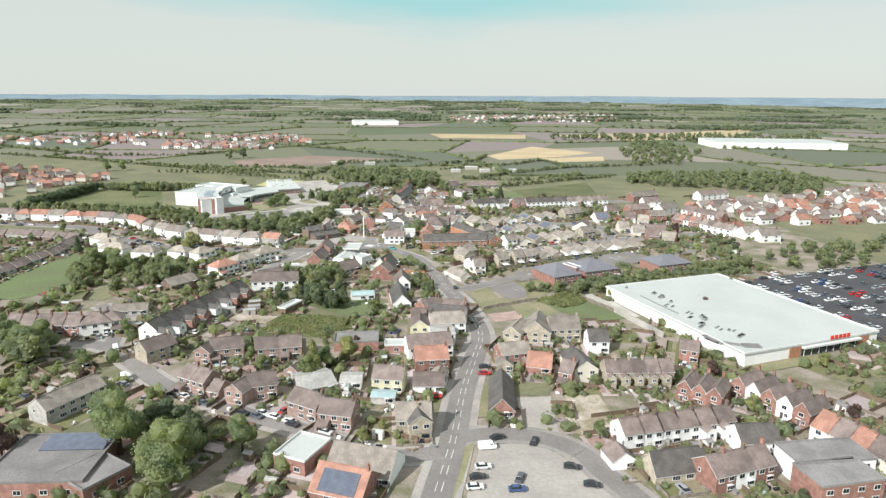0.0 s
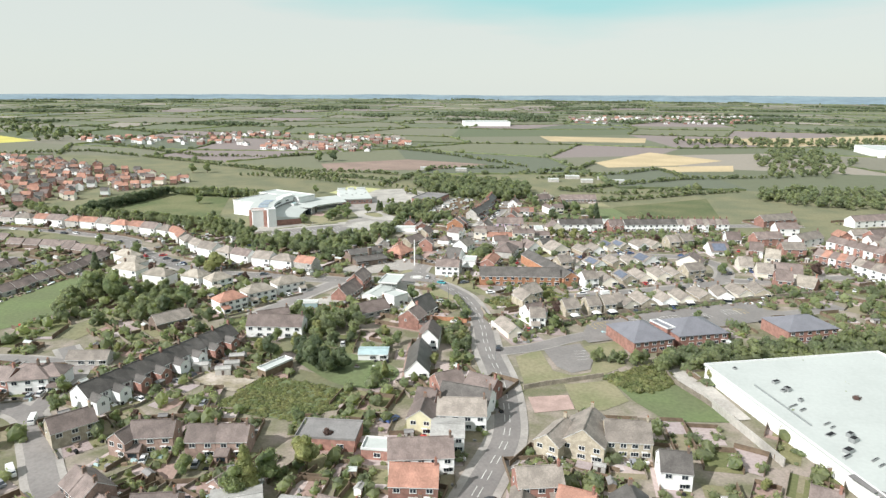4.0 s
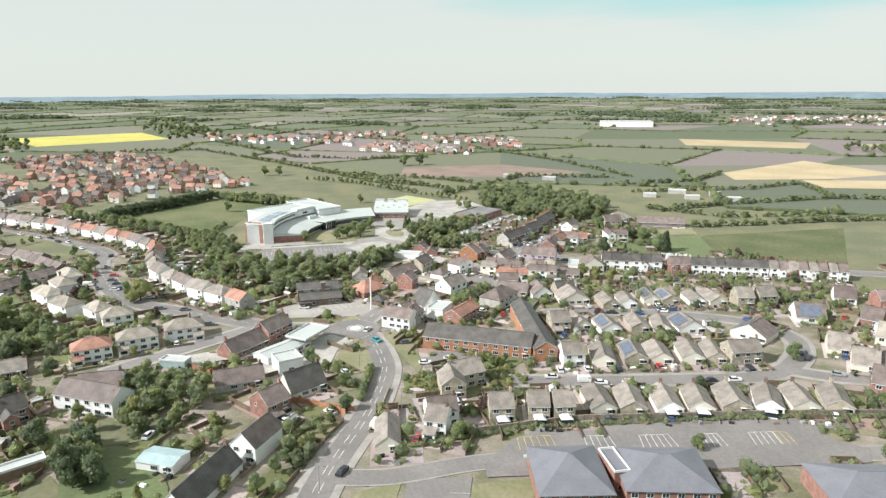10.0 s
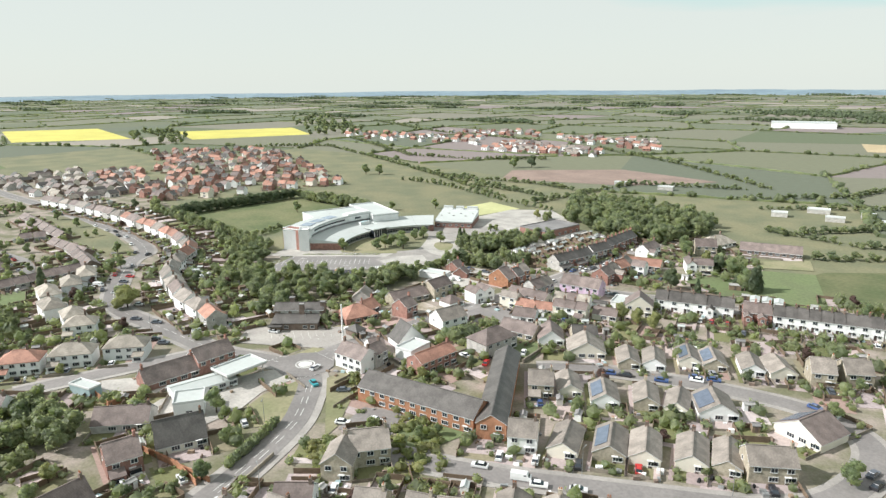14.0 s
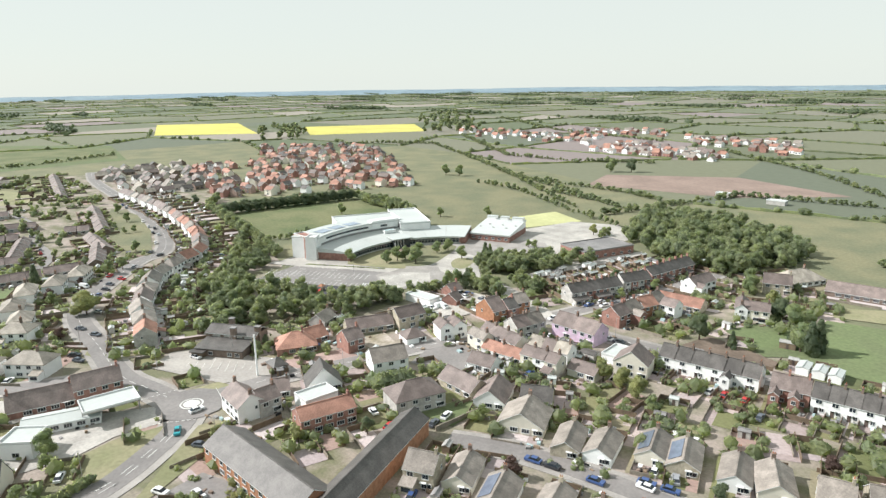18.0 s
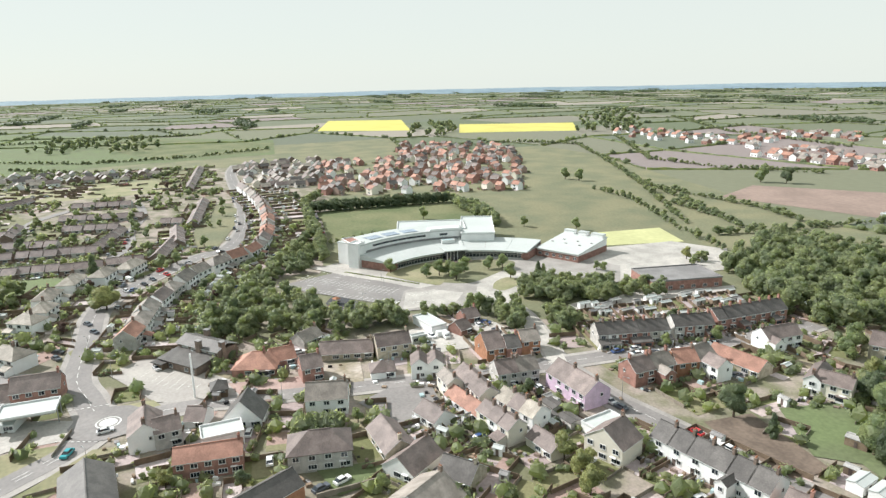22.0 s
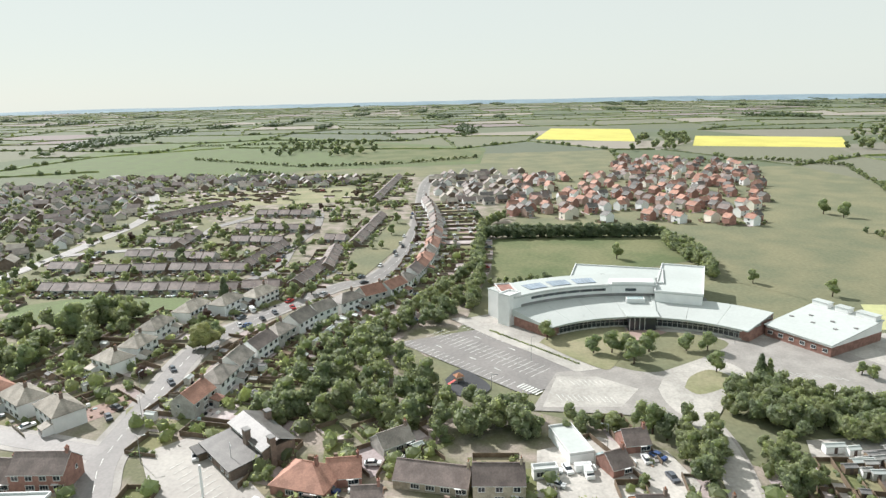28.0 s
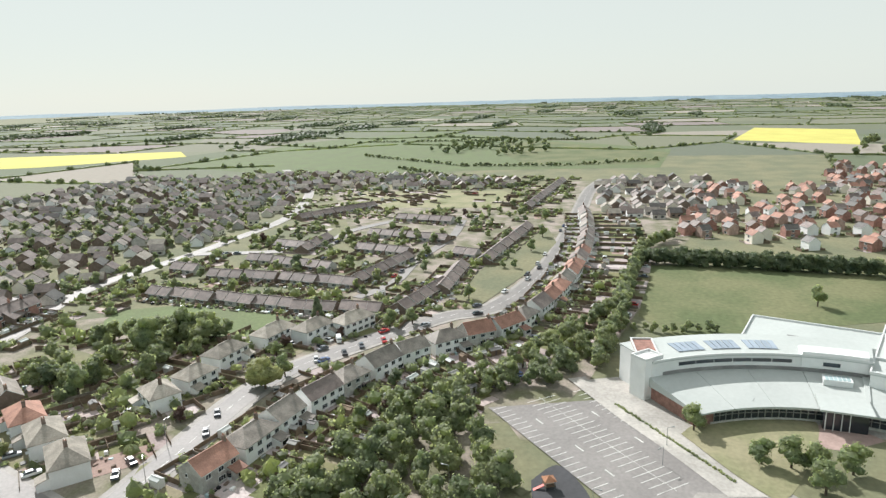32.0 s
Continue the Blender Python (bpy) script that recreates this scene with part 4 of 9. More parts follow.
# ---- vehicles, fences, lamps ----
def car_body(paint, van):
    s = Shape(paint)
    if van:
        s.prism([(-0.95, 0.3), (0.95, 0.3), (0.95, 1.1), (0.82, 2.0), (-0.82, 2.0), (-0.95, 1.1)], -2.4, 1.5)
        s.prism([(-0.95, 0.3), (0.95, 0.3), (0.95, 1.0), (0.88, 1.15), (-0.88, 1.15), (-0.95, 1.0)], 1.5, 2.5)
        s.add([(1.5, -0.95, 1.1), (1.5, 0.95, 1.1), (1.5, 0.82, 2.0), (1.5, -0.82, 2.0), (2.1, -0.9, 1.15), (2.1, 0.9, 1.15)], [(0, 4, 3), (1, 2, 5), (3, 4, 5, 2)])
    else:
        s.prism([(-0.87, 0.28), (0.87, 0.28), (0.88, 0.65), (0.8, 0.9), (-0.8, 0.9), (-0.88, 0.65)], -2.1, 2.1)
        s.box(-1.15, -0.62, 1.38, 0.45, 0.62, 1.46, 0, 0.06)
    return s.done()


def car_glass(van):
    s = Shape(M["glass"])
    if van:
        return s.add([(1.53, -0.8, 1.9), (1.53, 0.8, 1.9), (2.12, 0.85, 1.18), (2.12, -0.85, 1.18)], [(3, 2, 1, 0)]).box(0.7, -0.93, 1.15, 1.5, 0.93, 1.75, 0, 0.06).done()
    v = [(-1.75, -0.76, 0.9), (1.15, -0.76, 0.9), (1.15, 0.76, 0.9), (-1.75, 0.76, 0.9), (-1.15, -0.62, 1.39), (0.45, -0.62, 1.39), (0.45, 0.62, 1.39), (-1.15, 0.62, 1.39)]
    return s.add(v, [(4, 5, 6, 7), (0, 1, 5, 4), (1, 2, 6, 5), (2, 3, 7, 6), (3, 0, 4, 7)]).done()


def wheel_shape():
    s = Shape(M["dark"], M["steel"])
    n = 10
    ring = [(0.31 * math.cos(6.2832 * i / n), 0.31 * math.sin(6.2832 * i / n)) for i in range(n)]
    s.add([(a, -0.1, b) for a, b in ring] + [(a, 0.1, b) for a, b in ring], [tuple(range(n)), tuple(range(n, 2 * n))[::-1]] + [(i, n + i, n + (i + 1) % n, (i + 1) % n) for i in range(n)])
    s.add([(a * 0.6, -0.105, b * 0.6) for a, b in ring], [tuple(range(n))], 1).add([(a * 0.6, 0.105, b * 0.6) for a, b in ring], [tuple(range(n))[::-1]], 1)
    return s.done()


PAINT_WORDS = ["silver", "white", "black", "dark grey", "dark blue", "red", "grey"]


def car(p, turn, k=None, van=False, far=False, paint=None, group="parked cars", z=0.21):
    k = random.choice((0, 0, 1, 1, 2, 2, 3, 3, 4, 6, 6, 0, 1, 5)) if k is None else k
    word = "teal" if paint else PAINT_WORDS[k]
    pm = M[paint] if paint else CAR_PAINTS[k]
    t = thing("van" if van else "car", p[0], p[1], turn, "%s %s parked with its windows closed" % (word, "panel van" if van else "hatchback car"), "van" if van else "car", group, z)
    part("body", mesh(("body", word, van), lambda: car_body(pm, van)), t)
    part("cabin_glass", mesh(("glass", van), lambda: car_glass(van)), t)
    if not far:
        for x in (-1.35, 1.35):
            for y in (-0.8, 0.8):
                part("wheel", mesh(("wheel",), wheel_shape), t, x, y, 0.31)
    return t


def fence(points, h=1.7, m="timber", t=0.08, name="garden_fence", label="weathered timber panel fence with posts"):
    s = Shape(M[m])
    for (x0, y0), (x1, y1) in zip(points, points[1:]):
        d = math.hypot(x1 - x0, y1 - y0) or 1
        ux, uy = (x1 - x0) / d, (y1 - y0) / d
        n = max(1, round(d / 1.9))
        for i in range(n):
            a, b = i * d / n, (i + 1) * d / n - 0.08
            hh = h * rnd(0.95, 1.04)
            c = [(x0 + ux * a, y0 + uy * a), (x0 + ux * b, y0 + uy * b)]
            q = [(c[0][0] + uy * t, c[0][1] - ux * t), (c[1][0] + uy * t, c[1][1] - ux * t), (c[1][0] - uy * t, c[1][1] + ux * t), (c[0][0] - uy * t, c[0][1] + ux * t)]
            s.add([(x, y, 0) for x, y in q] + [(x, y, hh) for x, y in q], [(4, 5, 6, 7), (0, 1, 5, 4), (1, 2, 6, 5), (2, 3, 7, 6), (3, 0, 4, 7)])
            if m == "timber":
                s.box(c[0][0] - 0.06, c[0][1] - 0.06, 0, c[0][0] + 0.06, c[0][1] + 0.06, hh + 0.1)
    v, f, mats, idx = s.done()
    me = bpy.data.meshes.new(name)
    me.from_pydata(v, [], f)
    me.materials.append(mats[0])
    return tagged(new(name, me), label, name.replace("_", " "))


def wall_line(points, h=1.2, m="stonewall", t=0.18, label="low stone boundary wall"):
    return fence(points, h, m, t, "garden_wall", label)


def shed(p, turn, w=2.4, d=1.9, h=2.0, m="timber", roof="flat", label="small timber garden shed with a felt roof"):
    def build():
        a, b = gable_wall(w, d, h, 0.4, m), gable_roof(w, d, h, 0.4, roof, 0.12, 0.12)
        s = Shape(M[m], M[roof], M["door"])
        s.add(a[0], a[1], 0).add(b[0], b[1], 1).box(-0.4, -d / 2 - 0.05, 0.05, 0.4, -d / 2, 1.8, 2)
        return s.done()
    ob = new("garden_shed", mesh(("shed", w, d, h, m, roof), build))
    ob.matrix_basis = pose(p[0], p[1], 0.1, 0, 0, turn)
    return tagged(ob, label, "shed", "garden sheds")


def lamp(p, turn=0, h=8.0):
    t = thing("street_lamp", p[0], p[1], turn, "grey steel street lamp with a single arm", "street lamp", "street lamps")
    part("pole", mesh(("pole", h), lambda: Shape(M["steel"]).tube(0, 0, 0, h, 0.09, 0.05).done()), t)
    arm = part("arm", mesh(("arm",), lambda: Shape(M["steel"]).box(0, -0.04, -0.04, 1.4, 0.04, 0.04).done()), t, 0, 0, h)
    part("lamp_head", mesh(("head",), lambda: Shape(M["steel"]).box(1.2, -0.14, -0.12, 1.9, 0.14, 0.06, 0, 0.04).done()), arm)


def block(name, p, q, W, h, wall, roof, label, category, n=0, parapet=0.5, st=1, group=""):
    """A flat-roofed building on the front line p to q."""
    dx, dy = q[0] - p[0], q[1] - p[1]
    L = math.hypot(dx, dy)
    t = thing(name, (p[0] + q[0]) / 2 - dy / L * W / 2, (p[1] + q[1]) / 2 + dx / L * W / 2, math.degrees(math.atan2(dy, dx)), label, category, group)
    part("wall", mesh(("wall", L, W, h, wall), lambda: Shape(M[wall]).box(-L / 2, -W / 2, 0, L / 2, W / 2, h).done()), t)
    s = Shape(M[roof], M["flat"] if roof == "flat" else M["frame"])
    s.box(-L / 2 - 0.1, -W / 2 - 0.1, h, L / 2 + 0.1, W / 2 + 0.1, h + 0.15)
    for a in ((-L / 2 - 0.1, -W / 2 - 0.1, L / 2 + 0.1, -W / 2 + 0.15), (-L / 2 - 0.1, W / 2 - 0.15, L / 2 + 0.1, W / 2 + 0.1), (-L / 2 - 0.1, -W / 2 + 0.15, -L / 2 + 0.15, W / 2 - 0.15), (L / 2 - 0.15, -W / 2 + 0.15, L / 2 + 0.1, W / 2 - 0.15)):
        s.box(a[0], a[1], h + 0.15, a[2], a[3], h + 0.15 + parapet, 1)
    part("roof", mesh(("flatroof", L, W, h, roof), s.done), t)
    for k in range(st):
        for i in range(n):
            part("window", mesh(("window", 1.8), lambda: window_shape(1.8, 1.3)), t, -L / 2 + (i + 0.5) * L / n, -W / 2, 0.9 + k * 3.0)
    return t


# ---- ground, fields and horizon ----
def ring_sheet(name, r0, r1, z, m, label, n=96):
    v = [(r * math.cos(6.28318 * i / n), 400 + r * math.sin(6.28318 * i / n), z) for r in (r0, r1) for i in range(n)]
    f = [(i, n + i, n + (i + 1) % n, (i + 1) % n) for i in range(n)] + ([tuple(range(n))] if r0 < 50 else [])
    me = bpy.data.meshes.new(name)
    me.from_pydata(v, [], f)
    me.materials.append(m)
    return tagged(new(name, me), label, name, "", "structure")


ring_sheet("ground", 10, 5600, 0.0, M["grass"], "green ground reaching the horizon")
TOWN = [(-75, 40), (330, 40), (330, 420), (170, 640), (70, 640), (20, 760), (-90, 760), (-215, 700), (-330, 800), (-520, 760), (-640, 600), (-760, 380), (-700, 200), (-300, 120)]
cell, quads, edges = 175.0, [], []
frnd = random.Random(4)
NX, NY = 62, 62
node = {}
for i in range(NX):
    for j in range(NY):
        gx, gy = (i - NX * 0.58) * cell, (j - 12) * cell
        node[i, j] = (gx + frnd.uniform(-0.36, 0.36) * cell + 30 * math.sin(gy / 260), 150 + gy + frnd.uniform(-0.36, 0.36) * cell + 40 * math.sin(gx / 310))
for i in range(NX - 1):
    for j in range(NY - 1):
        q = [node[i, j], node[i + 1, j], node[i + 1, j + 1], node[i, j + 1]]
        cx, cy = sum(a for a, _ in q) / 4, sum(b for _, b in q) / 4
        if math.hypot(cx, cy - 400) > 4700:
            continue
        if any(inside(a, b, TOWN) for a, b in q + [(cx, cy)]):
            continue
        quads.append(q)
        edges += [(q[0], q[1]), (q[0], q[3])]
me = bpy.data.meshes.new("fields")
me.from_pydata([(x, y, 0.03) for q in quads for x, y in q], [], [tuple(range(4 * i, 4 * i + 4)) for i in range(len(quads))])
me.materials.append(M["fields"])
tagged(new("farm_fields", me), "patchwork of green and pale farm fields", "fields", "", "structure")
# large single crops that no hedge crosses
RAPE = [[(-1122, 644), (-1438, 727), (-1355, 881), (-1024, 796)], [(-921, 850), (-1122, 932), (-1023, 1136), (-842, 1039)], [(-844.7, -507.5), (-947.2, -238.6), (-860.8, -164.8), (-713.9, -291.2), (-692.5, -335.6)]]
BARLEY = [[(60.1, 934.8), (143.1, 1089.8), (225.2, 995.5), (157.0, 926.1), (74.2, 886.0)], [(132.5, 908.6), (225.8, 941.8), (213.7, 881.9), (149.0, 862.1)], [(210.4, 1353.9), (485.3, 1459.9), (761.1, 1661.7), (637.0, 1413.0), (358.4, 1230.9)], [(-30.2, 1368.3), (165.8, 1363.5), (153.3, 1257.9), (-6.4, 1250.9)]]
SOIL = [[(-269.0, 842.5), (-177.4, 914.4), (-69.1, 884.5), (-127.5, 815.0), (-240.9, 783.6)]]
spots, hv, hf = [], [], []
for (x0, y0), (x1, y1) in edges:
    d = math.hypot((x0 + x1) / 2, (y0 + y1) / 2 - 400)
    if y0 < -500 and x0 > -600 or frnd.random() < 0.12:
        continue
    far = 1.0 if d < 1500 else 1.2 if d < 2800 else 1.5
    L = math.hypot(x1 - x0, y1 - y0)
    nx, ny = -(y1 - y0) / L, (x1 - x0) / L
    pts = along([(x0, y0), (x1, y1)], 9 * far)
    cropped = any(inside(x, y, c) for c in RAPE + BARLEY + SOIL for x, y, _ in pts)
    if cropped:
        continue
    for i, (x, y, _) in enumerate(pts):
        w, h, o = frnd.uniform(0.7, 1.5) * far, frnd.uniform(1.2, 2.5) * far ** 0.1, frnd.uniform(-1.2, 1.2)
        k = len(hv)
        hv += [(x + nx * (o - w), y + ny * (o - w), 0), (x + nx * (o - w * 0.6), y + ny * (o - w * 0.6), h), (x + nx * (o + w * 0.6), y + ny * (o + w * 0.6), h * 0.95), (x + nx * (o + w), y + ny * (o + w), 0)]
        if i:
            hf += [(k - 4 + a, k - 3 + a, k + 1 + a, k + a) for a in range(3)]
        if frnd.random() < (0.30 if d < 1500 else 0.2):
            h = frnd.uniform(2.5, 7.5)
            for _ in range(3 if d < 1500 else 1):
                spots.append((x + frnd.uniform(-2, 2), y + frnd.uniform(-2, 2), (h * 0.3 + 1.2) * far, h * frnd.uniform(0.75, 1.0)))
me = bpy.data.meshes.new("field_hedges")
me.from_pydata(hv, [], hf)
me.materials.append(M["hedge"])
tagged(new("field_hedges", me), "long dark field hedges between the farm fields", "hedge", "", "stuff")
clumps("hedgerow_trees", spots, "hedge", "trees standing in the field hedges", "trees")
spots = []
for k in range(170):
    a, d = radians(frnd.uniform(-50, 150)), frnd.uniform(1300, 4400)
    cx, cy, ex, ey = -d * math.sin(a), 400 + d * math.cos(a), frnd.uniform(30, 190), frnd.uniform(12, 45)
    if inside(cx, cy, TOWN) or any(abs(cx - sum(p[0] for p in c) / len(c)) + abs(cy - sum(p[1] for p in c) / len(c)) < 260 for c in RAPE + BARLEY):
        continue
    for _ in range(int(30 + ex * 0.45)):
        u, w = frnd.gauss(0, 0.5), frnd.gauss(0, 0.5)
        spots.append((cx + u * ex, cy + w * ey, frnd.uniform(4, 7), frnd.uniform(6, 11)))
clumps("far_woods", spots, "darkleaf", "distant clumps of woodland among the fields", "woodland")

# distant ridge that closes the view, its blue haze put into the colour
v, f = [], []
N = 240
for i in range(N):
    az = radians(-75 + 260 * i / (N - 1))
    e = math.degrees(az)
    h = 22 + 30 * max(0, min(1, (5 - e) / 45)) - 10 * max(0, min(1, (e - 60) / 60)) + 7 * noise.noise((e * 0.11, 2, 0)) + 3 * noise.noise((e * 0.5, 7, 0))
    for r, z in ((4300, -2), (4620, h * 0.8), (4780, h), (4900, -5)):
        v.append((-r * math.sin(az), 150 + r * math.cos(az), z))
for i in range(N - 1):
    for k in range(3):
        f.append((4 * i + k, 4 * i + k + 1, 4 * i + 5 + k, 4 * i + 4 + k))
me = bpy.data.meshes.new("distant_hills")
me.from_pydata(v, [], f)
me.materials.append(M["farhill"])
tagged(new("backdrop", me), "far ridge on the horizon in painted blue-green haze", "hills", "", "structure")

# ---- town ground ----
patch([(-139.3, 131.9), (-168.2, 235.3), (-212.7, 303.5), (-270.7, 366.8), (-594.3, 195.6), (-500.8, 403.4), (-622.0, 428.6), (-628.9, 529.1), (-397.6, 522.7), (-174.8, 473.6), (-117.8, 455.4), (-55.3, 555.8), (-48.5, 639.2), (92.4, 572.2), (151.9, 493.1), (237.9, 464.9), (247.9, 357.2), (106.9, 139.8), (25.7, 115.9)], "gardens", 0.05, "ground_patch", "town ground of small lawns, yards and paving")
patch([(45.3, 569.9), (67.4, 618.3), (146.5, 676.4), (138.6, 566.2), (59.7, 540.5)], "meadow", label="rough green meadow behind the terrace")
patch([(-316.9, 495.6), (-335.0, 603.7), (-260.5, 604.1), (-216.7, 502.1), (-238.5, 489.1)], "meadow", label="green school field inside a tree belt")
patch([(-280.1, 609.1), (-337.0, 630.5), (-321.0, 740.1), (-166.8, 676.2), (-178.1, 623.4), (-220.4, 596.4)], "grass", label="mown school playing field")
patch([(-181.3, 634.2), (-175.6, 676.5), (-142.0, 666.4), (-153.0, 622.2)], "pitch", label="pale yellow-green artificial pitch")
patch([(-205.8, 300.1), (-218.3, 326.7), (-214.7, 364.9), (-198.0, 363.6), (-184.9, 342.9), (-191.0, 311.6)], "lush", label="green between the houses and the estate")
patch([(-538.2, 244.8), (-556.7, 379.0), (-507.0, 406.2), (-471.4, 394.3), (-458.3, 278.4)], "dry", label="dry recreation field")
for crops, m, words in ((RAPE, "rape", "field of yellow oilseed rape in flower"), (BARLEY, "barley", "pale ripening cereal field"), (SOIL, "soil", "reddish bare soil field")):
    for c in crops:
        patch(c, m, 0.12, "field", words)
patch([(-729.2, -100.8), (-1112.2, -104.4), (-1422.5, 63.0), (-965.6, 543.3), (-740.1, 518.7), (-706.2, 323.7), (-647.3, 192.9), (-668.1, 72.4)], "lush", 0.09, "field", "bright green fields beyond the estate")
patch([(-1038.3, 266.8), (-1144.4, 330.8), (-907.1, 538.7), (-768.0, 513.5), (-757.5, 371.3)], "meadow", 0.1, "field", "darker green field beyond the estate")

# ---- roads ----
road([(-8, 95), (-4, 118), (-1, 138), (3, 162), (7, 195), (12, 223), (15, 241), (14, 257), (10, 279), (2, 306), (-4, 333), (-14, 360), (-25, 375), (-34, 384), (-43, 389)], 7.5, walkway=2.2, dashes=False, label="main road with a dashed centre line")
road([(0, 158), (-13, 156), (-27, 162), (-41, 170), (-56, 177), (-71, 186), (-90, 197), (-107, 213), (-124, 228), (-144, 231), (-175, 226), (-240, 215)], 6.5, dashes=False)
road([(-122, 226), (-127, 242), (-132, 258), (-150, 275)], 5.5, dashes=False)
road([(5, 166), (15, 168), (28, 166), (37, 159), (42, 148), (47, 138), (53, 120), (60, 95)], 6.5, dashes=False)
road([(6, 303), (18, 309), (33, 322), (49, 333), (65, 341), (83, 349), (105, 359), (131, 373), (150, 384)], 6.0, walkway=0.6, dashes=False, label="access road to the offices")
road([(-46, 388), (-62, 383), (-79, 378), (-113, 377), (-143, 376), (-163, 380), (-186, 392), (-222, 415), (-240, 433), (-300, 446), (-408, 451), (-560, 453), (-640, 463)], 8.0, label="street that bends uphill past the houses")
road([(-45, 392), (-46, 410), (-43, 432), (-38, 462), (-35, 481), (-32, 499), (-30, 521), (-28, 543), (-24, 565), (-22, 589), (-21, 612), (-22, 624)], 7.0)
road([(-27, 522), (-12, 522.5), (0, 524), (12, 527), (25, 530), (40, 533), (55, 537), (80, 544), (130, 556), (190, 570)], 7.0)
road([(-30, 522), (-50, 528), (-74, 533), (-92, 533), (-106, 531), (-118, 537)], 6.0, "concrete", 1.0, False, label="pale drive to the school")
road([(13, 368), (29, 373), (44, 379), (74, 394), (96, 406), (106, 417), (111, 433), (110, 448), (102, 457), (88, 461), (62, 457), (34, 448), (17, 437)], 6.5, dashes=False, label="quiet close of asphalt between bungalows")
road([(106, 417), (125, 418), (150, 428), (185, 440)], 6.0, dashes=False)
road([(-98, 320), (-92, 339), (-86, 358), (-80, 376)], 6.5, dashes=False)
road([(-130, 262), (-155, 262), (-176, 258), (-210, 244), (-241, 240), (-281, 245), (-330, 248), (-424, 244), (-560, 190), (-700, 90)], 6.0, walkway=1.2, dashes=False)
road([(-240, 372), (-266, 380), (-309, 378), (-365, 382), (-419, 376)], 5.5, walkway=0, dashes=False)
road([(-300, 250), (-324, 311), (-372, 312), (-411, 330)], 7, walkway=0, dashes=False)


def ring(name, x, y, r0, r1, z, m, label, category, n=24):
    v = [(x + r * math.cos(6.28318 * i / n), y + r * math.sin(6.28318 * i / n), z) for r in (r0, r1) for i in range(n)]
    me = bpy.data.meshes.new(name)
    me.from_pydata(v, [], [(i, n + i, n + (i + 1) % n, (i + 1) % n) for i in range(n)] + ([tuple(range(n))] if r0 < 0.5 else []))
    me.materials.append(M[m])
    return tagged(new(name, me), label, category, "", "structure")


# mini roundabout
RB = (-44.4, 390.2)
patch([(RB[0] + 10 * math.cos(a * 0.524), RB[1] + 10 * math.sin(a * 0.524)) for a in range(12)], "asphalt", 0.26, "road", "asphalt of the mini roundabout")
ring("roundabout_marking", *RB, 0.1, 2.3, 0.33, "line", "worn white painted mini roundabout dome", "road marking")
ring("roundabout_ring", *RB, 2.9, 3.3, 0.33, "line", "white painted ring", "road marking")

# open ground along the main road
patch([(13.0, 299.6), (21.2, 308.0), (26.8, 290.0), (33.1, 287.7), (39.3, 291.8), (40.8, 304.4), (36.8, 314.1), (52.1, 324.3), (51.3, 300.0), (43.9, 290.7), (30.8, 283.7), (17.7, 278.0)], "dry", 0.1, "verge", "sun-dried grass beside the small car park")
patch([(22.1, 309.2), (35.7, 317.1), (40.4, 302.8), (39.1, 294.1), (32.9, 289.6), (27.9, 293.8)], "asphalt", 0.12, "car_park", "small asphalt car park")
patch([(30.4, 280.4), (45.6, 286.2), (50.3, 272.3), (42.5, 264.6), (34.3, 263.1)], "dry", 0.1, "verge", "bleached dry grass plot")
patch([(19.5, 268.8), (31.8, 272.9), (33.8, 263.7), (22.1, 258.9)], "pinkpave", 0.1, "yard", "pink paved yard")
patch([(42.5, 289.6), (63.6, 303.4), (72.2, 278.5), (79.5, 264.5), (60.4, 261.2), (51.6, 272.8), (45.6, 286.5)], "lush", 0.1, "rough_grass", "rough green grass beside the supermarket")
patch([(-73.2, 241.8), (-67.6, 267.1), (-36.3, 262.0), (-36.5, 249.8), (-45.4, 239.9)], "lush", 0.1, "paddock", "overgrown green paddock behind the houses")
patch([(-59.1, 266.3), (-58.2, 274.1), (-39.3, 267.6), (-39.3, 261.0)], "grass", 0.12, "lawn", "mown back lawn")
patch([(-204.7, 278.3), (-221.6, 310.4), (-215.7, 346.9), (-209.4, 369.3), (-189.0, 355.7), (-182.0, 312.2), (-179.8, 294.0), (-192.2, 282.4)], "lush", 0.1, "paddock", "green paddock with trees")
patch([(-166.7, 285.1), (-160.7, 308.8), (-149.4, 306.0), (-151.9, 281.6)], "grass", 0.1, "lawn", "long mown garden")
patch([(-127.3, 172.8), (-124.3, 193.0), (-117.4, 215.3), (-114.0, 197.3), (-118.6, 174.7), (-120.2, 162.0)], "dry", 0.1, "verge", "sloping sunlit grass")
patch([(-109.4, 159.3), (-100.7, 175.0), (-94.1, 189.7), (-88.2, 162.6), (-101.8, 156.6)], "grass", 0.1, "lawn", "large mown lawn")
patch([(11.2, 199.3), (16.1, 201.2), (14.9, 178.1), (10.7, 177.3)], "dry", 0.12, "verge", "grass beside the chapel")
patch([(23.9, 200.5), (35.6, 201.6), (34.5, 192.5), (23.3, 191.5)], "grass", 0.12, "lawn", "green lawn behind the chapel")
patch([(23.7, 190.3), (34.5, 191.4), (33.3, 168.0), (23.1, 169.4)], "oldasphalt", 0.12, "car_park", "bleached asphalt drive beside the chapel")
patch([(10.7, 161.6), (25.5, 163.6), (33.3, 155.0), (42.7, 137.0), (42.7, 123.1), (4.4, 122.5), (6.9, 143.2)], "oldasphalt", 0.12, "car_park", "public car park of bleached asphalt")
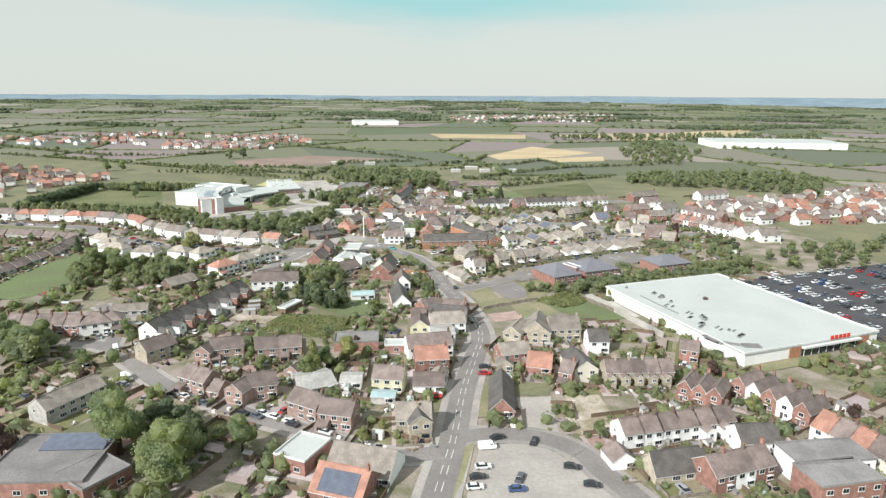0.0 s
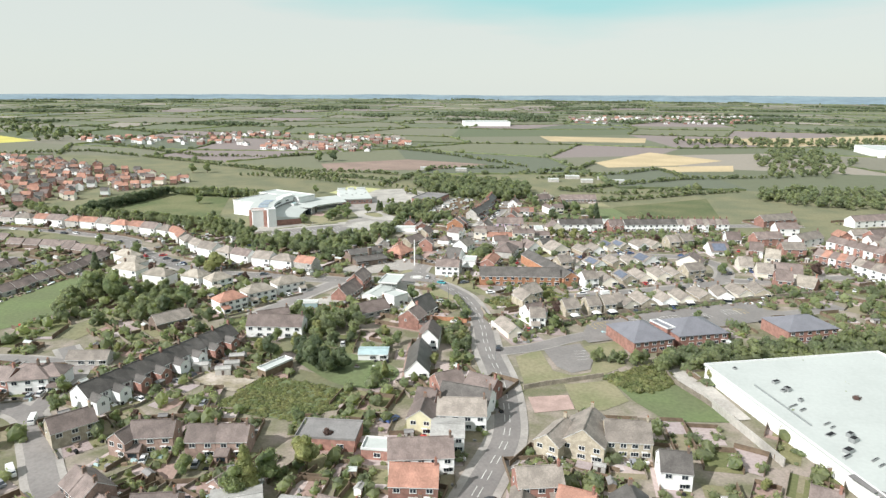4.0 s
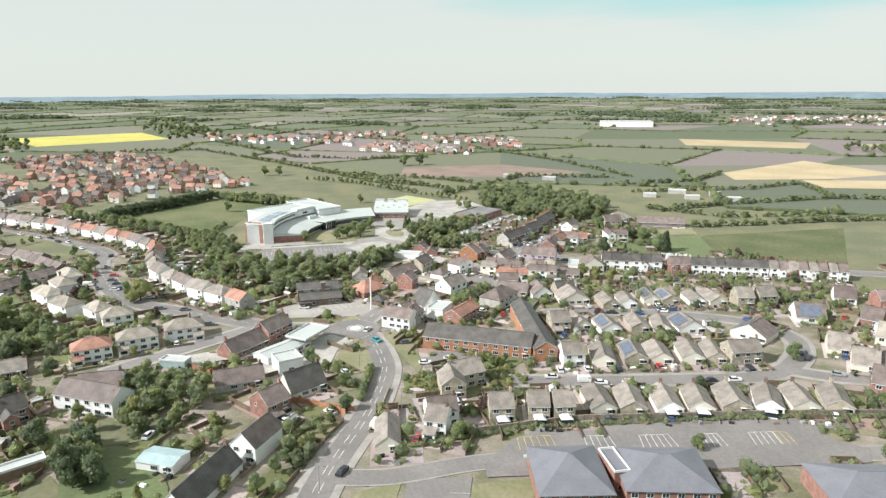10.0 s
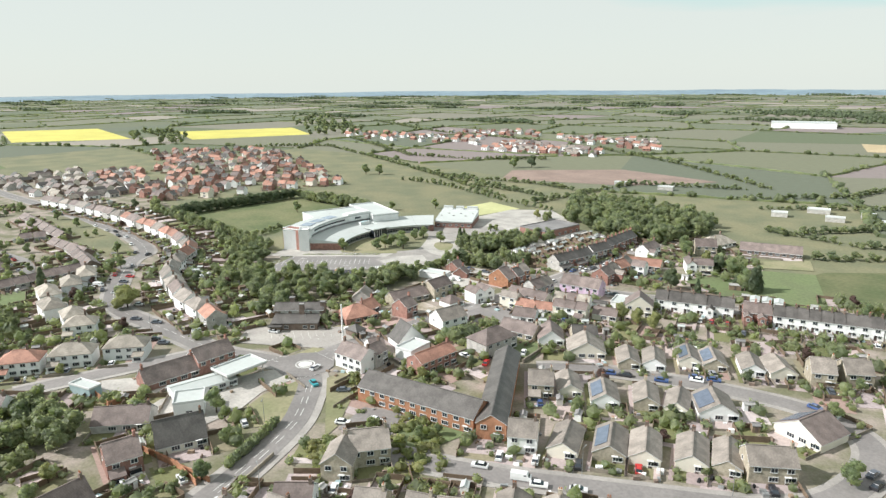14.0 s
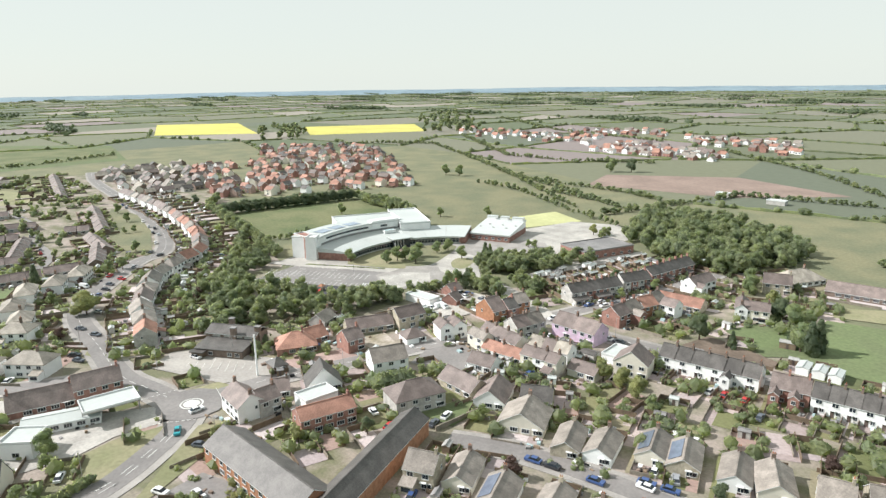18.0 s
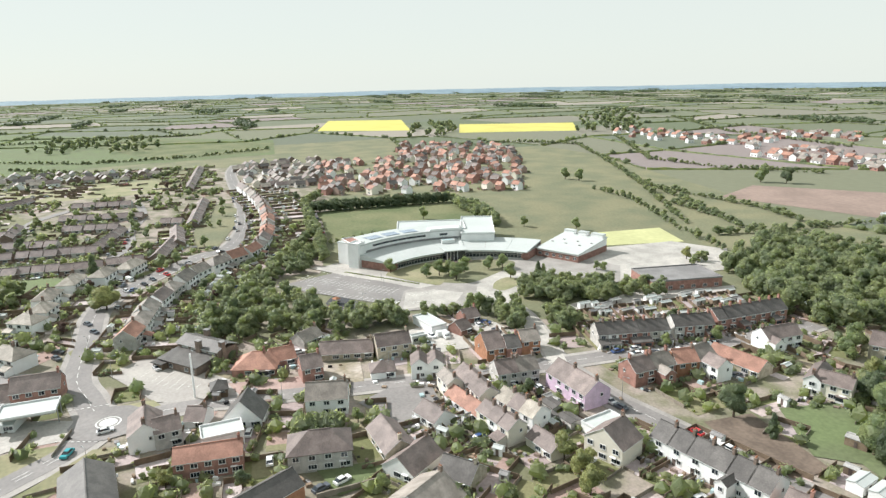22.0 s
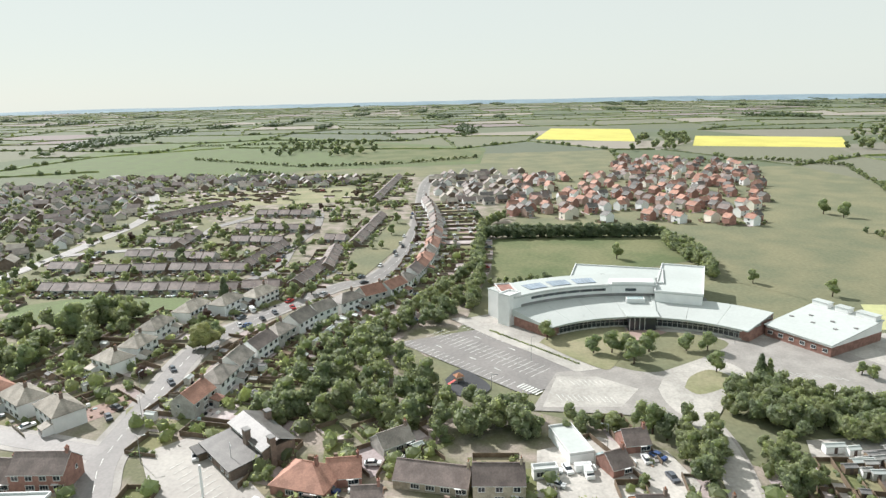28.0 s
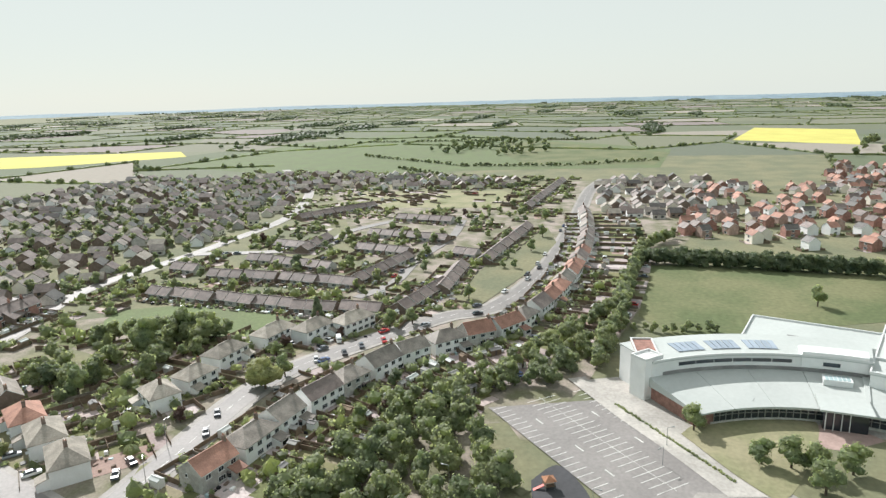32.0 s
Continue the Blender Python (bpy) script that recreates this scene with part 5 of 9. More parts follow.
patch([(5.2, 158.6), (9.2, 163.9), (5.6, 145.6), (2.7, 136.4)], "dry", 0.13, "verge", "grass strip beside the car park")
patch([(39.2, 192.6), (50.0, 192.9), (51.7, 171.5), (40.9, 166.6), (35.4, 171.2)], "dusty", 0.12, "yard", "dusty cleared building plot")
patch([(-85.1, 341.2), (-67.7, 364.2), (-63.1, 347.4), (-72.4, 334.8)], "concrete", 0.12, "yard", "pale concrete yard")
patch([(-33.8, 337.1), (-53.9, 335.3), (-58.2, 346.9), (-55.0, 367.0), (-48.5, 383.4), (-38.3, 383.9), (-38.4, 368.6), (-34.2, 358.6)], "concrete", 0.11, "yard", "dusty forecourt of the garage")
patch([(-32.7, 357.7), (-36.8, 367.6), (-36.4, 380.3), (-27.2, 375.9), (-16.4, 363.5), (-22.0, 354.8)], "dry", 0.13, "verge", "triangle of grass beside the bend")
patch([(-30.6, 387.9), (-29.3, 397.1), (-13.6, 382.9), (-4.7, 369.7), (-2.9, 363.7)], "dry", 0.13, "verge", "grass verge beside the bend")
patch([(-3.5, 368.8), (-7.2, 381.8), (3.6, 386.9), (10.5, 375.3)], "asphalt", 0.13, "car_park", "care home car park")
patch([(6.8, 379.6), (17.5, 392.7), (25.4, 388.2), (20.7, 370.5)], "lush", 0.12, "garden", "overgrown shrub garden")
patch([(-79.6, 386.4), (-89.9, 399.2), (-54.3, 426.9), (-46.0, 420.6), (-52.3, 401.7)], "oldasphalt", 0.12, "car_park", "bleached dusty public house car park")
patch([(-53.8, 393.2), (-54.0, 401.2), (-47.3, 404.4), (-48.9, 395.3)], "dry", 0.14, "verge", "grass at the junction")
patch([(-104.3, 371.8), (-113.6, 376.5), (-97.5, 383.0), (-89.5, 377.4)], "dry", 0.14, "verge", "grass at the kerb")
patch([(-56.8, 422.0), (-52.4, 447.3), (-44.3, 447.5), (-47.7, 424.8)], "pinkpave", 0.12, "yard", "paved front drives")
patch([(-58.9, 449.7), (-56.4, 463.5), (-40.5, 460.9), (-41.8, 453.5)], "dusty", 0.12, "yard", "gravel yard")
patch([(-28.7, 456.1), (-34.9, 467.9), (-30.2, 479.0), (-8.8, 476.7), (-9.8, 464.2)], "asphalt", 0.12, "yard", "asphalt court between cottages")
patch([(-229.5, 424.2), (-296.7, 439.7), (-359.9, 445.6), (-398.9, 436.4), (-327.9, 417.0), (-246.1, 412.9)], "grass", 0.12, "verge", "wide mown verge inside the bend")
patch([(19.8, 561.4), (25.5, 587.2), (52.6, 563.1), (40.6, 550.0)], "lush", 0.12, "garden", "large garden lawn with fruit trees")
patch([(37.7, 600.4), (64.5, 610.1), (80.0, 558.1), (59.3, 555.5), (47.3, 557.3)], "lush", 0.12, "paddock", "green paddock behind the terraces")
patch([(33.3, 617.1), (56.6, 636.7), (62.4, 617.2), (37.8, 605.7)], "dry", 0.12, "paddock", "dry grass field")
patch([(17.7, 537.7), (19.1, 552.6), (37.0, 550.5), (46.8, 549.0), (45.6, 537.5), (29.8, 536.5)], "tilled", 0.12, "allotment", "dug brown allotment plot")
patch([(-63.9, 553.8), (-58.3, 608.4), (-50.5, 615.2), (-40.1, 606.3), (-47.0, 547.1)], "concrete", 0.1, "yard", "sunlit back yards behind the terrace")
patch([(-114.5, 558.3), (-107.0, 596.5), (-114.1, 612.8), (-120.4, 675.5), (-90.2, 649.5), (-91.5, 596.2), (-96.8, 553.0)], "concrete", 0.09, "yard", "pale dusty parking behind the sports hall")
patch([(-77.7, 554.7), (-79.0, 588.4), (-69.8, 631.9), (-40.1, 606.3), (-46.8, 547.9), (-58.6, 547.5)], "concrete", 0.1, "yard", "sunlit back yards behind the terrace")
for i in range(19):
    u, w = i / 19, (i + 1) / 19
    ax, ay, bx, by = -44.0 + 6.0 * u, 546.0 + 68.0 * u, -68.0 + 6.0 * u, 551.0 + 72.0 * u
    cx, cy, dx, dy = -44.0 + 6.0 * w, 546.0 + 68.0 * w, -68.0 + 6.0 * w, 551.0 + 72.0 * w
    k = rnd(0.25, 0.7)
    mx, my, nx, ny = ax + (bx - ax) * k, ay + (by - ay) * k, cx + (dx - cx) * k, cy + (dy - cy) * k
    PLOTS.append([(mx, my, 0.34), (nx, ny, 0.34), (dx, dy, 0.34), (bx, by, 0.34)])
    FENCES.append(((ax, ay), (bx, by), rnd(1.2, 1.8)))
    FENCES.append(((bx, by), (dx, dy), rnd(1.2, 1.8)))
    for _ in range(3):
        f = rnd(0.2, 0.95)
        SHRUBS.append((ax + (bx - ax) * f, ay + (by - ay) * f, rnd(0.4, 0.9), rnd(0.7, 1.8)))
for i in range(34):
    u = rnd(0, 1)
    p, q = (-65.9, 554.8), (-58.1, 621.8)
    shed((p[0] + (q[0] - p[0]) * u + rnd(-7, 7), p[1] + (q[1] - p[1]) * u + rnd(-2, 2)), 92 + rnd(-6, 6), random.choice((2.5, 3.0, 5.0)), 1.9, 1.9, random.choice(("timber", "pebble", "white")), random.choice(("membrane", "corrugated", "flat")))
# school grounds
CP, CU = (-144.3, 454.4), (0.745, 0.667)
CV = (-0.667, 0.745)


def in_park(u, v):
    return (CP[0] + CU[0] * u + CV[0] * v, CP[1] + CU[1] * u + CV[1] * v)


patch([(-158.9, 571.6), (-149.2, 618.6), (-145.1, 660.3), (-120.8, 673.7), (-96.8, 648.5), (-105.4, 604.9), (-111.6, 573.2), (-128.1, 542.2), (-96.4, 525.1), (-94.6, 505.9), (-127.7, 490.7), (-175.0, 471.2), (-184.7, 493.7)], "concrete", 0.07, "ground_patch", "pale paved school forecourt")
patch([in_park(-10, 0), in_park(50, 0), in_park(56, 28), in_park(2, 31)], "asphalt", 0.12, "car_park", "large empty bleached school car park")
bays = Shape(M["line"])
for v0, v1, skip in ((0.2, 4.8, 0), (11.0, 15.6, 1), (15.9, 20.5, 1), (26.2, 30.6, 2)):
    for i in range(21):
        u = -8 + i * 2.5 + skip
        q = [in_park(u - 0.09, v0), in_park(u + 0.09, v0), in_park(u + 0.09, v1), in_park(u - 0.09, v1)]
        bays.add([(a, b, 0.30) for a, b in q], [(0, 1, 2, 3)])
q = [in_park(-8, 15.7), in_park(44, 15.7), in_park(44, 15.82), in_park(-8, 15.82)]
bays.add([(a, b, 0.30) for a, b in q], [(0, 1, 2, 3)])
v, f, mats, _ = bays.done()
me = bpy.data.meshes.new("parking_bay_lines")
me.from_pydata(v, [], f)
me.materials.append(mats[0])
tagged(new("parking_bay_lines", me), "white painted parking bay lines on old asphalt", "road marking", "", "stuff")
patch([(-149.1, 504.6), (-156.1, 525.6), (-154.4, 550.0), (-142.5, 563.5), (-124.6, 539.2), (-121.0, 527.2), (-130.7, 515.2)], "grass", 0.14, "lawn", "lawn with small trees before the school", soft=True)

patch([(-142.3, 448.5), (-144.5, 454.3), (-120.3, 468.2), (-112.5, 462.8), (-125.7, 449.3)], "grass", 0.13, "lawn", "grass beside the car park")
patch([(-147.7, 565.8), (-146.0, 591.1), (-116.1, 606.5), (-91.2, 589.0), (-102.6, 569.0), (-110.3, 554.5), (-92.3, 538.4), (-89.7, 526.6), (-93.7, 512.4), (-97.4, 488.0), (-122.6, 499.7), (-125.0, 519.3), (-124.8, 535.7)], "paving", 0.12, "school_yard", "bleached school yard and parking")
patch([(-119.3, 499.1), (-118.5, 511.4), (-109.1, 521.8), (-98.0, 513.6), (-99.2, 491.5)], "concrete", 0.12, "school_yard", "pale concrete parking bays")
patch([(-108.8, 527.6), (-122.6, 535.8), (-129.7, 545.7), (-128.2, 554.5), (-121.2, 558.1), (-111.0, 555.2), (-102.1, 545.8), (-89.2, 536.3), (-91.2, 529.4), (-99.7, 527.0)], "concrete", 0.13, "school_drive", "pale concrete turning loop of the school drive", soft=True)
patch([(-109.1, 535.6), (-116.8, 540.3), (-121.4, 548.0), (-116.1, 552.3), (-109.5, 548.7), (-104.4, 538.5)], "dry", 0.15, "lawn", "small worn grass island in the turning loop", soft=True)
patch([(-156.5, 519.5), (-160.0, 528.8), (-159.8, 541.4), (-154.7, 546.0), (-147.6, 535.5), (-148.4, 523.6)], "pinkpave", 0.16, "school_yard", "brown block paving before the school entrance")
patch([(-175.2, 467.6), (-177.9, 472.5), (-156.1, 486.5), (-142.3, 498.4), (-124.1, 514.1), (-122.2, 506.0), (-138.7, 494.3), (-155.0, 481.4)], "concrete", 0.17, "path", "broad pale path between car park and school")
hedge([in_park(6, 31.6), in_park(28, 30.6), in_park(48, 29.4)], 0.5, 0.9, step=0.8, label="low green hedge along the car park kerb")
patch([(-147.9, 498.2), (-156.0, 505.0), (-164.9, 527.0), (-156.8, 531.8), (-125.6, 518.8), (-127.7, 511.4)], "dry", 0.18, "lawn", "worn grass before the school", soft=True)
yard_lines = Shape(M["line"])
for a, b, n, dx, dy in (((-118.4, 569.8), (-114.1, 584.2), 9, 3.4, 1.8), ((-111.8, 569.0), (-101.5, 589.7), 12, 3.4, 1.8), ((-116.4, 499.5), (-115.6, 511.5), 9, 3.8, 1.0), ((-106.8, 496.8), (-104.1, 512.0), 11, 3.8, 1.0), ((-72.0, 396.7), (-57.8, 407.1), 7, -3.6, 2.4), ((-72.1, 406.5), (-59.8, 414.5), 6, 3.6, -2.4)):
    for i in range(n):
        x, y = a[0] + (b[0] - a[0]) * i / (n - 1), a[1] + (b[1] - a[1]) * i / (n - 1)
        yard_lines.add([(x, y - 0.08, 0.36), (x + dx, y + dy - 0.08, 0.36), (x + dx, y + dy + 0.08, 0.36), (x, y + 0.08, 0.36)], [(0, 1, 2, 3)])
for i in range(7):
    q = [in_park(44.5 + i * 1.2, 2.0), in_park(45.1 + i * 1.2, 2.0), in_park(45.1 + i * 1.2, 5.6), in_park(44.5 + i * 1.2, 5.6)]
    yard_lines.add([(a, b, 0.34) for a, b in q], [(0, 1, 2, 3)])
for u0, v0 in ((2, 7.5), (18, 8.2), (30, 7.5), (6, 23.0), (22, 23.6)):
    q = [in_park(u0, v0), in_park(u0 + 3.2, v0), in_park(u0 + 3.2, v0 + 0.4), in_park(u0, v0 + 0.4)]
    yard_lines.add([(a, b, 0.34) for a, b in q], [(0, 1, 2, 3)])
v, f, mats, _ = yard_lines.done()
me = bpy.data.meshes.new("yard_bay_lines")
me.from_pydata(v, [], f)
me.materials.append(mats[0])
tagged(new("yard_bay_lines", me), "white painted bay lines, crossing and arrows", "road marking", "", "stuff")
for p in ((-150.4, 501.4), (-137.5, 515.0), (-137.1, 521.2), (-136.8, 525.9), (-127.3, 525.8), (-137.2, 533.8), (-137.4, 546.6), (-136.9, 553.7), (-119.6, 549.5)):
    tree(p, rnd(7.0, 9.0), spread=0.95, bare=0.16, group="school trees")

# ---- school ----
def arc_shape(cx, cy, r0, r1, a0, a1, z0, z1, m, n=28, low=0.0):
    """A curved block; the top runs from z0 at the inner radius to z1 at the outer."""
    s = Shape(M[m])
    v, f = [], []
    for i in range(n + 1):
        a = radians(a0 + (a1 - a0) * i / n)
        c, k = math.cos(a), math.sin(a)
        v += [(cx + r0 * c, cy + r0 * k, low), (cx + r1 * c, cy + r1 * k, low), (cx + r1 * c, cy + r1 * k, z1), (cx + r0 * c, cy + r0 * k, z0)]
    for i in range(n):
        for k in range(4):
            f.append((4 * i + k, 4 * i + (k + 1) % 4, 4 * i + 4 + (k + 1) % 4, 4 * i + 4 + k)[::-1])
    f += [(0, 1, 2, 3), (4 * n + 3, 4 * n + 2, 4 * n + 1, 4 * n)]
    return s.add(v, f).done()


SC = (-111.0, 532.0)
school = thing("school", 0, 0, 0, "large curved white school with pale metal roofs and brick ends", "school")
part("front_wall", mesh(("s1",), lambda: arc_shape(*SC, 51, 69, 130, 216, 4.2, 6.2, "brick")), school)
part("front_glazing", mesh(("s1g",), lambda: arc_shape(*SC, 50.85, 51.2, 134, 210, 3.3, 3.3, "glass", low=0.9)), school)
for i in range(39):
    a = radians(134 + 2 * i)
    part("mullion", mesh(("mullion",), lambda: Shape(M["steel"]).box(-0.07, -0.1, 0.9, 0.07, 0.1, 3.3).done()), school, SC[0] + 50.8 * math.cos(a), SC[1] + 50.8 * math.sin(a), 0, math.degrees(a))
part("fascia", mesh(("s1f",), lambda: arc_shape(*SC, 50.7, 51.1, 133, 211, 4.2, 4.2, "white", low=3.3)), school)
part("plinth", mesh(("s1p",), lambda: arc_shape(*SC, 50.75, 51.1, 133, 211, 0.9, 0.9, "pebble", low=0.0)), school)
part("transom", mesh(("s1t",), lambda: arc_shape(*SC, 50.7, 50.9, 134, 210, 2.55, 2.55, "steel", low=2.4)), school)
for i in range(7):
    a0 = 130 + 12.4 * i
    part("roof_panel", mesh(("s1r", i), lambda: arc_shape(*SC, 49.4, 69.2, a0, a0 + 12.3, 4.6, 6.7, "membrane", 5, low=4.15)), school)
part("roof_step", mesh(("s1k",), lambda: arc_shape(*SC, 49.3, 69.0, 166.2, 167.4, 4.9, 7.1, "membrane", 3, low=4.2)), school)
part("upper_wall", mesh(("s2",), lambda: arc_shape(*SC, 69, 84, 166, 216, 10.9, 11.1, "white")), school)
for i in range(6):
    a0 = 182 + 4.5 * i
    part("window_band", mesh(("s2g", i), lambda: arc_shape(*SC, 68.85, 69.1, a0, a0 + 4.3, 9.9, 9.9, "glass", 4, low=8.9)), school)
part("lower_band", mesh(("s2h",), lambda: arc_shape(*SC, 68.8, 69.1, 150, 213, 7.7, 7.7, "flat", low=6.7)), school)
part("upper_roof", mesh(("s2r",), lambda: arc_shape(*SC, 68.4, 84.4, 165.5, 216, 11.2, 11.4, "membrane", low=10.9)), school)
part("roof_edge", mesh(("s2e",), lambda: arc_shape(*SC, 68.3, 68.7, 165.5, 216, 11.75, 11.75, "frame", low=11.2)), school)
part("raised_wall", mesh(("s2w",), lambda: arc_shape(*SC, 68.6, 73.5, 166.5, 180, 12.6, 12.6, "white", low=8.0)), school, label="white raised parapet box")
part("raised_window", mesh(("s2x",), lambda: arc_shape(*SC, 68.45, 68.7, 172, 175.5, 9.9, 9.9, "glass", 3, low=8.8)), school)
for i in range(3):
    for k in range(5):
        b = radians(187.5 + 8.2 * i + (k - 2) * 1.3)
        part("solar_panel", mesh(("s2s",), lambda: Shape(M["palesolar"]).box(-0.75, 0, 0.1, 0.75, 6.5, 0.22).done()), school, SC[0] + 72.5 * math.cos(b), SC[1] + 72.5 * math.sin(b), 11.35, math.degrees(b) - 90, "blue-grey solar panels with painted sky reflection")


def slab(name, cx, cy, w, d, z0, z1, turn, m, parent, label="", rim=0.0):
    def build():
        s = Shape(M[m], M["frame"]).box(-w / 2, -d / 2, z0, w / 2, d / 2, z1)
        if rim:
            for x0, y0, x1, y1 in ((-w / 2, -d / 2, w / 2, -d / 2 + 0.4), (-w / 2, d / 2 - 0.4, w / 2, d / 2), (-w / 2, -d / 2 + 0.4, -w / 2 + 0.4, d / 2 - 0.4), (w / 2 - 0.4, -d / 2 + 0.4, w / 2, d / 2 - 0.4)):
                s.box(x0, y0, z1, x1, y1, z1 + rim, 1)
        return s.done()
    return part(name, mesh((name, cx, cy), build), parent, cx, cy, 0, turn, label)


slab("tower", -169.6, 490.0, 5.6, 7.0, 0, 11.9, 45, "white", school, "white rendered end tower", 0.6)
slab("end_wall", -177.5, 489.4, 12, 6.4, 0, 11.6, 8, "brick", school, "red brick end block", 0.5)
slab("rear_wall", -199.5, 539.5, 22, 37, 0, 9.9, -17.7, "white", school)
slab("rear_roof", -199.5, 539.5, 22.6, 37.6, 9.9, 10.2, -17.7, "membrane", school, "", 0.6)
slab("rear_plant_room", -196.0, 533.0, 2.2, 3.0, 10.2, 11.0, -17.7, "flat", school)
slab("hall_wall", -190.0, 563.5, 43.0, 17.5, 0, 9.7, -22.4, "white", school)
slab("hall_roof", -190.0, 563.5, 43.6, 18.1, 9.7, 10.0, -22.4, "membrane", school, "", 0.7)
slab("link_wall", -196.0, 553.0, 20, 12, 0, 7.6, -20, "pinkbrick", school, "lower brick link between hall and classrooms")
EA = radians(173.0)
slab("entrance_glazing", SC[0] + 50.0 * math.cos(EA), SC[1] + 50.0 * math.sin(EA), 6, 10, 0, 5.6, -7, "glass", school, "glazed entrance bay")
slab("entrance_roof", SC[0] + 50.5 * math.cos(EA), SC[1] + 50.5 * math.sin(EA), 10, 12, 5.6, 6.1, -7, "membrane", school)
for i in range(6):
    slab("entrance_mullion", SC[0] + 46.9 * math.cos(EA), SC[1] + 46.9 * math.sin(EA) - 4.6 + i * 1.85, 0.2, 0.2, 0, 5.6, -7, "frame", school)
slab("rooflight", SC[0] + 63.5 * math.cos(EA), SC[1] + 63.5 * math.sin(EA), 3.5, 7, 6.0, 7.6, -7, "frame", school)
for i in range(6):
    slab("rooflight_pane", SC[0] + 63.5 * math.cos(EA), SC[1] + 63.5 * math.sin(EA) - 2.6 + i * 1.05, 3.0, 0.8, 7.61, 7.66, -7, "teal", school)
wing_b = thing("school_sports_hall", -146.0, 598.0, 28, "white and brick school hall with a sloping metal roof", "school hall")
part("wall", mesh(("sw",), lambda: Shape(M["brick"]).box(-12, -14.5, 0, 12, 14.5, 3.4).done()), wing_b)
part("upper_wall", mesh(("swu",), lambda: Shape(M["white"]).add([(-11.9, -14.4, 3.4), (11.9, -14.4, 3.4), (11.9, 14.4, 3.4), (-11.9, 14.4, 3.4), (-11.9, -14.4, 4.2), (11.9, -14.4, 4.2), (11.9, 14.4, 7.4), (-11.9, 14.4, 7.4)], [(4, 5, 6, 7), (0, 1, 5, 4), (1, 2, 6, 5), (2, 3, 7, 6), (3, 0, 4, 7)]).done()), wing_b)
part("roof", mesh(("swr",), lambda: Shape(M["membrane"]).add([(-12.4, -15.1, 4.2), (12.4, -15.1, 4.2), (12.4, 14.7, 7.5), (-12.4, 14.7, 7.5), (-12.4, -15.1, 4.5), (12.4, -15.1, 4.5), (12.4, 14.7, 7.8), (-12.4, 14.7, 7.8)], [(3, 2, 1, 0), (4, 5, 6, 7), (0, 1, 5, 4), (1, 2, 6, 5), (2, 3, 7, 6), (3, 0, 4, 7)]).done()), wing_b)
for x, w in ((-8.5, 3.0), (-0.5, 2.4), (8.0, 3.4)):
    part("roof_box", mesh(("swbox", w), lambda: Shape(M["white"], M["membrane"]).box(-w, -1.6, 0, w, 1.6, 2.0).box(-w - 0.2, -1.8, 2.0, w + 0.2, 1.8, 2.2, 1).done()), wing_b, x, 12.6, 7.2)
for i in range(6):
    part("rooflight", mesh(("swl",), lambda: Shape(M["flat"]).box(-0.6, -0.5, 0, 0.6, 0.5, 0.25).done()), wing_b, -10 + i * 4, -3 + (i % 2) * 5, 5.85 + (i % 2) * 0.55)
for i in range(6):
    part("window", mesh(("window", 1.8), lambda: window_shape(1.8, 1.3)), wing_b, -10 + i * 4, -14.5, 1.4)
block("sports_centre", (-76.9, 594.9), (-70.9, 626.2), 20.5, 4.2, "brick", "flat", "low brick building with a grey flat roof", "hall", 6)

# ---- offices ----
def office(p, q, W):
    return house(p, q, W, "brick", "metal", hip=True, ch=0, pitch=24, name="office_building", group="office buildings", yards=False)


office((54.8, 310.0), (69.6, 317.4), 20)
office((71.8, 319.9), (90.6, 327.9), 18)
block("office_link", (68.1, 324.6), (71.2, 326.7), 10, 5.4, "brick", "metal", "brick link with a metal roof between office wings", "office", 1)
office((113.4, 333.4), (133.5, 341.5), 16)
bays = Shape(M["line"])
for x0, y0, x1, y1, n in ((63, 352, 73, 357, 5), (78, 359, 89, 364, 5), (94, 367, 105, 372, 5), (110, 375, 120, 380, 5)):
    for i in range(n):
        a, b = x0 + (x1 - x0) * i / (n - 1), y0 + (y1 - y0) * i / (n - 1)
        bays.add([(a - 0.06, b, 0.24), (a + 0.06, b, 0.24), (a - 2.1, b + 4.4, 0.24), (a - 2.22, b + 4.4, 0.24)], [(0, 1, 2, 3)])
for i in range(4):
    a, b = (33.5, 308.5), (38.1, 310.4)
    d = -2.6 * i
    bays.add([(a[0] + 0.3 * i, a[1] + d, 0.3), (b[0] + 0.3 * i, b[1] + d, 0.3), (b[0] + 0.3 * i, b[1] + d + 0.13, 0.3), (a[0] + 0.3 * i, a[1] + d + 0.13, 0.3)], [(0, 1, 2, 3)])
v, f, mats, _ = bays.done()
me = bpy.data.meshes.new("office_bay_lines")
me.from_pydata(v, [], f)
me.materials.append(mats[0])
tagged(new("office_bay_lines", me), "white painted parking bay lines at the offices", "road marking", "", "stuff")
patch([(60, 352), (108, 375), (124, 383), (120, 391), (56, 360)], "asphalt", 0.12, "car_park", "asphalt parking strip of the offices")
hedge([(15, 322), (40, 345), (70, 362), (110, 384), (150, 402)], 1.3, 1.2, label="rough hedge of shrubs along a fence")
wall_line([(14, 325), (52, 355), (100, 380), (150, 404)], 1.8, label="tall stone boundary wall of the offices")

# ---- supermarket ----
SM = thing("supermarket", 121.9, 266.9, 20.9, "very large white supermarket with a flat white roof", "supermarket")
HW, HL, HT = 32.8, 41.9, 4.6
part("wall", mesh(("smw",), lambda: Shape(M["white"]).box(-HW, -HL, 0, HW, HL, HT).done()), SM)
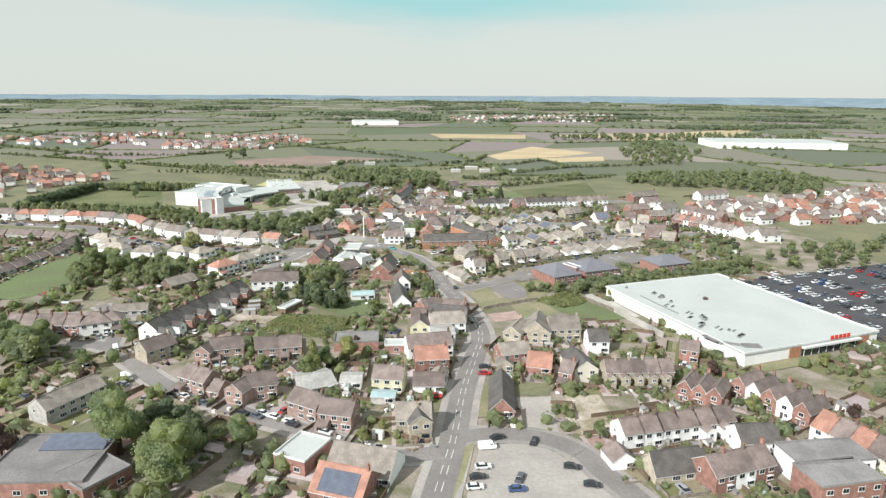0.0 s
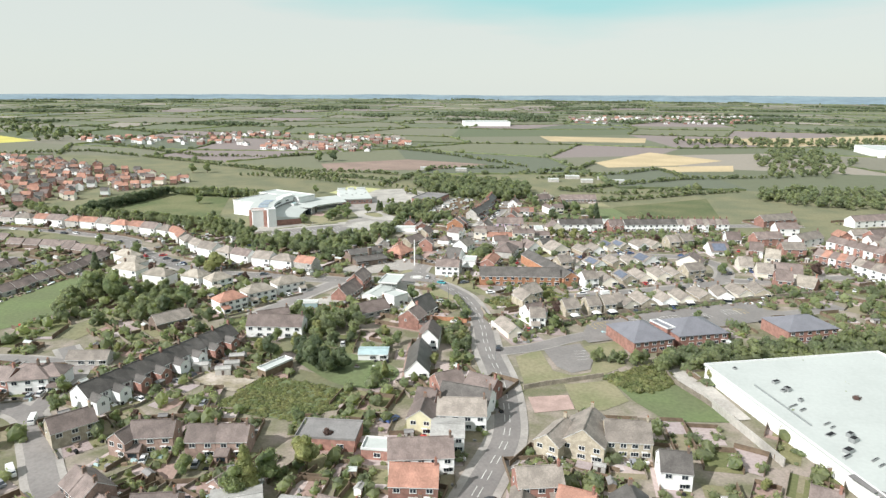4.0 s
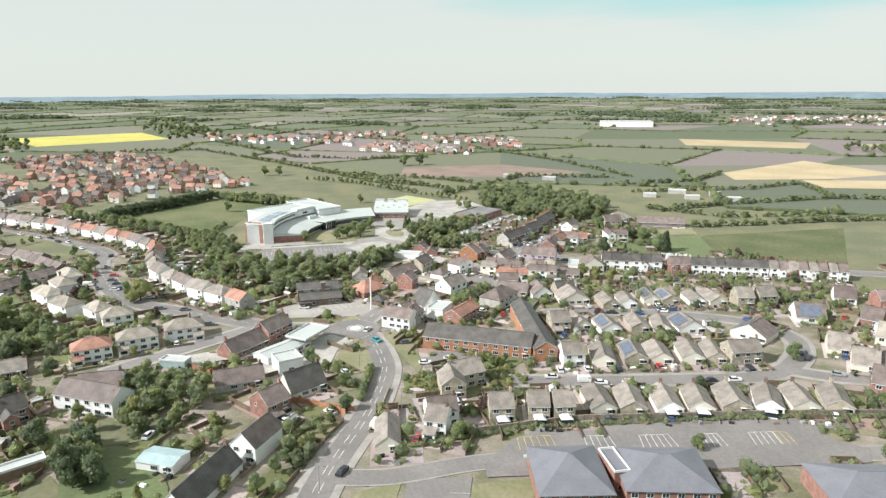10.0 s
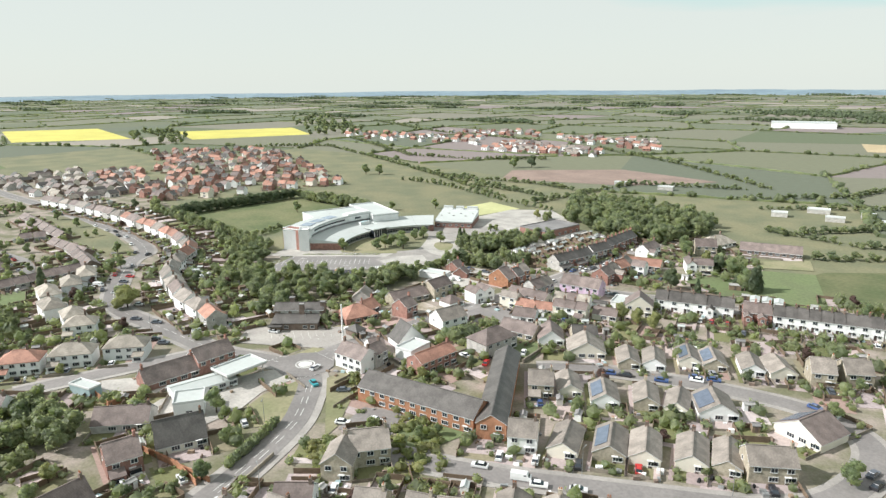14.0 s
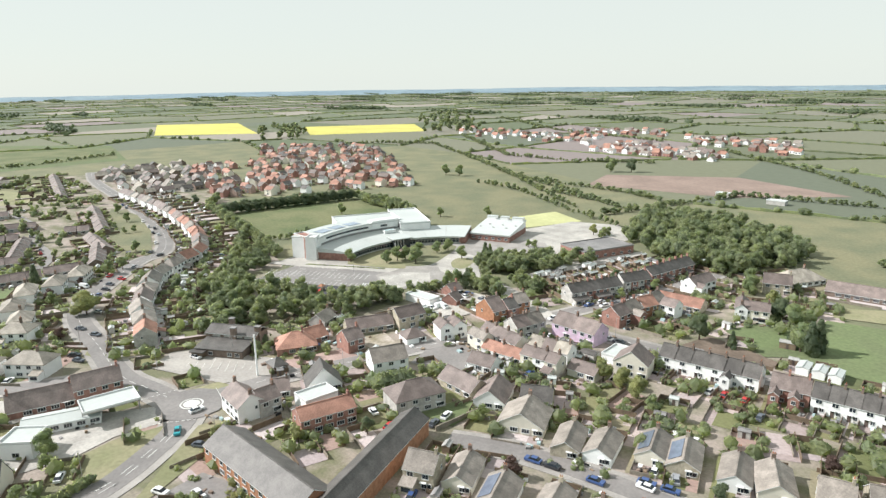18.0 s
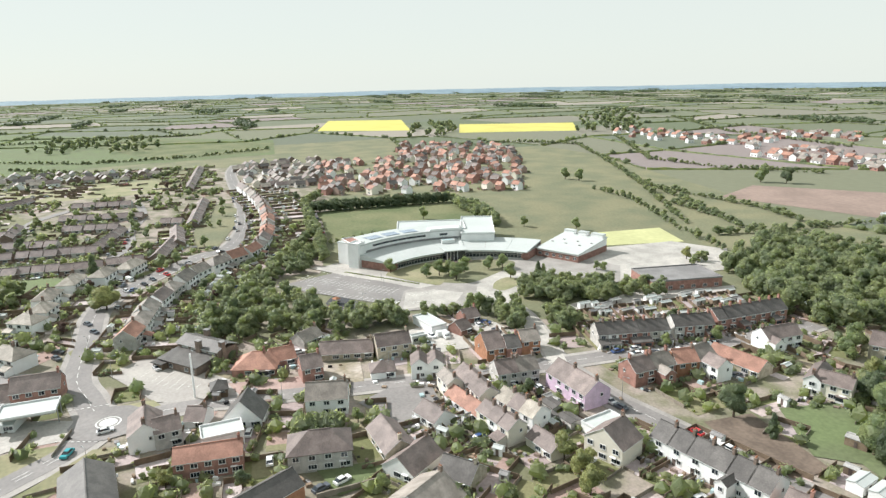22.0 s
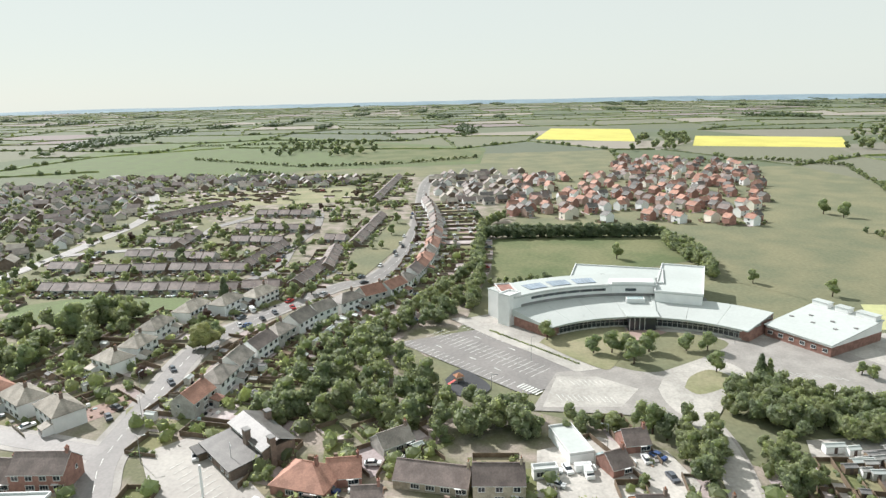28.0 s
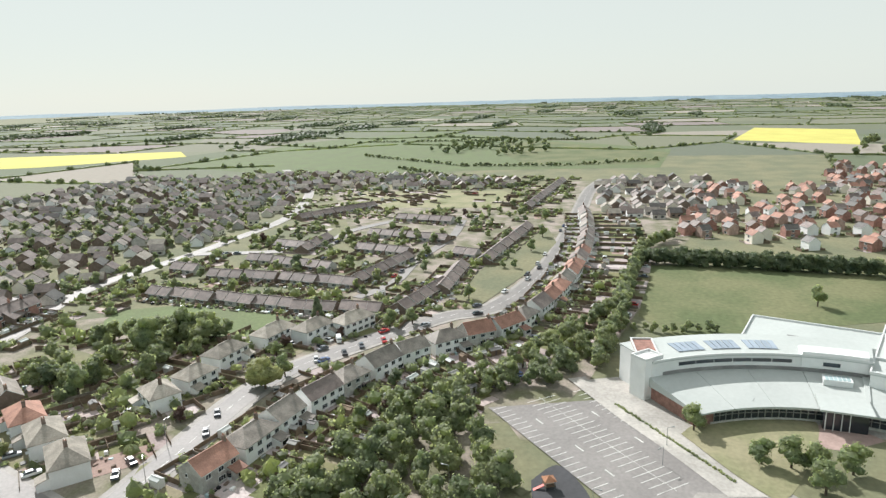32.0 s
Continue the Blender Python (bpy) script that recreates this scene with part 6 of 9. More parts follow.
part("roof", mesh(("smr",), lambda: Shape(M["membrane"]).box(-HW - 0.4, -HL - 0.4, HT, HW + 0.4, HL + 0.4, HT + 0.4).done()), SM)
for x0, y0, x1, y1 in ((-HW - 0.4, -HL - 0.4, HW + 0.4, -HL), (-HW - 0.4, HL, HW + 0.4, HL + 0.4), (-HW - 0.4, -HL, -HW, HL), (HW, -HL, HW + 0.4, HL)):
    part("parapet", mesh(("smp", x0, y0), lambda: Shape(M["frame"]).box(x0, y0, HT + 0.4, x1, y1, HT + 0.9).done()), SM)
for x, y, w, d, h in ((-18.8, 25.7, 2.6, 1.2, 0.8), (-20.6, 19.8, 1.2, 1.2, 0.7), (-18.9, 20.1, 1.6, 1.8, 1.2), (-19.7, 13.3, 1.4, 1.0, 0.9), (-24.0, 10.8, 3.5, 0.5, 0.4), (-23.0, 8.1, 2.5, 0.6, 0.5), (-22.0, -0.1, 3.0, 0.5, 0.4), (-21.7, -2.0, 2.0, 0.5, 0.4), (-25.1, -5.2, 3.0, 1.4, 0.3), (-20.6, -6.8, 1.8, 1.4, 1.1), (-21.7, -9.3, 2.2, 1.6, 1.2), (-26.8, -13.5, 2.6, 1.8, 0.9), (-29.1, -15.7, 3.0, 0.8, 0.6), (-23.2, -18.0, 3.0, 0.5, 0.4), (-23.6, -20.5, 2.6, 0.5, 0.4), (-21.5, -22.2, 1.4, 0.8, 0.7), (-20.0, -23.3, 2.4, 0.5, 0.4), (-20.7, -27.8, 3.2, 1.6, 0.5), (-22.7, -28.8, 2.4, 1.0, 0.6), (-25.3, 37.2, 1.2, 1.0, 0.6)):
    part("roof_plant", mesh(("plant", w, d, h), lambda: Shape(M["steel"], M["dark"]).box(-w / 2, -d / 2, 0, w / 2, d / 2, h).box(-w / 2 + 0.2, -d / 2 + 0.2, h, w / 2 - 0.2, d / 2 - 0.2, h + 0.1, 1).done()), SM, x, y, HT + 0.4, 20)
part("roof_valley", mesh(("valley", 0), lambda: Shape(M["flat"]).box(-3.6, -0.9, 0, 3.6, 0.9, 0.3).done()), SM, -33.8, -26.4, HT + 0.4, -85)
part("roof_valley", mesh(("valley", 1), lambda: Shape(M["flat"]).box(-4.1, -1.1, 0, 4.1, 1.1, 0.3).done()), SM, -30.7, -33.0, HT + 0.4, -46)
part("roof_valley", mesh(("valley", 2), lambda: Shape(M["flat"]).box(-3.1, -2.0, 0, 3.1, 2.0, 0.3).done()), SM, -25.1, -37.1, HT + 0.4, -24)
part("pipe", mesh(("pipe",), lambda: Shape(M["steel"]).box(-12.7, -0.2, 0, 12.7, 0.2, 0.4).done()), SM, -26.7, 12.5, HT + 0.4, -91)
part("shopfront", mesh(("smf",), lambda: Shape(M["glass"], M["frame"], M["orange"]).box(-14, -0.3, 0.4, 14, 0, 3.6, 0).box(-14.5, -1.6, 3.6, 14.5, 0, 4.3, 1).box(-20, -0.3, 0, -14.6, 0, 4.4, 2).box(14.6, -0.3, 0, 20, 0, 4.4, 2).done()), SM, 8, -HL - 0.05)
for i in range(8):
    part("mullion", mesh(("smm",), lambda: Shape(M["frame"]).box(-0.1, -0.4, 0.4, 0.1, 0, 3.6).done()), SM, -5 + i * 3.7, -HL - 0.1)
for i in range(5):
    part("sign_bar", mesh(("smsign",), lambda: Shape(M["redpaint"]).box(-0.75, -0.25, 0, 0.75, 0, 1.5).done()), SM, 8 + i * 2.1, -HL - 0.45, HT + 0.6, 0, "red sign bar")
part("service_yard_wall", mesh(("smy",), lambda: Shape(M["concrete"]).box(-0.2, -22, 0, 0.2, 22, 2.6).done()), SM, -HW - 9, 12)
patch([(64.0, 297.5), (72.5, 303.0), (79.7, 282.3), (84.5, 267.3), (79.7, 265.6), (72.2, 278.5)], "concrete", 0.13, "yard", "pale concrete service yard of the supermarket")
patch([(105.1, 220.9), (137.7, 236.6), (140.1, 221.8), (108.4, 210.4)], "dry", 0.13, "verge", "grass bank before the supermarket")
sm_turn = 20.9
ca, sa = math.cos(radians(sm_turn)), math.sin(radians(sm_turn))
patch([(121.9 + ca * u - sa * w, 266.9 + sa * u + ca * w) for u, w in ((HW + 4, -HL), (HW + 140, -HL), (HW + 140, HL), (HW + 4, HL))], "freshasphalt", 0.14, "car_park", "dark asphalt supermarket car park")
far_cars = []
for r in range(13):
    for i in range(24):
        if random.random() < 0.62:
            u, w = HW + 9 + r * 10.0 + (r % 2) * -4.2, -HL + 4 + i * 3.4 + rnd(-0.3, 0.3)
            far_cars.append((u, w)) if r > 3 else car((121.9 + ca * u - sa * w, 266.9 + sa * u + ca * w), sm_turn + 180 * (r % 2) + rnd(-3, 3), far=True, group="cars at the supermarket", z=0.2)
s = Shape(*CAR_PAINTS, M["glass"])
for u, w in far_cars:
    x, y, k = 121.9 + ca * u - sa * w, 266.9 + sa * u + ca * w, random.randrange(len(CAR_PAINTS))
    base = len(s.v)
    s.box(-2.1, -0.87, 0.25, 2.1, 0.87, 0.9, k, 0.05).box(-1.6, -0.78, 0.9, 1.0, 0.78, 1.42, len(CAR_PAINTS), 0.2).box(-1.3, -0.55, 1.42, 0.7, 0.55, 1.48, k)
    s.v[base:] = [(x + ca * a - sa * b, y + sa * a + ca * b, z + 0.15) for a, b, z in s.v[base:]]
v, f, mats, idx = s.done()
me = bpy.data.meshes.new("far_cars")
me.from_pydata(v, [], f)
for m in mats:
    me.materials.append(m)
me.polygons.foreach_set("material_index", idx)
tagged(new("far_cars", me), "rows of parked cars far across the supermarket car park", "cars", "", "stuff")
hedge([(72, 300), (95, 312), (130, 322), (160, 340)], 3.0, 4.0, step=2.0, label="shrub belt behind the supermarket")
tree_line([(62, 296), (70, 306), (100, 320), (140, 334), (165, 347), (140, 330), (100, 315), (72, 300)], 3.2, 5, 8, label="belt of shrubs and small trees behind the supermarket", near=True)
tree_line([(40, 300), (50, 303), (60, 300)], 3.0, 4, 6, label="bushes beside the office car park", near=True)
wood([(170, 345), (260, 350), (330, 400), (300, 420), (190, 380)], 60, 5, 9, label="scrubby trees beside the supermarket car park")

# ---- houses, first stretch ----
T, S = "terraced_house", "semi_detached_house"
house((-111.7, 169.9), (-103.6, 187.5), 8, "pebble", "grey", ch=2)
NB = block("school_block", (-108.3, 135.6), (-84.0, 137.1), 22, 4.0, "brick", "flat", "flat-roofed brick school block with solar panels", "school block", 4)
part("solar_panel", mesh(("solarflat",), lambda: solar_shape(16, 3.2, radians(12))), NB, 3, 3, 4.3)
part("solar_panel", mesh(("solarflat",), lambda: solar_shape(16, 3.2, radians(12))), NB, 3, 7, 4.3)
block("school_annex", (-82.3, 133.9), (-75.9, 144.2), 12, 3.6, "brick", "flat", "low flat-roofed brick annex", "annex", 2)
row((-196.9, 239.2), (-139.4, 237.8), 10, 8, ["brick"], ["tile"], name=T, group="brick terrace at the corner")
house((-139.4, 237.8), (-128.6, 242.3), 9, "white", "tile", hip=True)
house((-137.8, 260.2), (-124.1, 263.4), 6, "pebble", "grey", st=1, ch=0)
row((-107.0, 232.8), (-89.0, 289.9), 8, 8.5, ["white", "white", "brick", "brick"], ["slate"], wing=4.0, name=T, group="terrace with outriggers", front=9)
house((-142.2, 240.1), (-125.9, 244.5), 8, "white", "tile", hip=True)
house((-102.1, 212.6), (-95.1, 221.8), 8, "buff", "tile")
house((-86.1, 213.7), (-80.3, 212.4), 9, "pinkbrick", "tile", ridge="p")
house((-81.1, 214.8), (-70.2, 218.0), 8, "pinkbrick", "tile")
row((-65.7, 216.1), (-49.9, 219.5), 2, 8, ["pinkbrick"], ["tile"])
row((-83.7, 193.9), (-73.9, 188.6), 2, 8, ["pinkbrick"], ["tile"])
house((-73.3, 188.6), (-68.8, 187.2), 7, "pinkbrick", "tile", st=1)
house((-66.2, 184.6), (-60.0, 182.2), 9, "pinkbrick", "tile", ridge="p")
house((-60.7, 185.8), (-51.0, 188.7), 8, "pinkbrick", "tile")
house((-45.7, 177.9), (-35.9, 172.4), 8, "pinkbrick", "tile")
house((-35.2, 170.4), (-25.3, 168.4), 8, "pinkbrick", "tile")
house((-52.3, 203.9), (-47.6, 202.3), 8, "pinkbrick", "tile", ridge="p", st=1)
house((-12.7, 166.5), (-2.5, 167.3), 9, "buff", "grey")
house((-8.7, 164.2), (-2.5, 165.8), 6, "buff", "slate", ridge="p", yards=False)
house((-28.9, 146.2), (-12.3, 141.7), 12, "white", "grey", st=1, ch=0, name="shop")
block("shop_extension", (-42.4, 149.7), (-33.8, 146.1), 12, 4, "brick", "membrane", "brick shop extension with a pale flat roof", "shop", 2)
house((-31.2, 136.9), (-18.1, 132.8), 12, "brick", "red", st=1, solar=True)
house((-43.4, 188.9), (-33.2, 194.2), 14, "pebble", "corrugated", st=1, ch=0, pitch=15, name="workshop")
house((-32.9, 195.0), (-25.7, 195.2), 8, "white", "corrugated", st=1, ch=0, pitch=12, name="workshop")
house((-22.3, 193.7), (-12.4, 192.3), 8, "yellow", "tile")
house((-9.1, 193.2), (0.8, 193.2), 8, "white", "tile", st=1)
house((-4.3, 196.8), (1.2, 196.1), 9, "white", "grey", ridge="p", st=1)
house((-8.8, 207.9), (2.4, 209.6), 9, "brick", "red")
house((-11.8, 218.6), (3.9, 222.8), 9, "white", "tile")
house((-3.8, 231.5), (4.9, 232.8), 10, "white", "corrugated", pitch=12, ch=0)
house((-12.4, 239.6), (-4.8, 239.9), 9, "yellow", "tile", ridge="p")
house((-6.4, 253.8), (8.8, 251.2), 9, "white", "slate")
house((-0.4, 265.1), (8.8, 261.2), 7, "brick", "tile")
block("garage", (-39.6, 226.1), (-23.4, 227.7), 10, 3.4, "brick", "flat", "flat-roofed brick workshop behind the yard", "garage", 2)
block("outbuilding", (-20.9, 224.9), (-12.4, 225.4), 6, 2.8, "brick", "membrane", "small brick outbuilding with a white roof", "outbuilding", 1)
house((-21.8, 185.3), (-14.2, 184.8), 5, "pebble", "teal", st=1, ch=0, pitch=10, name="garden_hut", yards=False)
house((-41.3, 284.9), (-30.8, 287.0), 7, "white", "teal", st=1, ch=0, pitch=10, name="garden_hut", yards=False)
house((14.2, 177.4), (21.5, 176.9), 22, "brick", "slate", st=1, ridge="p", ch=0, pitch=45, name="chapel", yards=False)
house((22.9, 235.5), (29.5, 232.5), 12, "buff", "grey", ridge="p")
house((29.6, 236.6), (41.0, 234.2), 14, "buff", "grey", ridge="p")
house((41.4, 238.3), (53.6, 239.4), 10, "buff", "grey")
house((20.7, 213.0), (31.4, 216.2), 8, "brick", "grey")
house((19.1, 209.5), (24.4, 209.6), 7, "buff", "grey", ridge="p", st=1)
house((28.7, 209.3), (37.2, 207.4), 10, "brick", "red", st=1)
house((53.9, 226.6), (61.3, 226.7), 9, "white", "slate")
house((43.4, 200.9), (51.7, 202.2), 14, "cream", "slate", ridge="p")
house((38.1, 200.2), (42.3, 198.0), 8, "brick", "tile")
row((53.8, 199.5), (76.4, 200.8), 5, 8, ["buff"], ["tile"], wing=3.0, name=T, group="buff brick terrace")
row((49.3, 159.5), (82.7, 168.4), 6, 8, ["white"], ["tile"], name=T, group="white terrace by the market", wing=3.0, wing_share=0.3)
house((52.9, 144.0), (67.4, 147.4), 8, "buff", "slate", st=1, pitch=48)
house((43.9, 150.0), (50.1, 151.4), 7, "white", "tile", ridge="p", st=1)
row((73.4, 190.3), (84.4, 182.4), 3, 11, ["brick"], ["tile"], ridge="p", pitch=48)
row((91.8, 193.8), (105.4, 172.0), 5, 11, ["brick", "white"], ["tile"], pitch=48, ridge="p", name=T, group="gabled red shops")
row((102.3, 166.3), (114.0, 143.9), 5, 10, ["white", "cream"], ["red", "tile"], name=T, group="white shops")
row((65.9, 140.1), (83.3, 146.4), 3, 9, ["brick", "white"], ["tile"])
house((78.9, 155.9), (89.8, 156.9), 9, "white", "slate")
block("shop_block", (87.7, 144.1), (108.2, 146.9), 10, 6.0, "white", "flat", "white flat-roofed shop in two storeys", "shop", 4, st=2)
block("shop_block", (88.0, 134.6), (104.7, 138.0), 10, 6.0, "brick", "flat", "brick flat-roofed shop in two storeys", "shop", 4, st=2)
row((84.6, 220.4), (90.9, 218.0), 1, 7, ["brick"], ["tile"])

# ---- yards and cottages west of the main road ----
house((-89.9, 297.6), (-68.8, 300.6), 9, "white", "tile", ch=2)
house((-127.6, 297.0), (-119.5, 309.1), 8, "brown", "grey", st=1)
house((-22.8, 298.1), (-15.2, 298.8), 12, "white", "tile", ridge="p", pitch=44)
house((-21.6, 274.0), (-13.6, 275.3), 21, "white", "slate", ridge="p", st=1, pitch=46)
house((-86.9, 302.9), (-77.1, 310.6), 8, "white", "tile", porch=True)
house((-12.6, 248.4), (-6.5, 248.0), 9, "brick", "tile")
house((-4.7, 243.3), (9.4, 245.3), 9, "white", "grey", ch=2)
house((3.1, 257.9), (9.3, 262.2), 7, "brick", "tile", st=1)
house((-7.0, 260.6), (0.3, 266.0), 8, "brick", "tile")
block("long_shed", (-66.5, 265.0), (-61.6, 275.9), 4, 2.6, "timber", "membrane", "long low shed with a white sheet roof", "shed", 0)
for p in ((-81.9, 265.5), (-81.3, 270.4), (-82.7, 276.6), (-90.9, 266.9)):
    shed(p, 20, 5.0, 3.0, 2.2, random.choice(("timber", "pebble")), "corrugated", "garden outbuilding with a corrugated roof")

# ---- crossroads ----
house((-66.1, 346.4), (-64.2, 363.3), 8, "brick", "tile", st=1, pitch=44, ch=2, yards=False)
house((-64.2, 363.3), (-63.8, 376.1), 8, "brick", "tile", pitch=40, yards=False)
house((-52.6, 348.5), (-48.7, 367.2), 8, "white", "membrane", st=1, ch=0, pitch=14, name="car_workshop", yards=False)
block("workshop_hall", (-43.6, 343.3), (-39.1, 350.1), 8, 4.5, "white", "membrane", "white box-like workshop front", "workshop", 1)
CAN = block("forecourt_canopy", (-47.6, 363.1), (-47.6, 377.5), 9, 0.3, "concrete", "membrane", "white flat canopy over a garage forecourt", "canopy", 0)
CAN.location.z = 4.2
for x, y in ((-8, -2), (8, -2), (-8, 2.5), (8, 2.5)):
    part("post", mesh(("canopy_post",), lambda: Shape(M["steel"]).tube(0, 0, -4.1, 0, 0.14, 0.14).done()), CAN, x * 0.9, y)
house((-28.7, 330.4), (-23.9, 342.1), 9, "cream", "slate", st=1, pitch=50)
house((-26.9, 317.8), (-24.9, 325.5), 9, "brick", "tile", porch=True)
house((-53.3, 324.8), (-43.3, 335.7), 9, "pebble", "tile", st=1)
house((11.9, 350.2), (18.0, 354.3), 10, "buff", "grey", ridge="p")
house((13.4, 358.0), (19.7, 365.9), 9, "buff", "grey")
house((-36.2, 396.4), (-24.0, 396.9), 8, "white", "tile", ch=2, yards=False)
house((16.1, 333.2), (22.7, 338.5), 8, "white", "tile", st=2)
house((16.5, 329.4), (22.2, 330.5), 8, "white", "grey")
house((8.9, 316.0), (14.6, 319.3), 14, "cream", "grey", ridge="p", st=1)
wall_line([(2.1, 323.9), (-1.4, 336.4), (-6.2, 349.8)], 1.2)
fence([(-38.9, 329.1), (-23.4, 330.8), (-8.0, 333.0)], 1.7, "orange", label="orange timber panel fence")

# ---- bungalow close ----
for a, b in (((30.2, 342.9), (36.3, 346.3)), ((39.6, 348.7), (45.0, 351.0)), ((46.1, 351.5), (51.5, 354.5))):
    house(a, b, 8, "buff", "grey", conserv=True, front=5)
B = dict(st=1, ridge="p", pitch=30, group="bungalows in the close", ch=1, front=5.0, back=4.0)
for i, (a, b) in enumerate((((55.0, 358.9), (61.6, 362.5)), ((62.6, 363.0), (69.4, 365.7)), ((72.0, 367.2), (78.9, 370.0)), ((80.1, 371.5), (87.1, 373.7)), ((89.0, 376.3), (96.5, 378.8)), ((97.4, 380.9), (104.9, 381.8)), ((107.2, 384.6), (114.4, 387.0)), ((115.5, 389.1), (123.1, 390.2)))):
    house(a, b, 13, ("cream", "buff", "white")[i % 3], "grey", conserv=i in (2, 3, 5), **B)
house((38.8, 388.4), (45.3, 392.0), 8, "white", "grey")
for i, (a, b) in enumerate((((47.4, 393.1), (54.7, 395.7)), ((57.1, 398.8), (64.6, 401.9)), ((65.0, 402.6), (72.0, 405.4)), ((74.6, 407.8), (81.5, 410.1)), ((82.1, 411.4), (88.5, 413.4)))):
    house(a, b, 13, ("cream", "buff", "cream")[i % 3], "grey", solar=i == 1, **B)
house((89.9, 413.3), (99.1, 419.1), 8, "buff", "grey")
for i, (a, b) in enumerate((((33.5, 422.5), (39.4, 426.6)), ((44.2, 423.0), (51.0, 427.2)), ((54.0, 429.7), (60.4, 432.8)), ((61.7, 432.4), (68.0, 434.2)), ((70.6, 435.3), (79.6, 440.8)))):
    house(a, b, 12, ("cream", "white", "buff")[i % 3], "grey", solar=i in (1, 4), **B)
house((26.7, 416.6), (33.1, 420.7), 8, "buff", "grey")
house((88.1, 442.2), (100.1, 437.6), 12, "cream", "tile", st=1, ridge="p", pitch=30, solar=True)
for i, (a, b) in enumerate((((21.3, 449.9), (31.8, 456.5)), ((38.5, 452.2), (44.6, 455.8)), ((44.8, 456.6), (51.4, 459.6)), ((53.2, 465.9), (59.4, 469.0)), ((60.5, 467.9), (67.0, 471.4)), ((71.1, 471.8), (77.5, 474.8)), ((78.9, 474.5), (85.8, 479.0)))):
    house(a, b, 12, ("cream", "buff", "white")[i % 3], "grey", solar=i in (3, 4), **B)
house((89.6, 477.9), (95.9, 480.6), 9, "buff", "grey")
house((98.0, 483.2), (104.7, 487.1), 9, "buff", "grey")
house((111.1, 468.6), (122.1, 470.9), 12, "white", "tile", st=1, solar=True)
for a, b in (((119.8, 438.6), (126.7, 438.6)), ((125.7, 426.6), (133.7, 426.0)), ((126.8, 502.7), (135.4, 502.9)), ((133.4, 476.9), (140.8, 475.0)), ((135.2, 450.8), (142.6, 449.0)), ((128.6, 406.1), (136.1, 405.1)), ((132.6, 430.2), (147.5, 427.4)), ((137.2, 408.1), (144.7, 403.5))):
    house(a, b, 11, random.choice(("cream", "white", "brick")), random.choice(("tile", "grey", "pale")), st=random.choice((1, 1, 2)), front=5, back=6)
row((102.0, 533.3), (136.0, 540.5), 8, 8, ["white", "white", "brick"], ["grey", "tile"], wing=3, wing_share=0.35, name=T, group="long white terrace", front=10)
row((163.8, 464.3), (177.5, 448.8), 5, 8, ["brick", "brick", "white"], ["tile", "red"], name=T, group="far brick terrace", far=True)
row((176.4, 445.8), (189.2, 424.2), 5, 8, ["white"], ["grey", "tile"], name=T, group="far white terrace", far=True)
row((192.1, 429.7), (205.5, 439.8), 2, 8, ["brick"], ["red"], name=T, far=True)
row((182.7, 500.9), (201.5, 470.8), 6, 8, ["white", "brick"], ["tile"], name=T, group="far brick terrace", far=True)
for a, b in (((163.7, 532.3), (178.2, 534.9)), ((168.4, 498.4), (185.4, 512.5)), ((143.2, 497.7), (159.8, 504.2)), ((162.5, 558.3), (187.3, 572.1)), ((151.0, 473.2), (163.9, 475.4)), ((223.9, 569.4), (254.5, 584.4)), ((217.1, 519.9), (233.7, 528.7)), ((241.6, 534.0), (260.0, 541.3)), ((195.5, 417.8), (206.6, 419.7)), ((202.0, 409.5), (215.9, 411.8))):
    house(a, b, 9, random.choice(("white", "white", "brick")), random.choice(("tile", "grey")), far=True)

# ---- care home ----
house((-11.6, 383.8), (27.1, 389.6), 11, "orange", "slate", pitch=30, ch=0, name="care_home", yards=False)
house((28.5, 388.7), (35.6, 392.7), 48, "orange", "slate", ridge="p", pitch=32, ch=0, name="care_home", yards=False)

# ---- white terraces ----
row((24.3, 515.4), (52.8, 523.1), 6, 8, ["white"], ["slate"], wing=4, wing_share=0.17, name=T, group="long white terrace", front=10)
row((57.0, 521.2), (66.4, 524.7), 2, 8, ["brick"], ["tile"], wing=4, name=T, front=10)
row((67.0, 524.1), (101.5, 533.1), 9, 8, ["white"], ["slate"], wing=3, wing_share=0.2, name=T, group="long white terrace", front=10)
house((17.9, 501.0), (27.6, 505.1), 9, "cream", "tile", ridge="p")

# ---- village street ----
row((-35.2, 540.3), (-29.4, 565.2), 7, 8, ["pebble", "white", "brick", "brick", "brick"], ["slate"], name=T, group="brick terrace", porch=False, front=4, back=14)
row((-31.1, 568.5), (-27.7, 582.7), 4, 8, ["pebble", "brick"], ["slate"], name=T, group="brick terrace", front=4, back=14)
row((-30.3, 586.6), (-29.4, 617.6), 7, 8, ["brick"], ["slate"], name=T, group="brick terrace", front=4, back=14)
house((-17.2, 510.3), (-9.0, 511.3), 9, "lilac", "tile", ch=1, yards=False)
house((-9.0, 511.3), (0.2, 512.4), 9, "lilac", "tile", ch=1, yards=False)
house((-38.6, 500.9), (-38.4, 507.4), 11, "orange", "tile")
house((-37.4, 507.5), (-36.9, 512.3), 8, "brick", "slate", yards=False)
house((-40.4, 514.4), (-39.6, 520.6), 7.5, "orange", "grey", yards=False)
row((-20.7, 496.4), (-19.6, 509.4), 2, 8, ["pebble"], ["tile", "grey"], ch=2)
house((-26.7, 441.0), (-23.8, 452.1), 9, "white", "grey")
house((-28.6, 419.2), (-25.2, 429.0), 8.5, "white", "slate", ridge="p", st=1, pitch=46, ch=0)
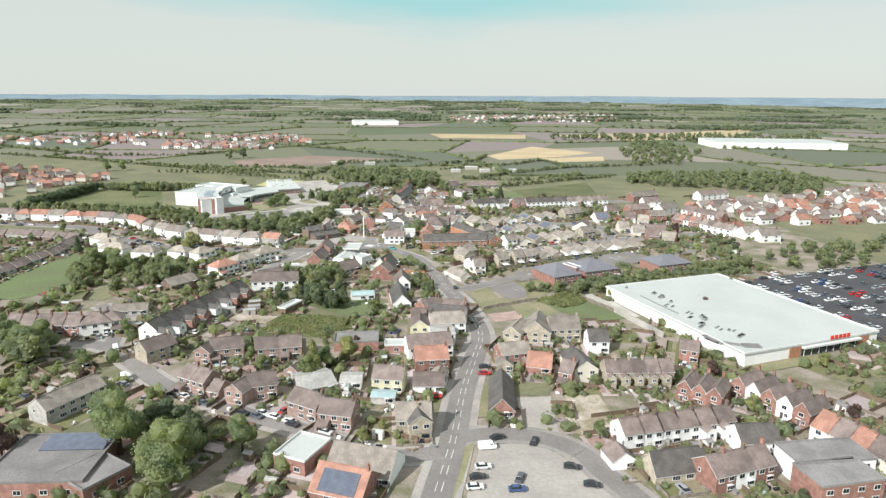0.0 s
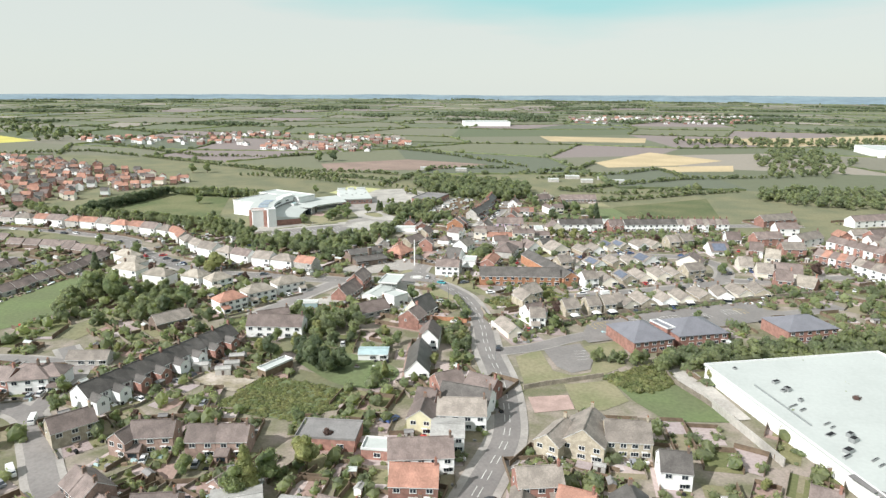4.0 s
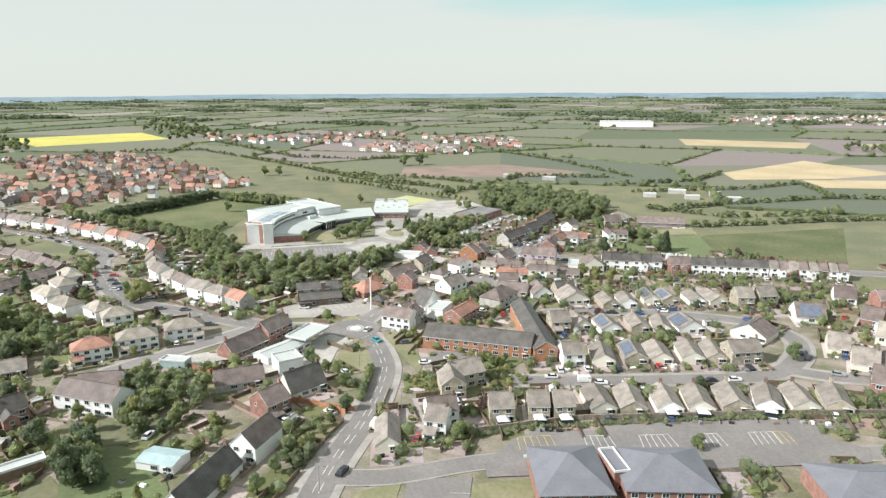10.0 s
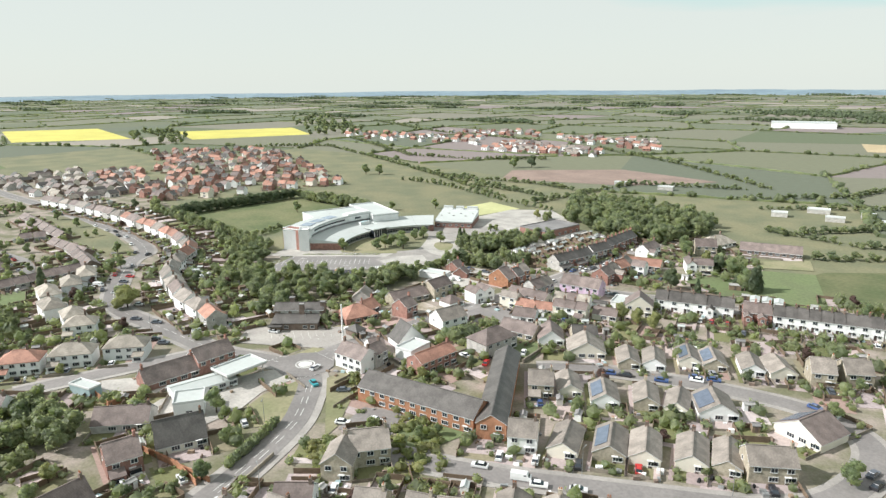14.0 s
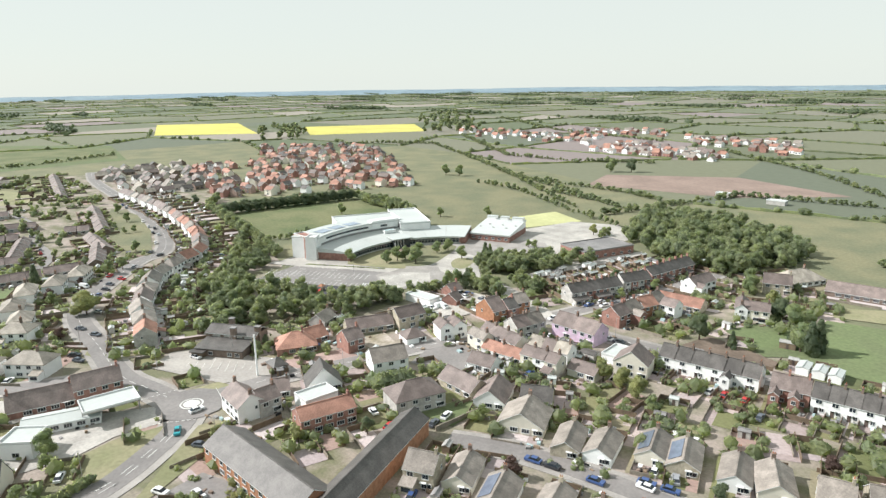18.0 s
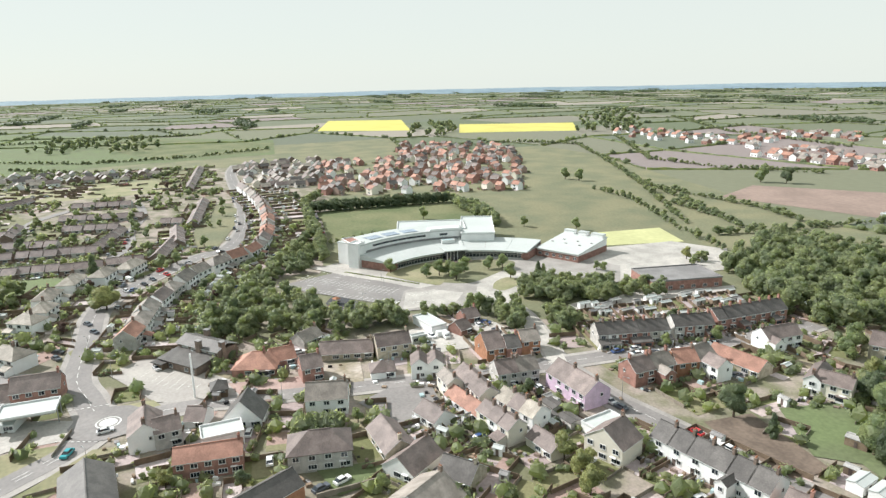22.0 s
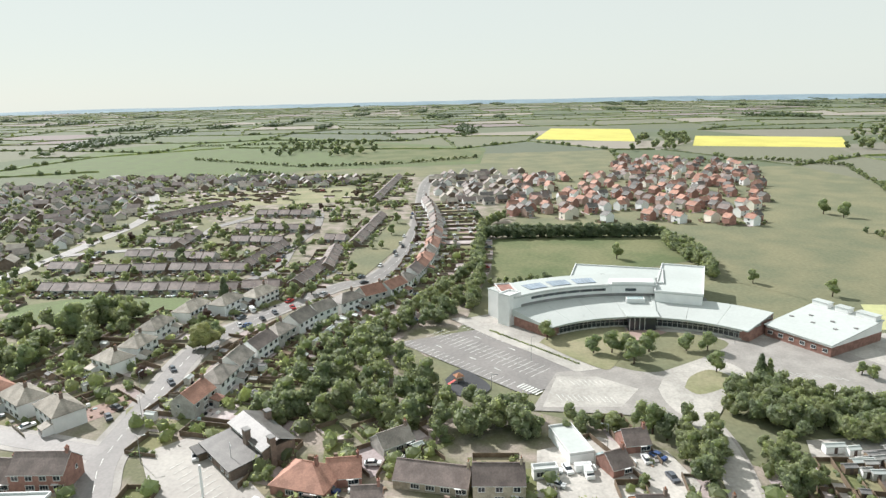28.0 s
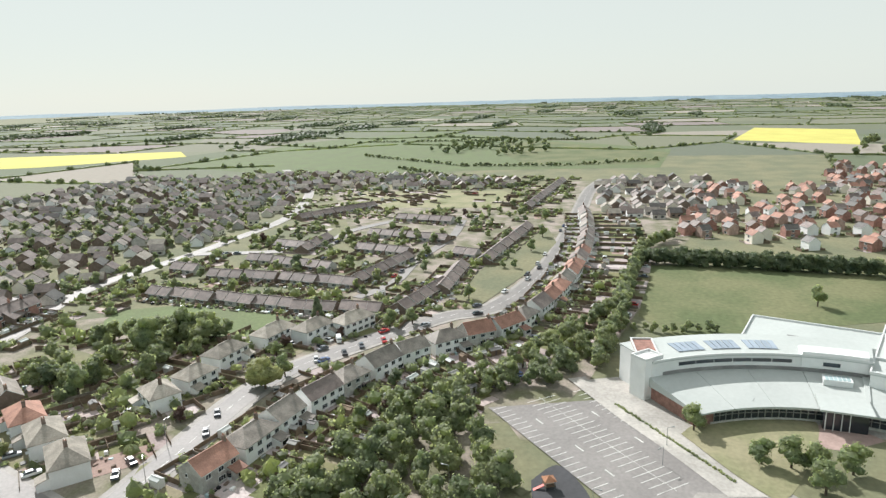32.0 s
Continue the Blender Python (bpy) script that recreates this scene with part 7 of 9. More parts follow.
block("white_extension", (-18.0, 414.0), (-18.5, 424.2), 7, 3.6, "white", "membrane", "white flat-roofed house extension", "extension", 1)
house((-32.7, 409.5), (-30.5, 414.8), 7, "white", "tile", st=1)
house((-23.6, 403.0), (-24.4, 409.5), 7, "pebble", "tile", ch=1, yards=False)
house((-61.0, 423.7), (-56.7, 436.4), 11, "brick", "red", st=1, hip=True, porch=True, yards=False)
house((-62.4, 436.0), (-63.1, 444.2), 8, "brick", "red", st=1, yards=False)
PUB = thing("public_house", -77.5, 413.5, 40, "dark brown timber-clad public house with low slate roofs and brick towers", "public house")
part("front_wall", mesh(("pubf",), lambda: Shape(M["brown"]).box(-8.5, -7.5, 0, 8.5, 0.5, 3.0).done()), PUB)
part("front_roof", mesh(("pubfr",), lambda: Shape(M["slate"], M["timber"]).add([(-9.1, -8.1, 2.9), (9.1, -8.1, 2.9), (9.1, 0.5, 3.9), (-9.1, 0.5, 3.9), (-9.1, -8.1, 3.15), (9.1, -8.1, 3.15), (9.1, 0.5, 4.15), (-9.1, 0.5, 4.15)], [(4, 5, 6, 7), (0, 1, 5, 4), (1, 2, 6, 5), (3, 0, 4, 7), (3, 2, 1, 0)]).done()), PUB)
part("upper_wall", mesh(("pubu",), lambda: Shape(M["brown"]).box(-9.5, 0.5, 0, 9.5, 9.0, 5.4).done()), PUB)
part("upper_roof", mesh(("pubur",), lambda: gable_roof(19.0, 8.5, 5.4, 1.7, "slate", 0.5, 0.4)), PUB, 0, 4.75)
for x in (-5.5, -1.2, 3.0, 6.8):
    part("wall_panel", mesh(("pubpanel",), lambda: Shape(M["pebble"]).box(-1.5, -0.08, 4.2, 1.5, 0, 5.2).done()), PUB, x, 0.5)
for x, y in ((1.5, 0.2), (9.2, 3.0), (-4.0, 8.6)):
    part("tower", mesh(("pubtower",), lambda: Shape(M["brown"], M["flat"]).box(-0.9, -0.7, 0, 0.9, 0.7, 8.0).box(-1.05, -0.85, 8.0, 1.05, 0.85, 8.25, 1).done()), PUB, x, y)
for x in (-6.5, -3.2, 4.0, 6.8):
    part("window", mesh(("window", 1.6), lambda: window_shape(1.6, 1.25)), PUB, x, -7.5, 0.9)
part("porch", mesh(("pubporch",), lambda: Shape(M["timber"], M["slate"]).box(-2.0, -2.2, 0, 2.0, 0, 2.3).box(-2.6, -2.8, 2.3, 2.6, 0, 2.6, 1).done()), PUB, -7.0, -7.5)
house((-48.1, 417.3), (-48.2, 421.7), 6, "brown", "slate", st=1, hip=True, ch=0, yards=False)
house((-61.9, 451.3), (-57.4, 468.2), 8, "buff", "tile", st=1, yards=False)
house((-55.1, 469.1), (-54.5, 480.6), 8, "buff", "tile")
house((-47.5, 443.6), (-47.7, 449.9), 8, "brick", "tile", yards=False)
row((-37.2, 474.9), (-34.3, 484.5), 2, 8, ["white"], ["tile"], ridge="p")
house((-41.6, 463.3), (-40.3, 470.9), 7, "white", "tile", st=1, hip=True, ch=0, yards=False)
house((-7.2, 407.6), (-5.6, 422.8), 7.5, "brick", "red", st=2, pitch=30, yards=False)
house((-0.3, 432.6), (2.3, 447.2), 10, "pebble", "tile", hip=True, ch=0, yards=False)
patch([(0.7, 438.8), (2.3, 455.0), (10.7, 453.9), (12.5, 441.7)], "lush", 0.16, "lawn", "mown lawn inside a garden wall")
wall_line([(10.7, 453.9), (11.6, 436.9)], 1.5)
hedge([(-18.1, 437.1), (-17.8, 442.2), (-16.1, 447.5)], 2.6, 4.5, label="tall square clipped hedge beside a white house")
hedge([(-20.8, 437.9), (-18.6, 448.4)], 2.4, 4.3, label="tall square clipped hedge beside a white house")
house((-10.4, 453.9), (4.1, 454.9), 8, "buff", "tile", st=1)
house((7.5, 453.0), (15.1, 458.2), 12, "white", "tile", ridge="p", st=1)
house((-13.9, 467.9), (-5.2, 470.7), 7, "white", "tile", st=1)
row((-28.2, 485.3), (-10.0, 485.6), 3, 6.4, ["cream", "white"], ["tile"], name=T, group="old cottages")
house((-28.2, 479.9), (-20.4, 480.2), 5, "cream", "grey", yards=False)
row((-19.9, 479.0), (-4.0, 482.4), 2, 6, ["white"], ["red"], st=1)
row((-4.0, 482.0), (9.0, 484.9), 3, 6.2, ["cream", "white"], ["tile"], name=T, group="old cottages")
row((-8.2, 489.4), (5.8, 493.3), 3, 6.6, ["white", "cream"], ["pale", "tile"], name=T, group="old cottages")
house((9.3, 489.6), (18.8, 491.5), 6, "cream", "tile", st=1)
block("white_workshop", (14.3, 506.6), (12.2, 516.6), 5, 2.8, "white", "membrane", "white sheeted low workshop beside the road", "workshop", 1)
for p, a in (((-3.4, 504.4), 10), ((5.4, 504.6), 10), ((1.0, 500.4), 10)):
    shed(p, a, 5.5, 4.0, 2.2, "pebble", "slate", "low rear outbuilding with a slate roof")
house((15.7, 463.2), (22.9, 469.0), 8, "buff", "slate", st=1)
row((-5.8, 533.6), (-6.6, 548.6), 2, 8, ["brick"], ["tile", "grey"], wing=4, wing_share=0.4, name=T, group="brick houses on the corner", ch=2, yards=False)
house((-6.5, 548.8), (-5.2, 556.4), 8, "orange", "red", wing=3.5, wing_share=0.4, yards=False)
house((-5.6, 556.6), (-7.2, 564.6), 8, "white", "grey", yards=False)
house((-5.4, 556.8), (1.2, 557.2), 6.2, "white", "tile", ch=0, yards=False)
row((-13.5, 566.2), (4.2, 570.0), 2, 7.5, ["white", "buff"], ["red"], st=1, ch=0)
house((-9.6, 588.2), (-9.0, 602.0), 7.6, "white", "tile", ch=2, wing=3)
house((18.0, 576.4), (26.0, 580.2), 6.5, "cream", "tile", porch=True, yards=False)
house((15.6, 574.6), (19.4, 576.6), 13, "white", "tile", ridge="p", ch=2, yards=False)
house((5.6, 613.6), (15.2, 618.8), 9, "buff", "tile", ch=1, yards=False)
shed((41.4, 563.4), 20, 5.0, 3.0, 2.2, "timber", "corrugated", "garden outbuilding with a corrugated roof")
for p, h, m, kd in (((-1.0, 616.5), 9.5, "leaf", "round"), ((27.6, 586.0), 8.0, "darkleaf", "round"), ((32.4, 587.0), 7.0, "leaf", "round"), ((15.0, 603.0), 6.5, "yleaf", "round"), ((46.0, 567.4), 8.5, "leaf", "round"), ((40.6, 569.6), 6.5, "darkleaf", "round"), ((24.0, 594.0), 7.0, "darkleaf", "round"), ((36.0, 590.6), 6.5, "leaf", "round")):
    tree(p, h, m, kd, group="garden trees")
house((10.0, 626.1), (16.7, 646.6), 12, "white", "pale", st=1, hip=True)
house((23.4, 630.2), (52.5, 637.8), 9, "brown", "tile", st=1, ch=0)
for p in ((53.8, 548.6), (58.2, 549.6), (62.6, 550.4)):
    shed(p, 103, 6.2, 3.6, 2.3, "white", "membrane", "pale sectional lock-up garage with a shallow roof")
house((-74.7, 448.4), (-79.6, 455.9), 7, "pebble", "grey", st=1)
block("container", (-69.5, 493.2), (-70.7, 499.2), 14, 2.6, "white", "membrane", "long white storage container in a yard", "container", 0)
block("touring_caravan", (-63.4, 483.7), (-64.0, 489.4), 2.4, 2.4, "white", "membrane", "white touring caravan parked in a yard", "caravan", 2)
house((-73.3, 507.8), (-74.1, 514.2), 7, "brick", "tile", st=1)
house((-63.0, 501.9), (-65.0, 507.1), 7, "brick", "tile", st=1)

# ---- hill street, white semis and long curved row ----
for i, (a, b) in enumerate((((-100.0, 348.4), (-91.1, 358.6)), ((-107.4, 333.7), (-99.0, 344.5)), ((-113.3, 320.7), (-106.2, 330.7)), ((-132.8, 348.1), (-126.9, 357.2)), ((-140.4, 360.0), (-151.3, 362.4)), ((-157.6, 359.0), (-171.3, 361.0)), ((-177.2, 364.7), (-192.2, 367.8)), ((-184.8, 376.0), (-198.3, 380.6)), ((-194.7, 386.2), (-208.7, 392.3)))):
    house(a, b, 8.5 if i < 4 else 8, "white", "red" if i == 2 else "pale", hip=True, name=S, group="white semi-detached houses", back=14)
curve = smooth([(-97.3, 394.1), (-108.6, 397.1), (-123.1, 399.6), (-140.2, 402.7), (-154.7, 408.7), (-174.1, 416.4), (-190.3, 429.3), (-205.4, 445.2), (-226.4, 453.7), (-258.9, 460.6), (-301.0, 465.1), (-349.0, 466.8), (-411.7, 463.7), (-455.4, 457.7)])
pts = along(curve, 13.2)
for i, ((x0, y0, h0), (x1, y1, _)) in enumerate(zip(pts, pts[1:])):
    k = 0.99 if i % 2 else 0.84
    house((x0, y0), (x0 + (x1 - x0) * k, y0 + (y1 - y0) * k), 7.5 + 0.5 * (i % 3), "white" if i % 4 else "pebble", "red" if i in (0, 8, 9, 12, 13, 15, 16, 18) else random.choice(("grey", "grey", "tile")), hip=i % 3 == 1, group="curved row of white houses", name=S, front=30, back=9, porch=i % 2 == 0)

for i, (x, y, h0) in enumerate(along(curve, 6.6)):
    nx, ny = math.sin(radians(h0)), -math.cos(radians(h0))
    for d0 in (9, 16, 23):
        if random.random() < 0.42:
            shed((x + nx * (d0 + rnd(-2, 2)), y + ny * (d0 + rnd(-2, 2))), h0 + random.choice((0, 90)), random.choice((2.0, 2.5, 3.0, 4.0)), 1.9, 1.9, random.choice(("timber", "timber", "pebble", "white")), random.choice(("flat", "membrane", "corrugated", "timber")))
    if i % 2 == 0:
        FENCES.append(((x + nx * 2, y + ny * 2), (x + nx * 27, y + ny * 27), rnd(1.0, 1.8)))

# ---- brown estate ----
E1 = dict(group="brown estate", far=True, ch=0, front=5, back=7, gap=0.1, pitch=32)
for a, b, n in (((-222.7, 277.6), (-220.3, 291.0), 2), ((-221.8, 290.7), (-218.1, 313.2), 3), ((-221.1, 312.6), (-217.4, 333.9), 3), ((-218.8, 333.4), (-217.2, 352.3), 3), ((-215.2, 352.8), (-216.0, 372.1), 3), ((-218.3, 373.1), (-218.2, 390.6), 3), ((-253.9, 287.2), (-253.3, 306.3), 3), ((-254.3, 306.5), (-253.7, 324.7), 3), ((-254.8, 325.6), (-251.9, 346.0), 3), ((-253.6, 345.5), (-251.0, 366.3), 3), ((-262.7, 259.6), (-260.2, 276.3), 2)):
    row(a, b, n, 8, ["brown", "pebble"], ["tile"], st=1, **E1)
for a, b, n in (((-258.3, 366.6), (-308.9, 376.6), 6), ((-286.1, 289.2), (-285.1, 304.9), 2), ((-283.0, 306.1), (-275.8, 342.1), 5), ((-321.0, 286.4), (-316.4, 310.4), 3), ((-311.4, 312.9), (-347.6, 312.6), 3), ((-400.9, 263.9), (-460.6, 298.7), 7), ((-319.3, 337.8), (-317.2, 349.4), 2), ((-317.3, 350.4), (-312.9, 370.6), 3), ((-358.2, 329.8), (-347.5, 383.3), 6), ((-409.6, 330.4), (-403.2, 372.4), 5), ((-318.0, 394.4), (-314.0, 408.2), 2), ((-304.0, 418.1), (-397.7, 427.6), 6), ((-252.1, 410.1), (-296.9, 409.1), 4), ((-222.8, 400.3), (-263.9, 408.3), 5), ((-464.3, 416.6), (-619.2, 429.1), 9)):
    row(a, b, n, 8, ["brown", "pebble", "brown"], ["tile"], st=1, name=T, **E1)


def estate(poly, n, apart, walls, roofs, angle, group, st=2, name="estate_house"):
    for x, y in scatter(poly, n, apart):
        house_at(x, y, angle + random.choice((0, 0, 90, 180)) + rnd(-12, 12), rnd(6, 8.5), 6.5, random.choice(walls), random.choice(roofs), st=st, far=True, ch=random.choice((0, 0, 1)), group=group, name=name, front=3, back=4)


estate([(-392.6, 512.2), (-375.6, 527.7), (-336.9, 678.3), (-540.0, 768.8), (-676.5, 817.7), (-761.4, 690.2), (-580.8, 639.1), (-600.0, 560.0), (-480.0, 520.0)], 215, 8.3, ["brick", "brick", "pinkbrick", "white", "cream"], ["red", "red", "tile", "slate"], 20, "new red estate")


def distant_houses(name, polys, walls, roofs, label, lo=7, hi=11, h=4.6):
    """Far houses joined into one mesh: walls, pitched roofs and window strips."""
    s = Shape(*[M[w] for w in walls], *[M[r] for r in roofs], M["glass"])
    nw, nr = len(walls), len(roofs)
    for poly, n, apart, angle in polys:
        for x, y in scatter(poly, n, apart):
            k = Shape(M["glass"])
            L, W, e = rnd(lo, hi), rnd(6.5, 8.0), h * rnd(0.55, 1.05)
            k.prism([(-W / 2, 0), (W / 2, 0), (W / 2, e), (0, e + W * 0.36), (-W / 2, e)], -L / 2, L / 2, random.randrange(nw))
            r = nw + random.randrange(nr)
            y1, z1 = W / 2 + 0.4, e - 0.15
            k.prism([(y1, z1 + 0.2), (0, e + W * 0.36 + 0.3), (-y1, z1 + 0.2), (-y1, z1), (0, e + W * 0.36 + 0.05), (y1, z1)], -L / 2 - 0.3, L / 2 + 0.3, r)
            for a in (-L / 4, L / 4):
                k.box(a - 0.8, -W / 2 - 0.06, 0.9, a + 0.8, W / 2 + 0.06, 2.1, nw + nr)
            t = radians(angle + random.choice((0, 0, 90)) + rnd(-10, 10))
            c, q = math.cos(t), math.sin(t)
            base = len(s.v)
            s.v += [(x + c * a - q * b, y + q * a + c * b, z) for a, b, z in k.v]
            s.f += [tuple(base + i for i in f) for f in k.f]
            s.i += k.i
    v, f, mats, idx = s.done()
    me = bpy.data.meshes.new(name)
    me.from_pydata(v, [], f)
    for m in mats:
        me.materials.append(m)
    me.polygons.foreach_set("material_index", idx)
    return tagged(new(name, me), label, "houses", "", "stuff")


distant_houses("distant_houses", [([(-310.0, -1.1), (-444.1, -55.0), (-606.2, -38.3), (-616.0, 117.9), (-501.6, 204.5), (-413.2, 241.7), (-298.5, 232.4), (-245.5, 233.3), (-192.1, 247.4), (-141.7, 236.7)], 330, 11, 20), ([(-515.9, 185.8), (-643.7, 102.3), (-651.5, 245.9), (-616.5, 390.2), (-570.7, 381.6), (-551.5, 236.4)], 110, 12, 10), ([(-441.8, 469.8), (-573.3, 455.9), (-638.6, 479.2), (-643.7, 560.5), (-429.4, 526.6)], 75, 11, 5)], ["brown", "brown", "pebble", "white", "cream"], ["tile", "tile", "grey", "slate", "pale", "tile"], "distant brown-roofed houses of an older estate", h=3.6)
distant_houses("far_village_houses", [([(-842.2, 1126.4), (-522.3, 1127.6), (-461.6, 1048.4), (-729.3, 1012.7)], 45, 12, 0), ([(-459.1, 1090.0), (-272.5, 1065.2), (-250.7, 1003.4), (-414.1, 988.5)], 60, 12, 0), ([(19.6, 2136.6), (611.0, 2375.0), (496.1, 1898.3), (26.6, 1826.4)], 160, 16, 0), ([(-658.8, 1216.3), (-548.0, 1317.9), (-470.5, 1223.6), (-554.7, 1115.8)], 30, 12, 0), ([(-458.6, 1235.0), (-284.7, 1256.9), (-210.6, 1101.8), (-381.8, 1160.9)], 45, 12, 0), ([(190.6, 529.1), (439.0, 651.6), (326.9, 478.9), (258.0, 465.4), (212.6, 473.2)], 110, 11, 10)], ["white", "brick", "white"], ["grey", "tile", "red"], "scattered pale houses of far villages")
block("warehouse", (-218.0, 1635.1), (-112.9, 1661.6), 60, 10, "white", "membrane", "huge white warehouse far off in the fields", "warehouse")
block("warehouse", (447.0, 1092.9), (658.0, 1085.9), 90, 10, "white", "membrane", "huge pale warehouse beyond the town", "warehouse")
for (x, y), w, d in (((9.2, 747.8), 14, 9), ((25.6, 775.2), 20, 10), ((41.5, 750.7), 16, 8), ((58.8, 774.1), 12, 9), ((73.1, 753.6), 15, 8), ((-138.0, 812.0), 14, 8), ((-97.0, 810.0), 18, 9)):
    block("farm_shed", (x, y), (x + w * 0.7, y + 2), d * 0.7, 2.8, "pebble", "membrane", "white farm sheds among the fields", "farm shed", group="farm sheds")

# ---- trees and hedges ----
wood([(-92.9, 407.6), (-113.6, 419.8), (-140.5, 425.4), (-159.3, 443.1), (-132.4, 449.3), (-107.9, 464.8), (-91.4, 489.2), (-82.5, 489.6), (-82.1, 454.1), (-91.8, 439.1)], 75, 6, 10, apart=3.0, near=True)
tree_line([(-140.9, 423.2), (-178.0, 434.9), (-202.4, 458.8), (-245.9, 482.3), (-348.7, 492.8), (-379.9, 510.7)], 4.5, 6, 9, label="belt of trees between the gardens and the school", near=True)
wood([(-84.0, 640.0), (-58.0, 628.0), (-35.0, 623.0), (-16.0, 622.0), (-11.0, 640.0), (-5.0, 664.0), (-10.0, 688.0), (-37.0, 712.0), (-70.0, 724.0), (-106.0, 724.0), (-122.0, 711.0), (-112.0, 684.0), (-94.0, 648.0)], 175, 7.5, 12, apart=3.6, near=True, label="deep dark green wood beyond the terraces")
wood([(-84.0, 640.0), (-58.0, 628.0), (-35.0, 623.0), (-16.0, 622.0), (-11.0, 640.0), (-5.0, 664.0), (-10.0, 688.0), (-37.0, 712.0), (-70.0, 724.0), (-106.0, 724.0), (-122.0, 711.0), (-112.0, 684.0), (-94.0, 648.0)], 260, 2.0, 4.0, name="undergrowth", apart=2.0, spread=1.3, label="dark undergrowth along the foot of a wood")
wood([(-104.5, 637.1), (-113.7, 649.7), (-109.7, 654.9), (-99.4, 641.2)], 4, 4, 6, apart=4, label="scrub beside the flat-roofed hall")
tree_line([(-13.0, 330.0), (-9.9, 316.4), (-4.2, 300.3)], 3.0, 2.4, 4.4, label="trees and hedge beside the main road", near=True)
wood([(-80.2, 548.0), (-104.6, 562.8), (-88.5, 574.9), (-81.6, 604.7), (-70.0, 596.2), (-73.8, 566.2)], 34, 5, 8, apart=2.5, label="belt of trees behind the terraces", near=True)
wood([(-92.1, 541.4), (-104.0, 545.8), (-107.1, 556.4), (-100.8, 569.7), (-89.9, 583.2), (-74.3, 572.7), (-83.4, 559.8), (-82.7, 544.7)], 42, 5, 8, apart=3, label="trees along the school drive", near=True)
wood([(-75.9, 541.4), (-78.1, 551.1), (-65.4, 548.4), (-56.3, 549.6), (-52.7, 538.9), (-59.0, 537.8)], 16, 4, 7, apart=2.5, label="trees along the school drive", near=True)
wood([(-83.9, 493.4), (-91.3, 497.9), (-87.4, 512.2), (-82.5, 509.3)], 9, 4, 6, apart=2.5, label="trees behind the yards", near=True)
wood([(-76.9, 521.2), (-86.6, 527.0), (-83.3, 533.9), (-66.3, 530.1), (-55.3, 526.6), (-57.7, 520.0)], 15, 5, 8, apart=2.5, label="trees along the school drive", near=True)
tree_line([(-318.5, 488.2), (-318.0, 518.9), (-316.0, 560.0), (-314.0, 594.0), (-320.0, 560.0), (-322.0, 520.0), (-322.0, 492.0)], 2.2, 6.5, 9, m="darkleaf", near=True, label="dark tall hedge of trees along the school field")
tree_line([(-314.0, 596.0), (-280.0, 600.0), (-250.0, 598.0), (-222.0, 591.0), (-250.0, 594.0), (-300.0, 594.0)], 2.6, 6, 9, near=True, label="line of trees at the edge of the playing field")
tree_line([(-309.7, 720.1), (-254.3, 717.3), (-165.1, 684.0), (-117.1, 672.6)], 6, 3, 6, label="overgrown field hedge with small trees")
for pts in ([(-630.3, 904.5), (-431.2, 822.2), (-319.1, 770.9), (-177.1, 697.7)], [(-319.1, 770.9), (-244.8, 770.8), (-193.6, 774.6), (-127.3, 757.0)], [(-720.9, 741.5), (-712.0, 855.7), (-626.8, 910.7)], [(-725.9, 1028.5), (-451.9, 883.2), (-358.8, 898.5), (-290.8, 944.7)], [(-236.4, 736.2), (-188.1, 728.9)], [(-1057.5, 1406.3), (-680.6, 1207.9), (-427.2, 1153.2)], [(-355.9, 785.1), (-250.6, 754.2), (-156.2, 719.9), (-88.9, 748.9)], [(-303.5, 1101.5), (-141.0, 986.7), (-21.5, 866.0)], [(19.7, 695.0), (73.2, 683.0), (139.6, 717.8)], [(-146.7, 692.3), (-125.5, 825.6), (-36.8, 852.5)], [(-1113.4, 35.5), (-1132.3, 247.6), (-1155.4, 439.2)], [(-865.0, 125.3), (-742.3, 302.1), (-752.4, 414.7), (-815.8, 521.2)], [(-720.1, 226.1), (-570.1, 384.4), (-633.7, 404.4)]):
    tree_line(pts, 3.6, 1.8, 5.5, spread=1.25, label="field hedge with trees in it")
wood([(-821.6, 1014.8), (-1281.9, 1328.2), (-1321.6, 1481.4), (-892.0, 1211.0), (-709.7, 1036.6)], 60, 10, 16, apart=5, label="dark wood on the rise")
wood([(-932.1, 192.3), (-1162.2, 197.1), (-1063.6, 364.1), (-864.9, 382.1), (-852.1, 251.2)], 60, 8, 13, apart=4, label="copse between green fields")
wood([(-847.1, 731.0), (-1147.3, 845.2), (-1100.6, 912.1), (-854.1, 817.4)], 40, 8, 14, apart=4, label="copse beside the yellow fields")
wood([(238.0, 826.0), (267.0, 1011.0), (330.0, 1180.0), (420.0, 1100.0), (330.0, 850.0)], 120, 7, 11, apart=4, label="wood on the slope beyond the town")
for pts in ([(30.0, 690.0), (75.0, 740.0), (150.0, 800.0), (235.0, 830.0)], [(60.0, 640.0), (130.0, 690.0), (180.0, 720.0)], [(-5.0, 770.0), (90.0, 830.0), (130.0, 880.0)], [(-30.0, 800.0), (40.0, 860.0), (60.0, 930.0)], [(75.0, 740.0), (40.0, 860.0)], [(150.0, 800.0), (130.0, 880.0)]):
    tree_line(pts, 3.2, 1.8, 5.5, spread=1.3, label="overgrown hedge round small fields")
wood([(180.0, 668.2), (250.7, 643.5), (343.8, 596.1), (400.8, 699.5), (335.0, 740.0), (197.6, 720.0)], 260, 6, 10, apart=3.2, label="broad wood behind the town")
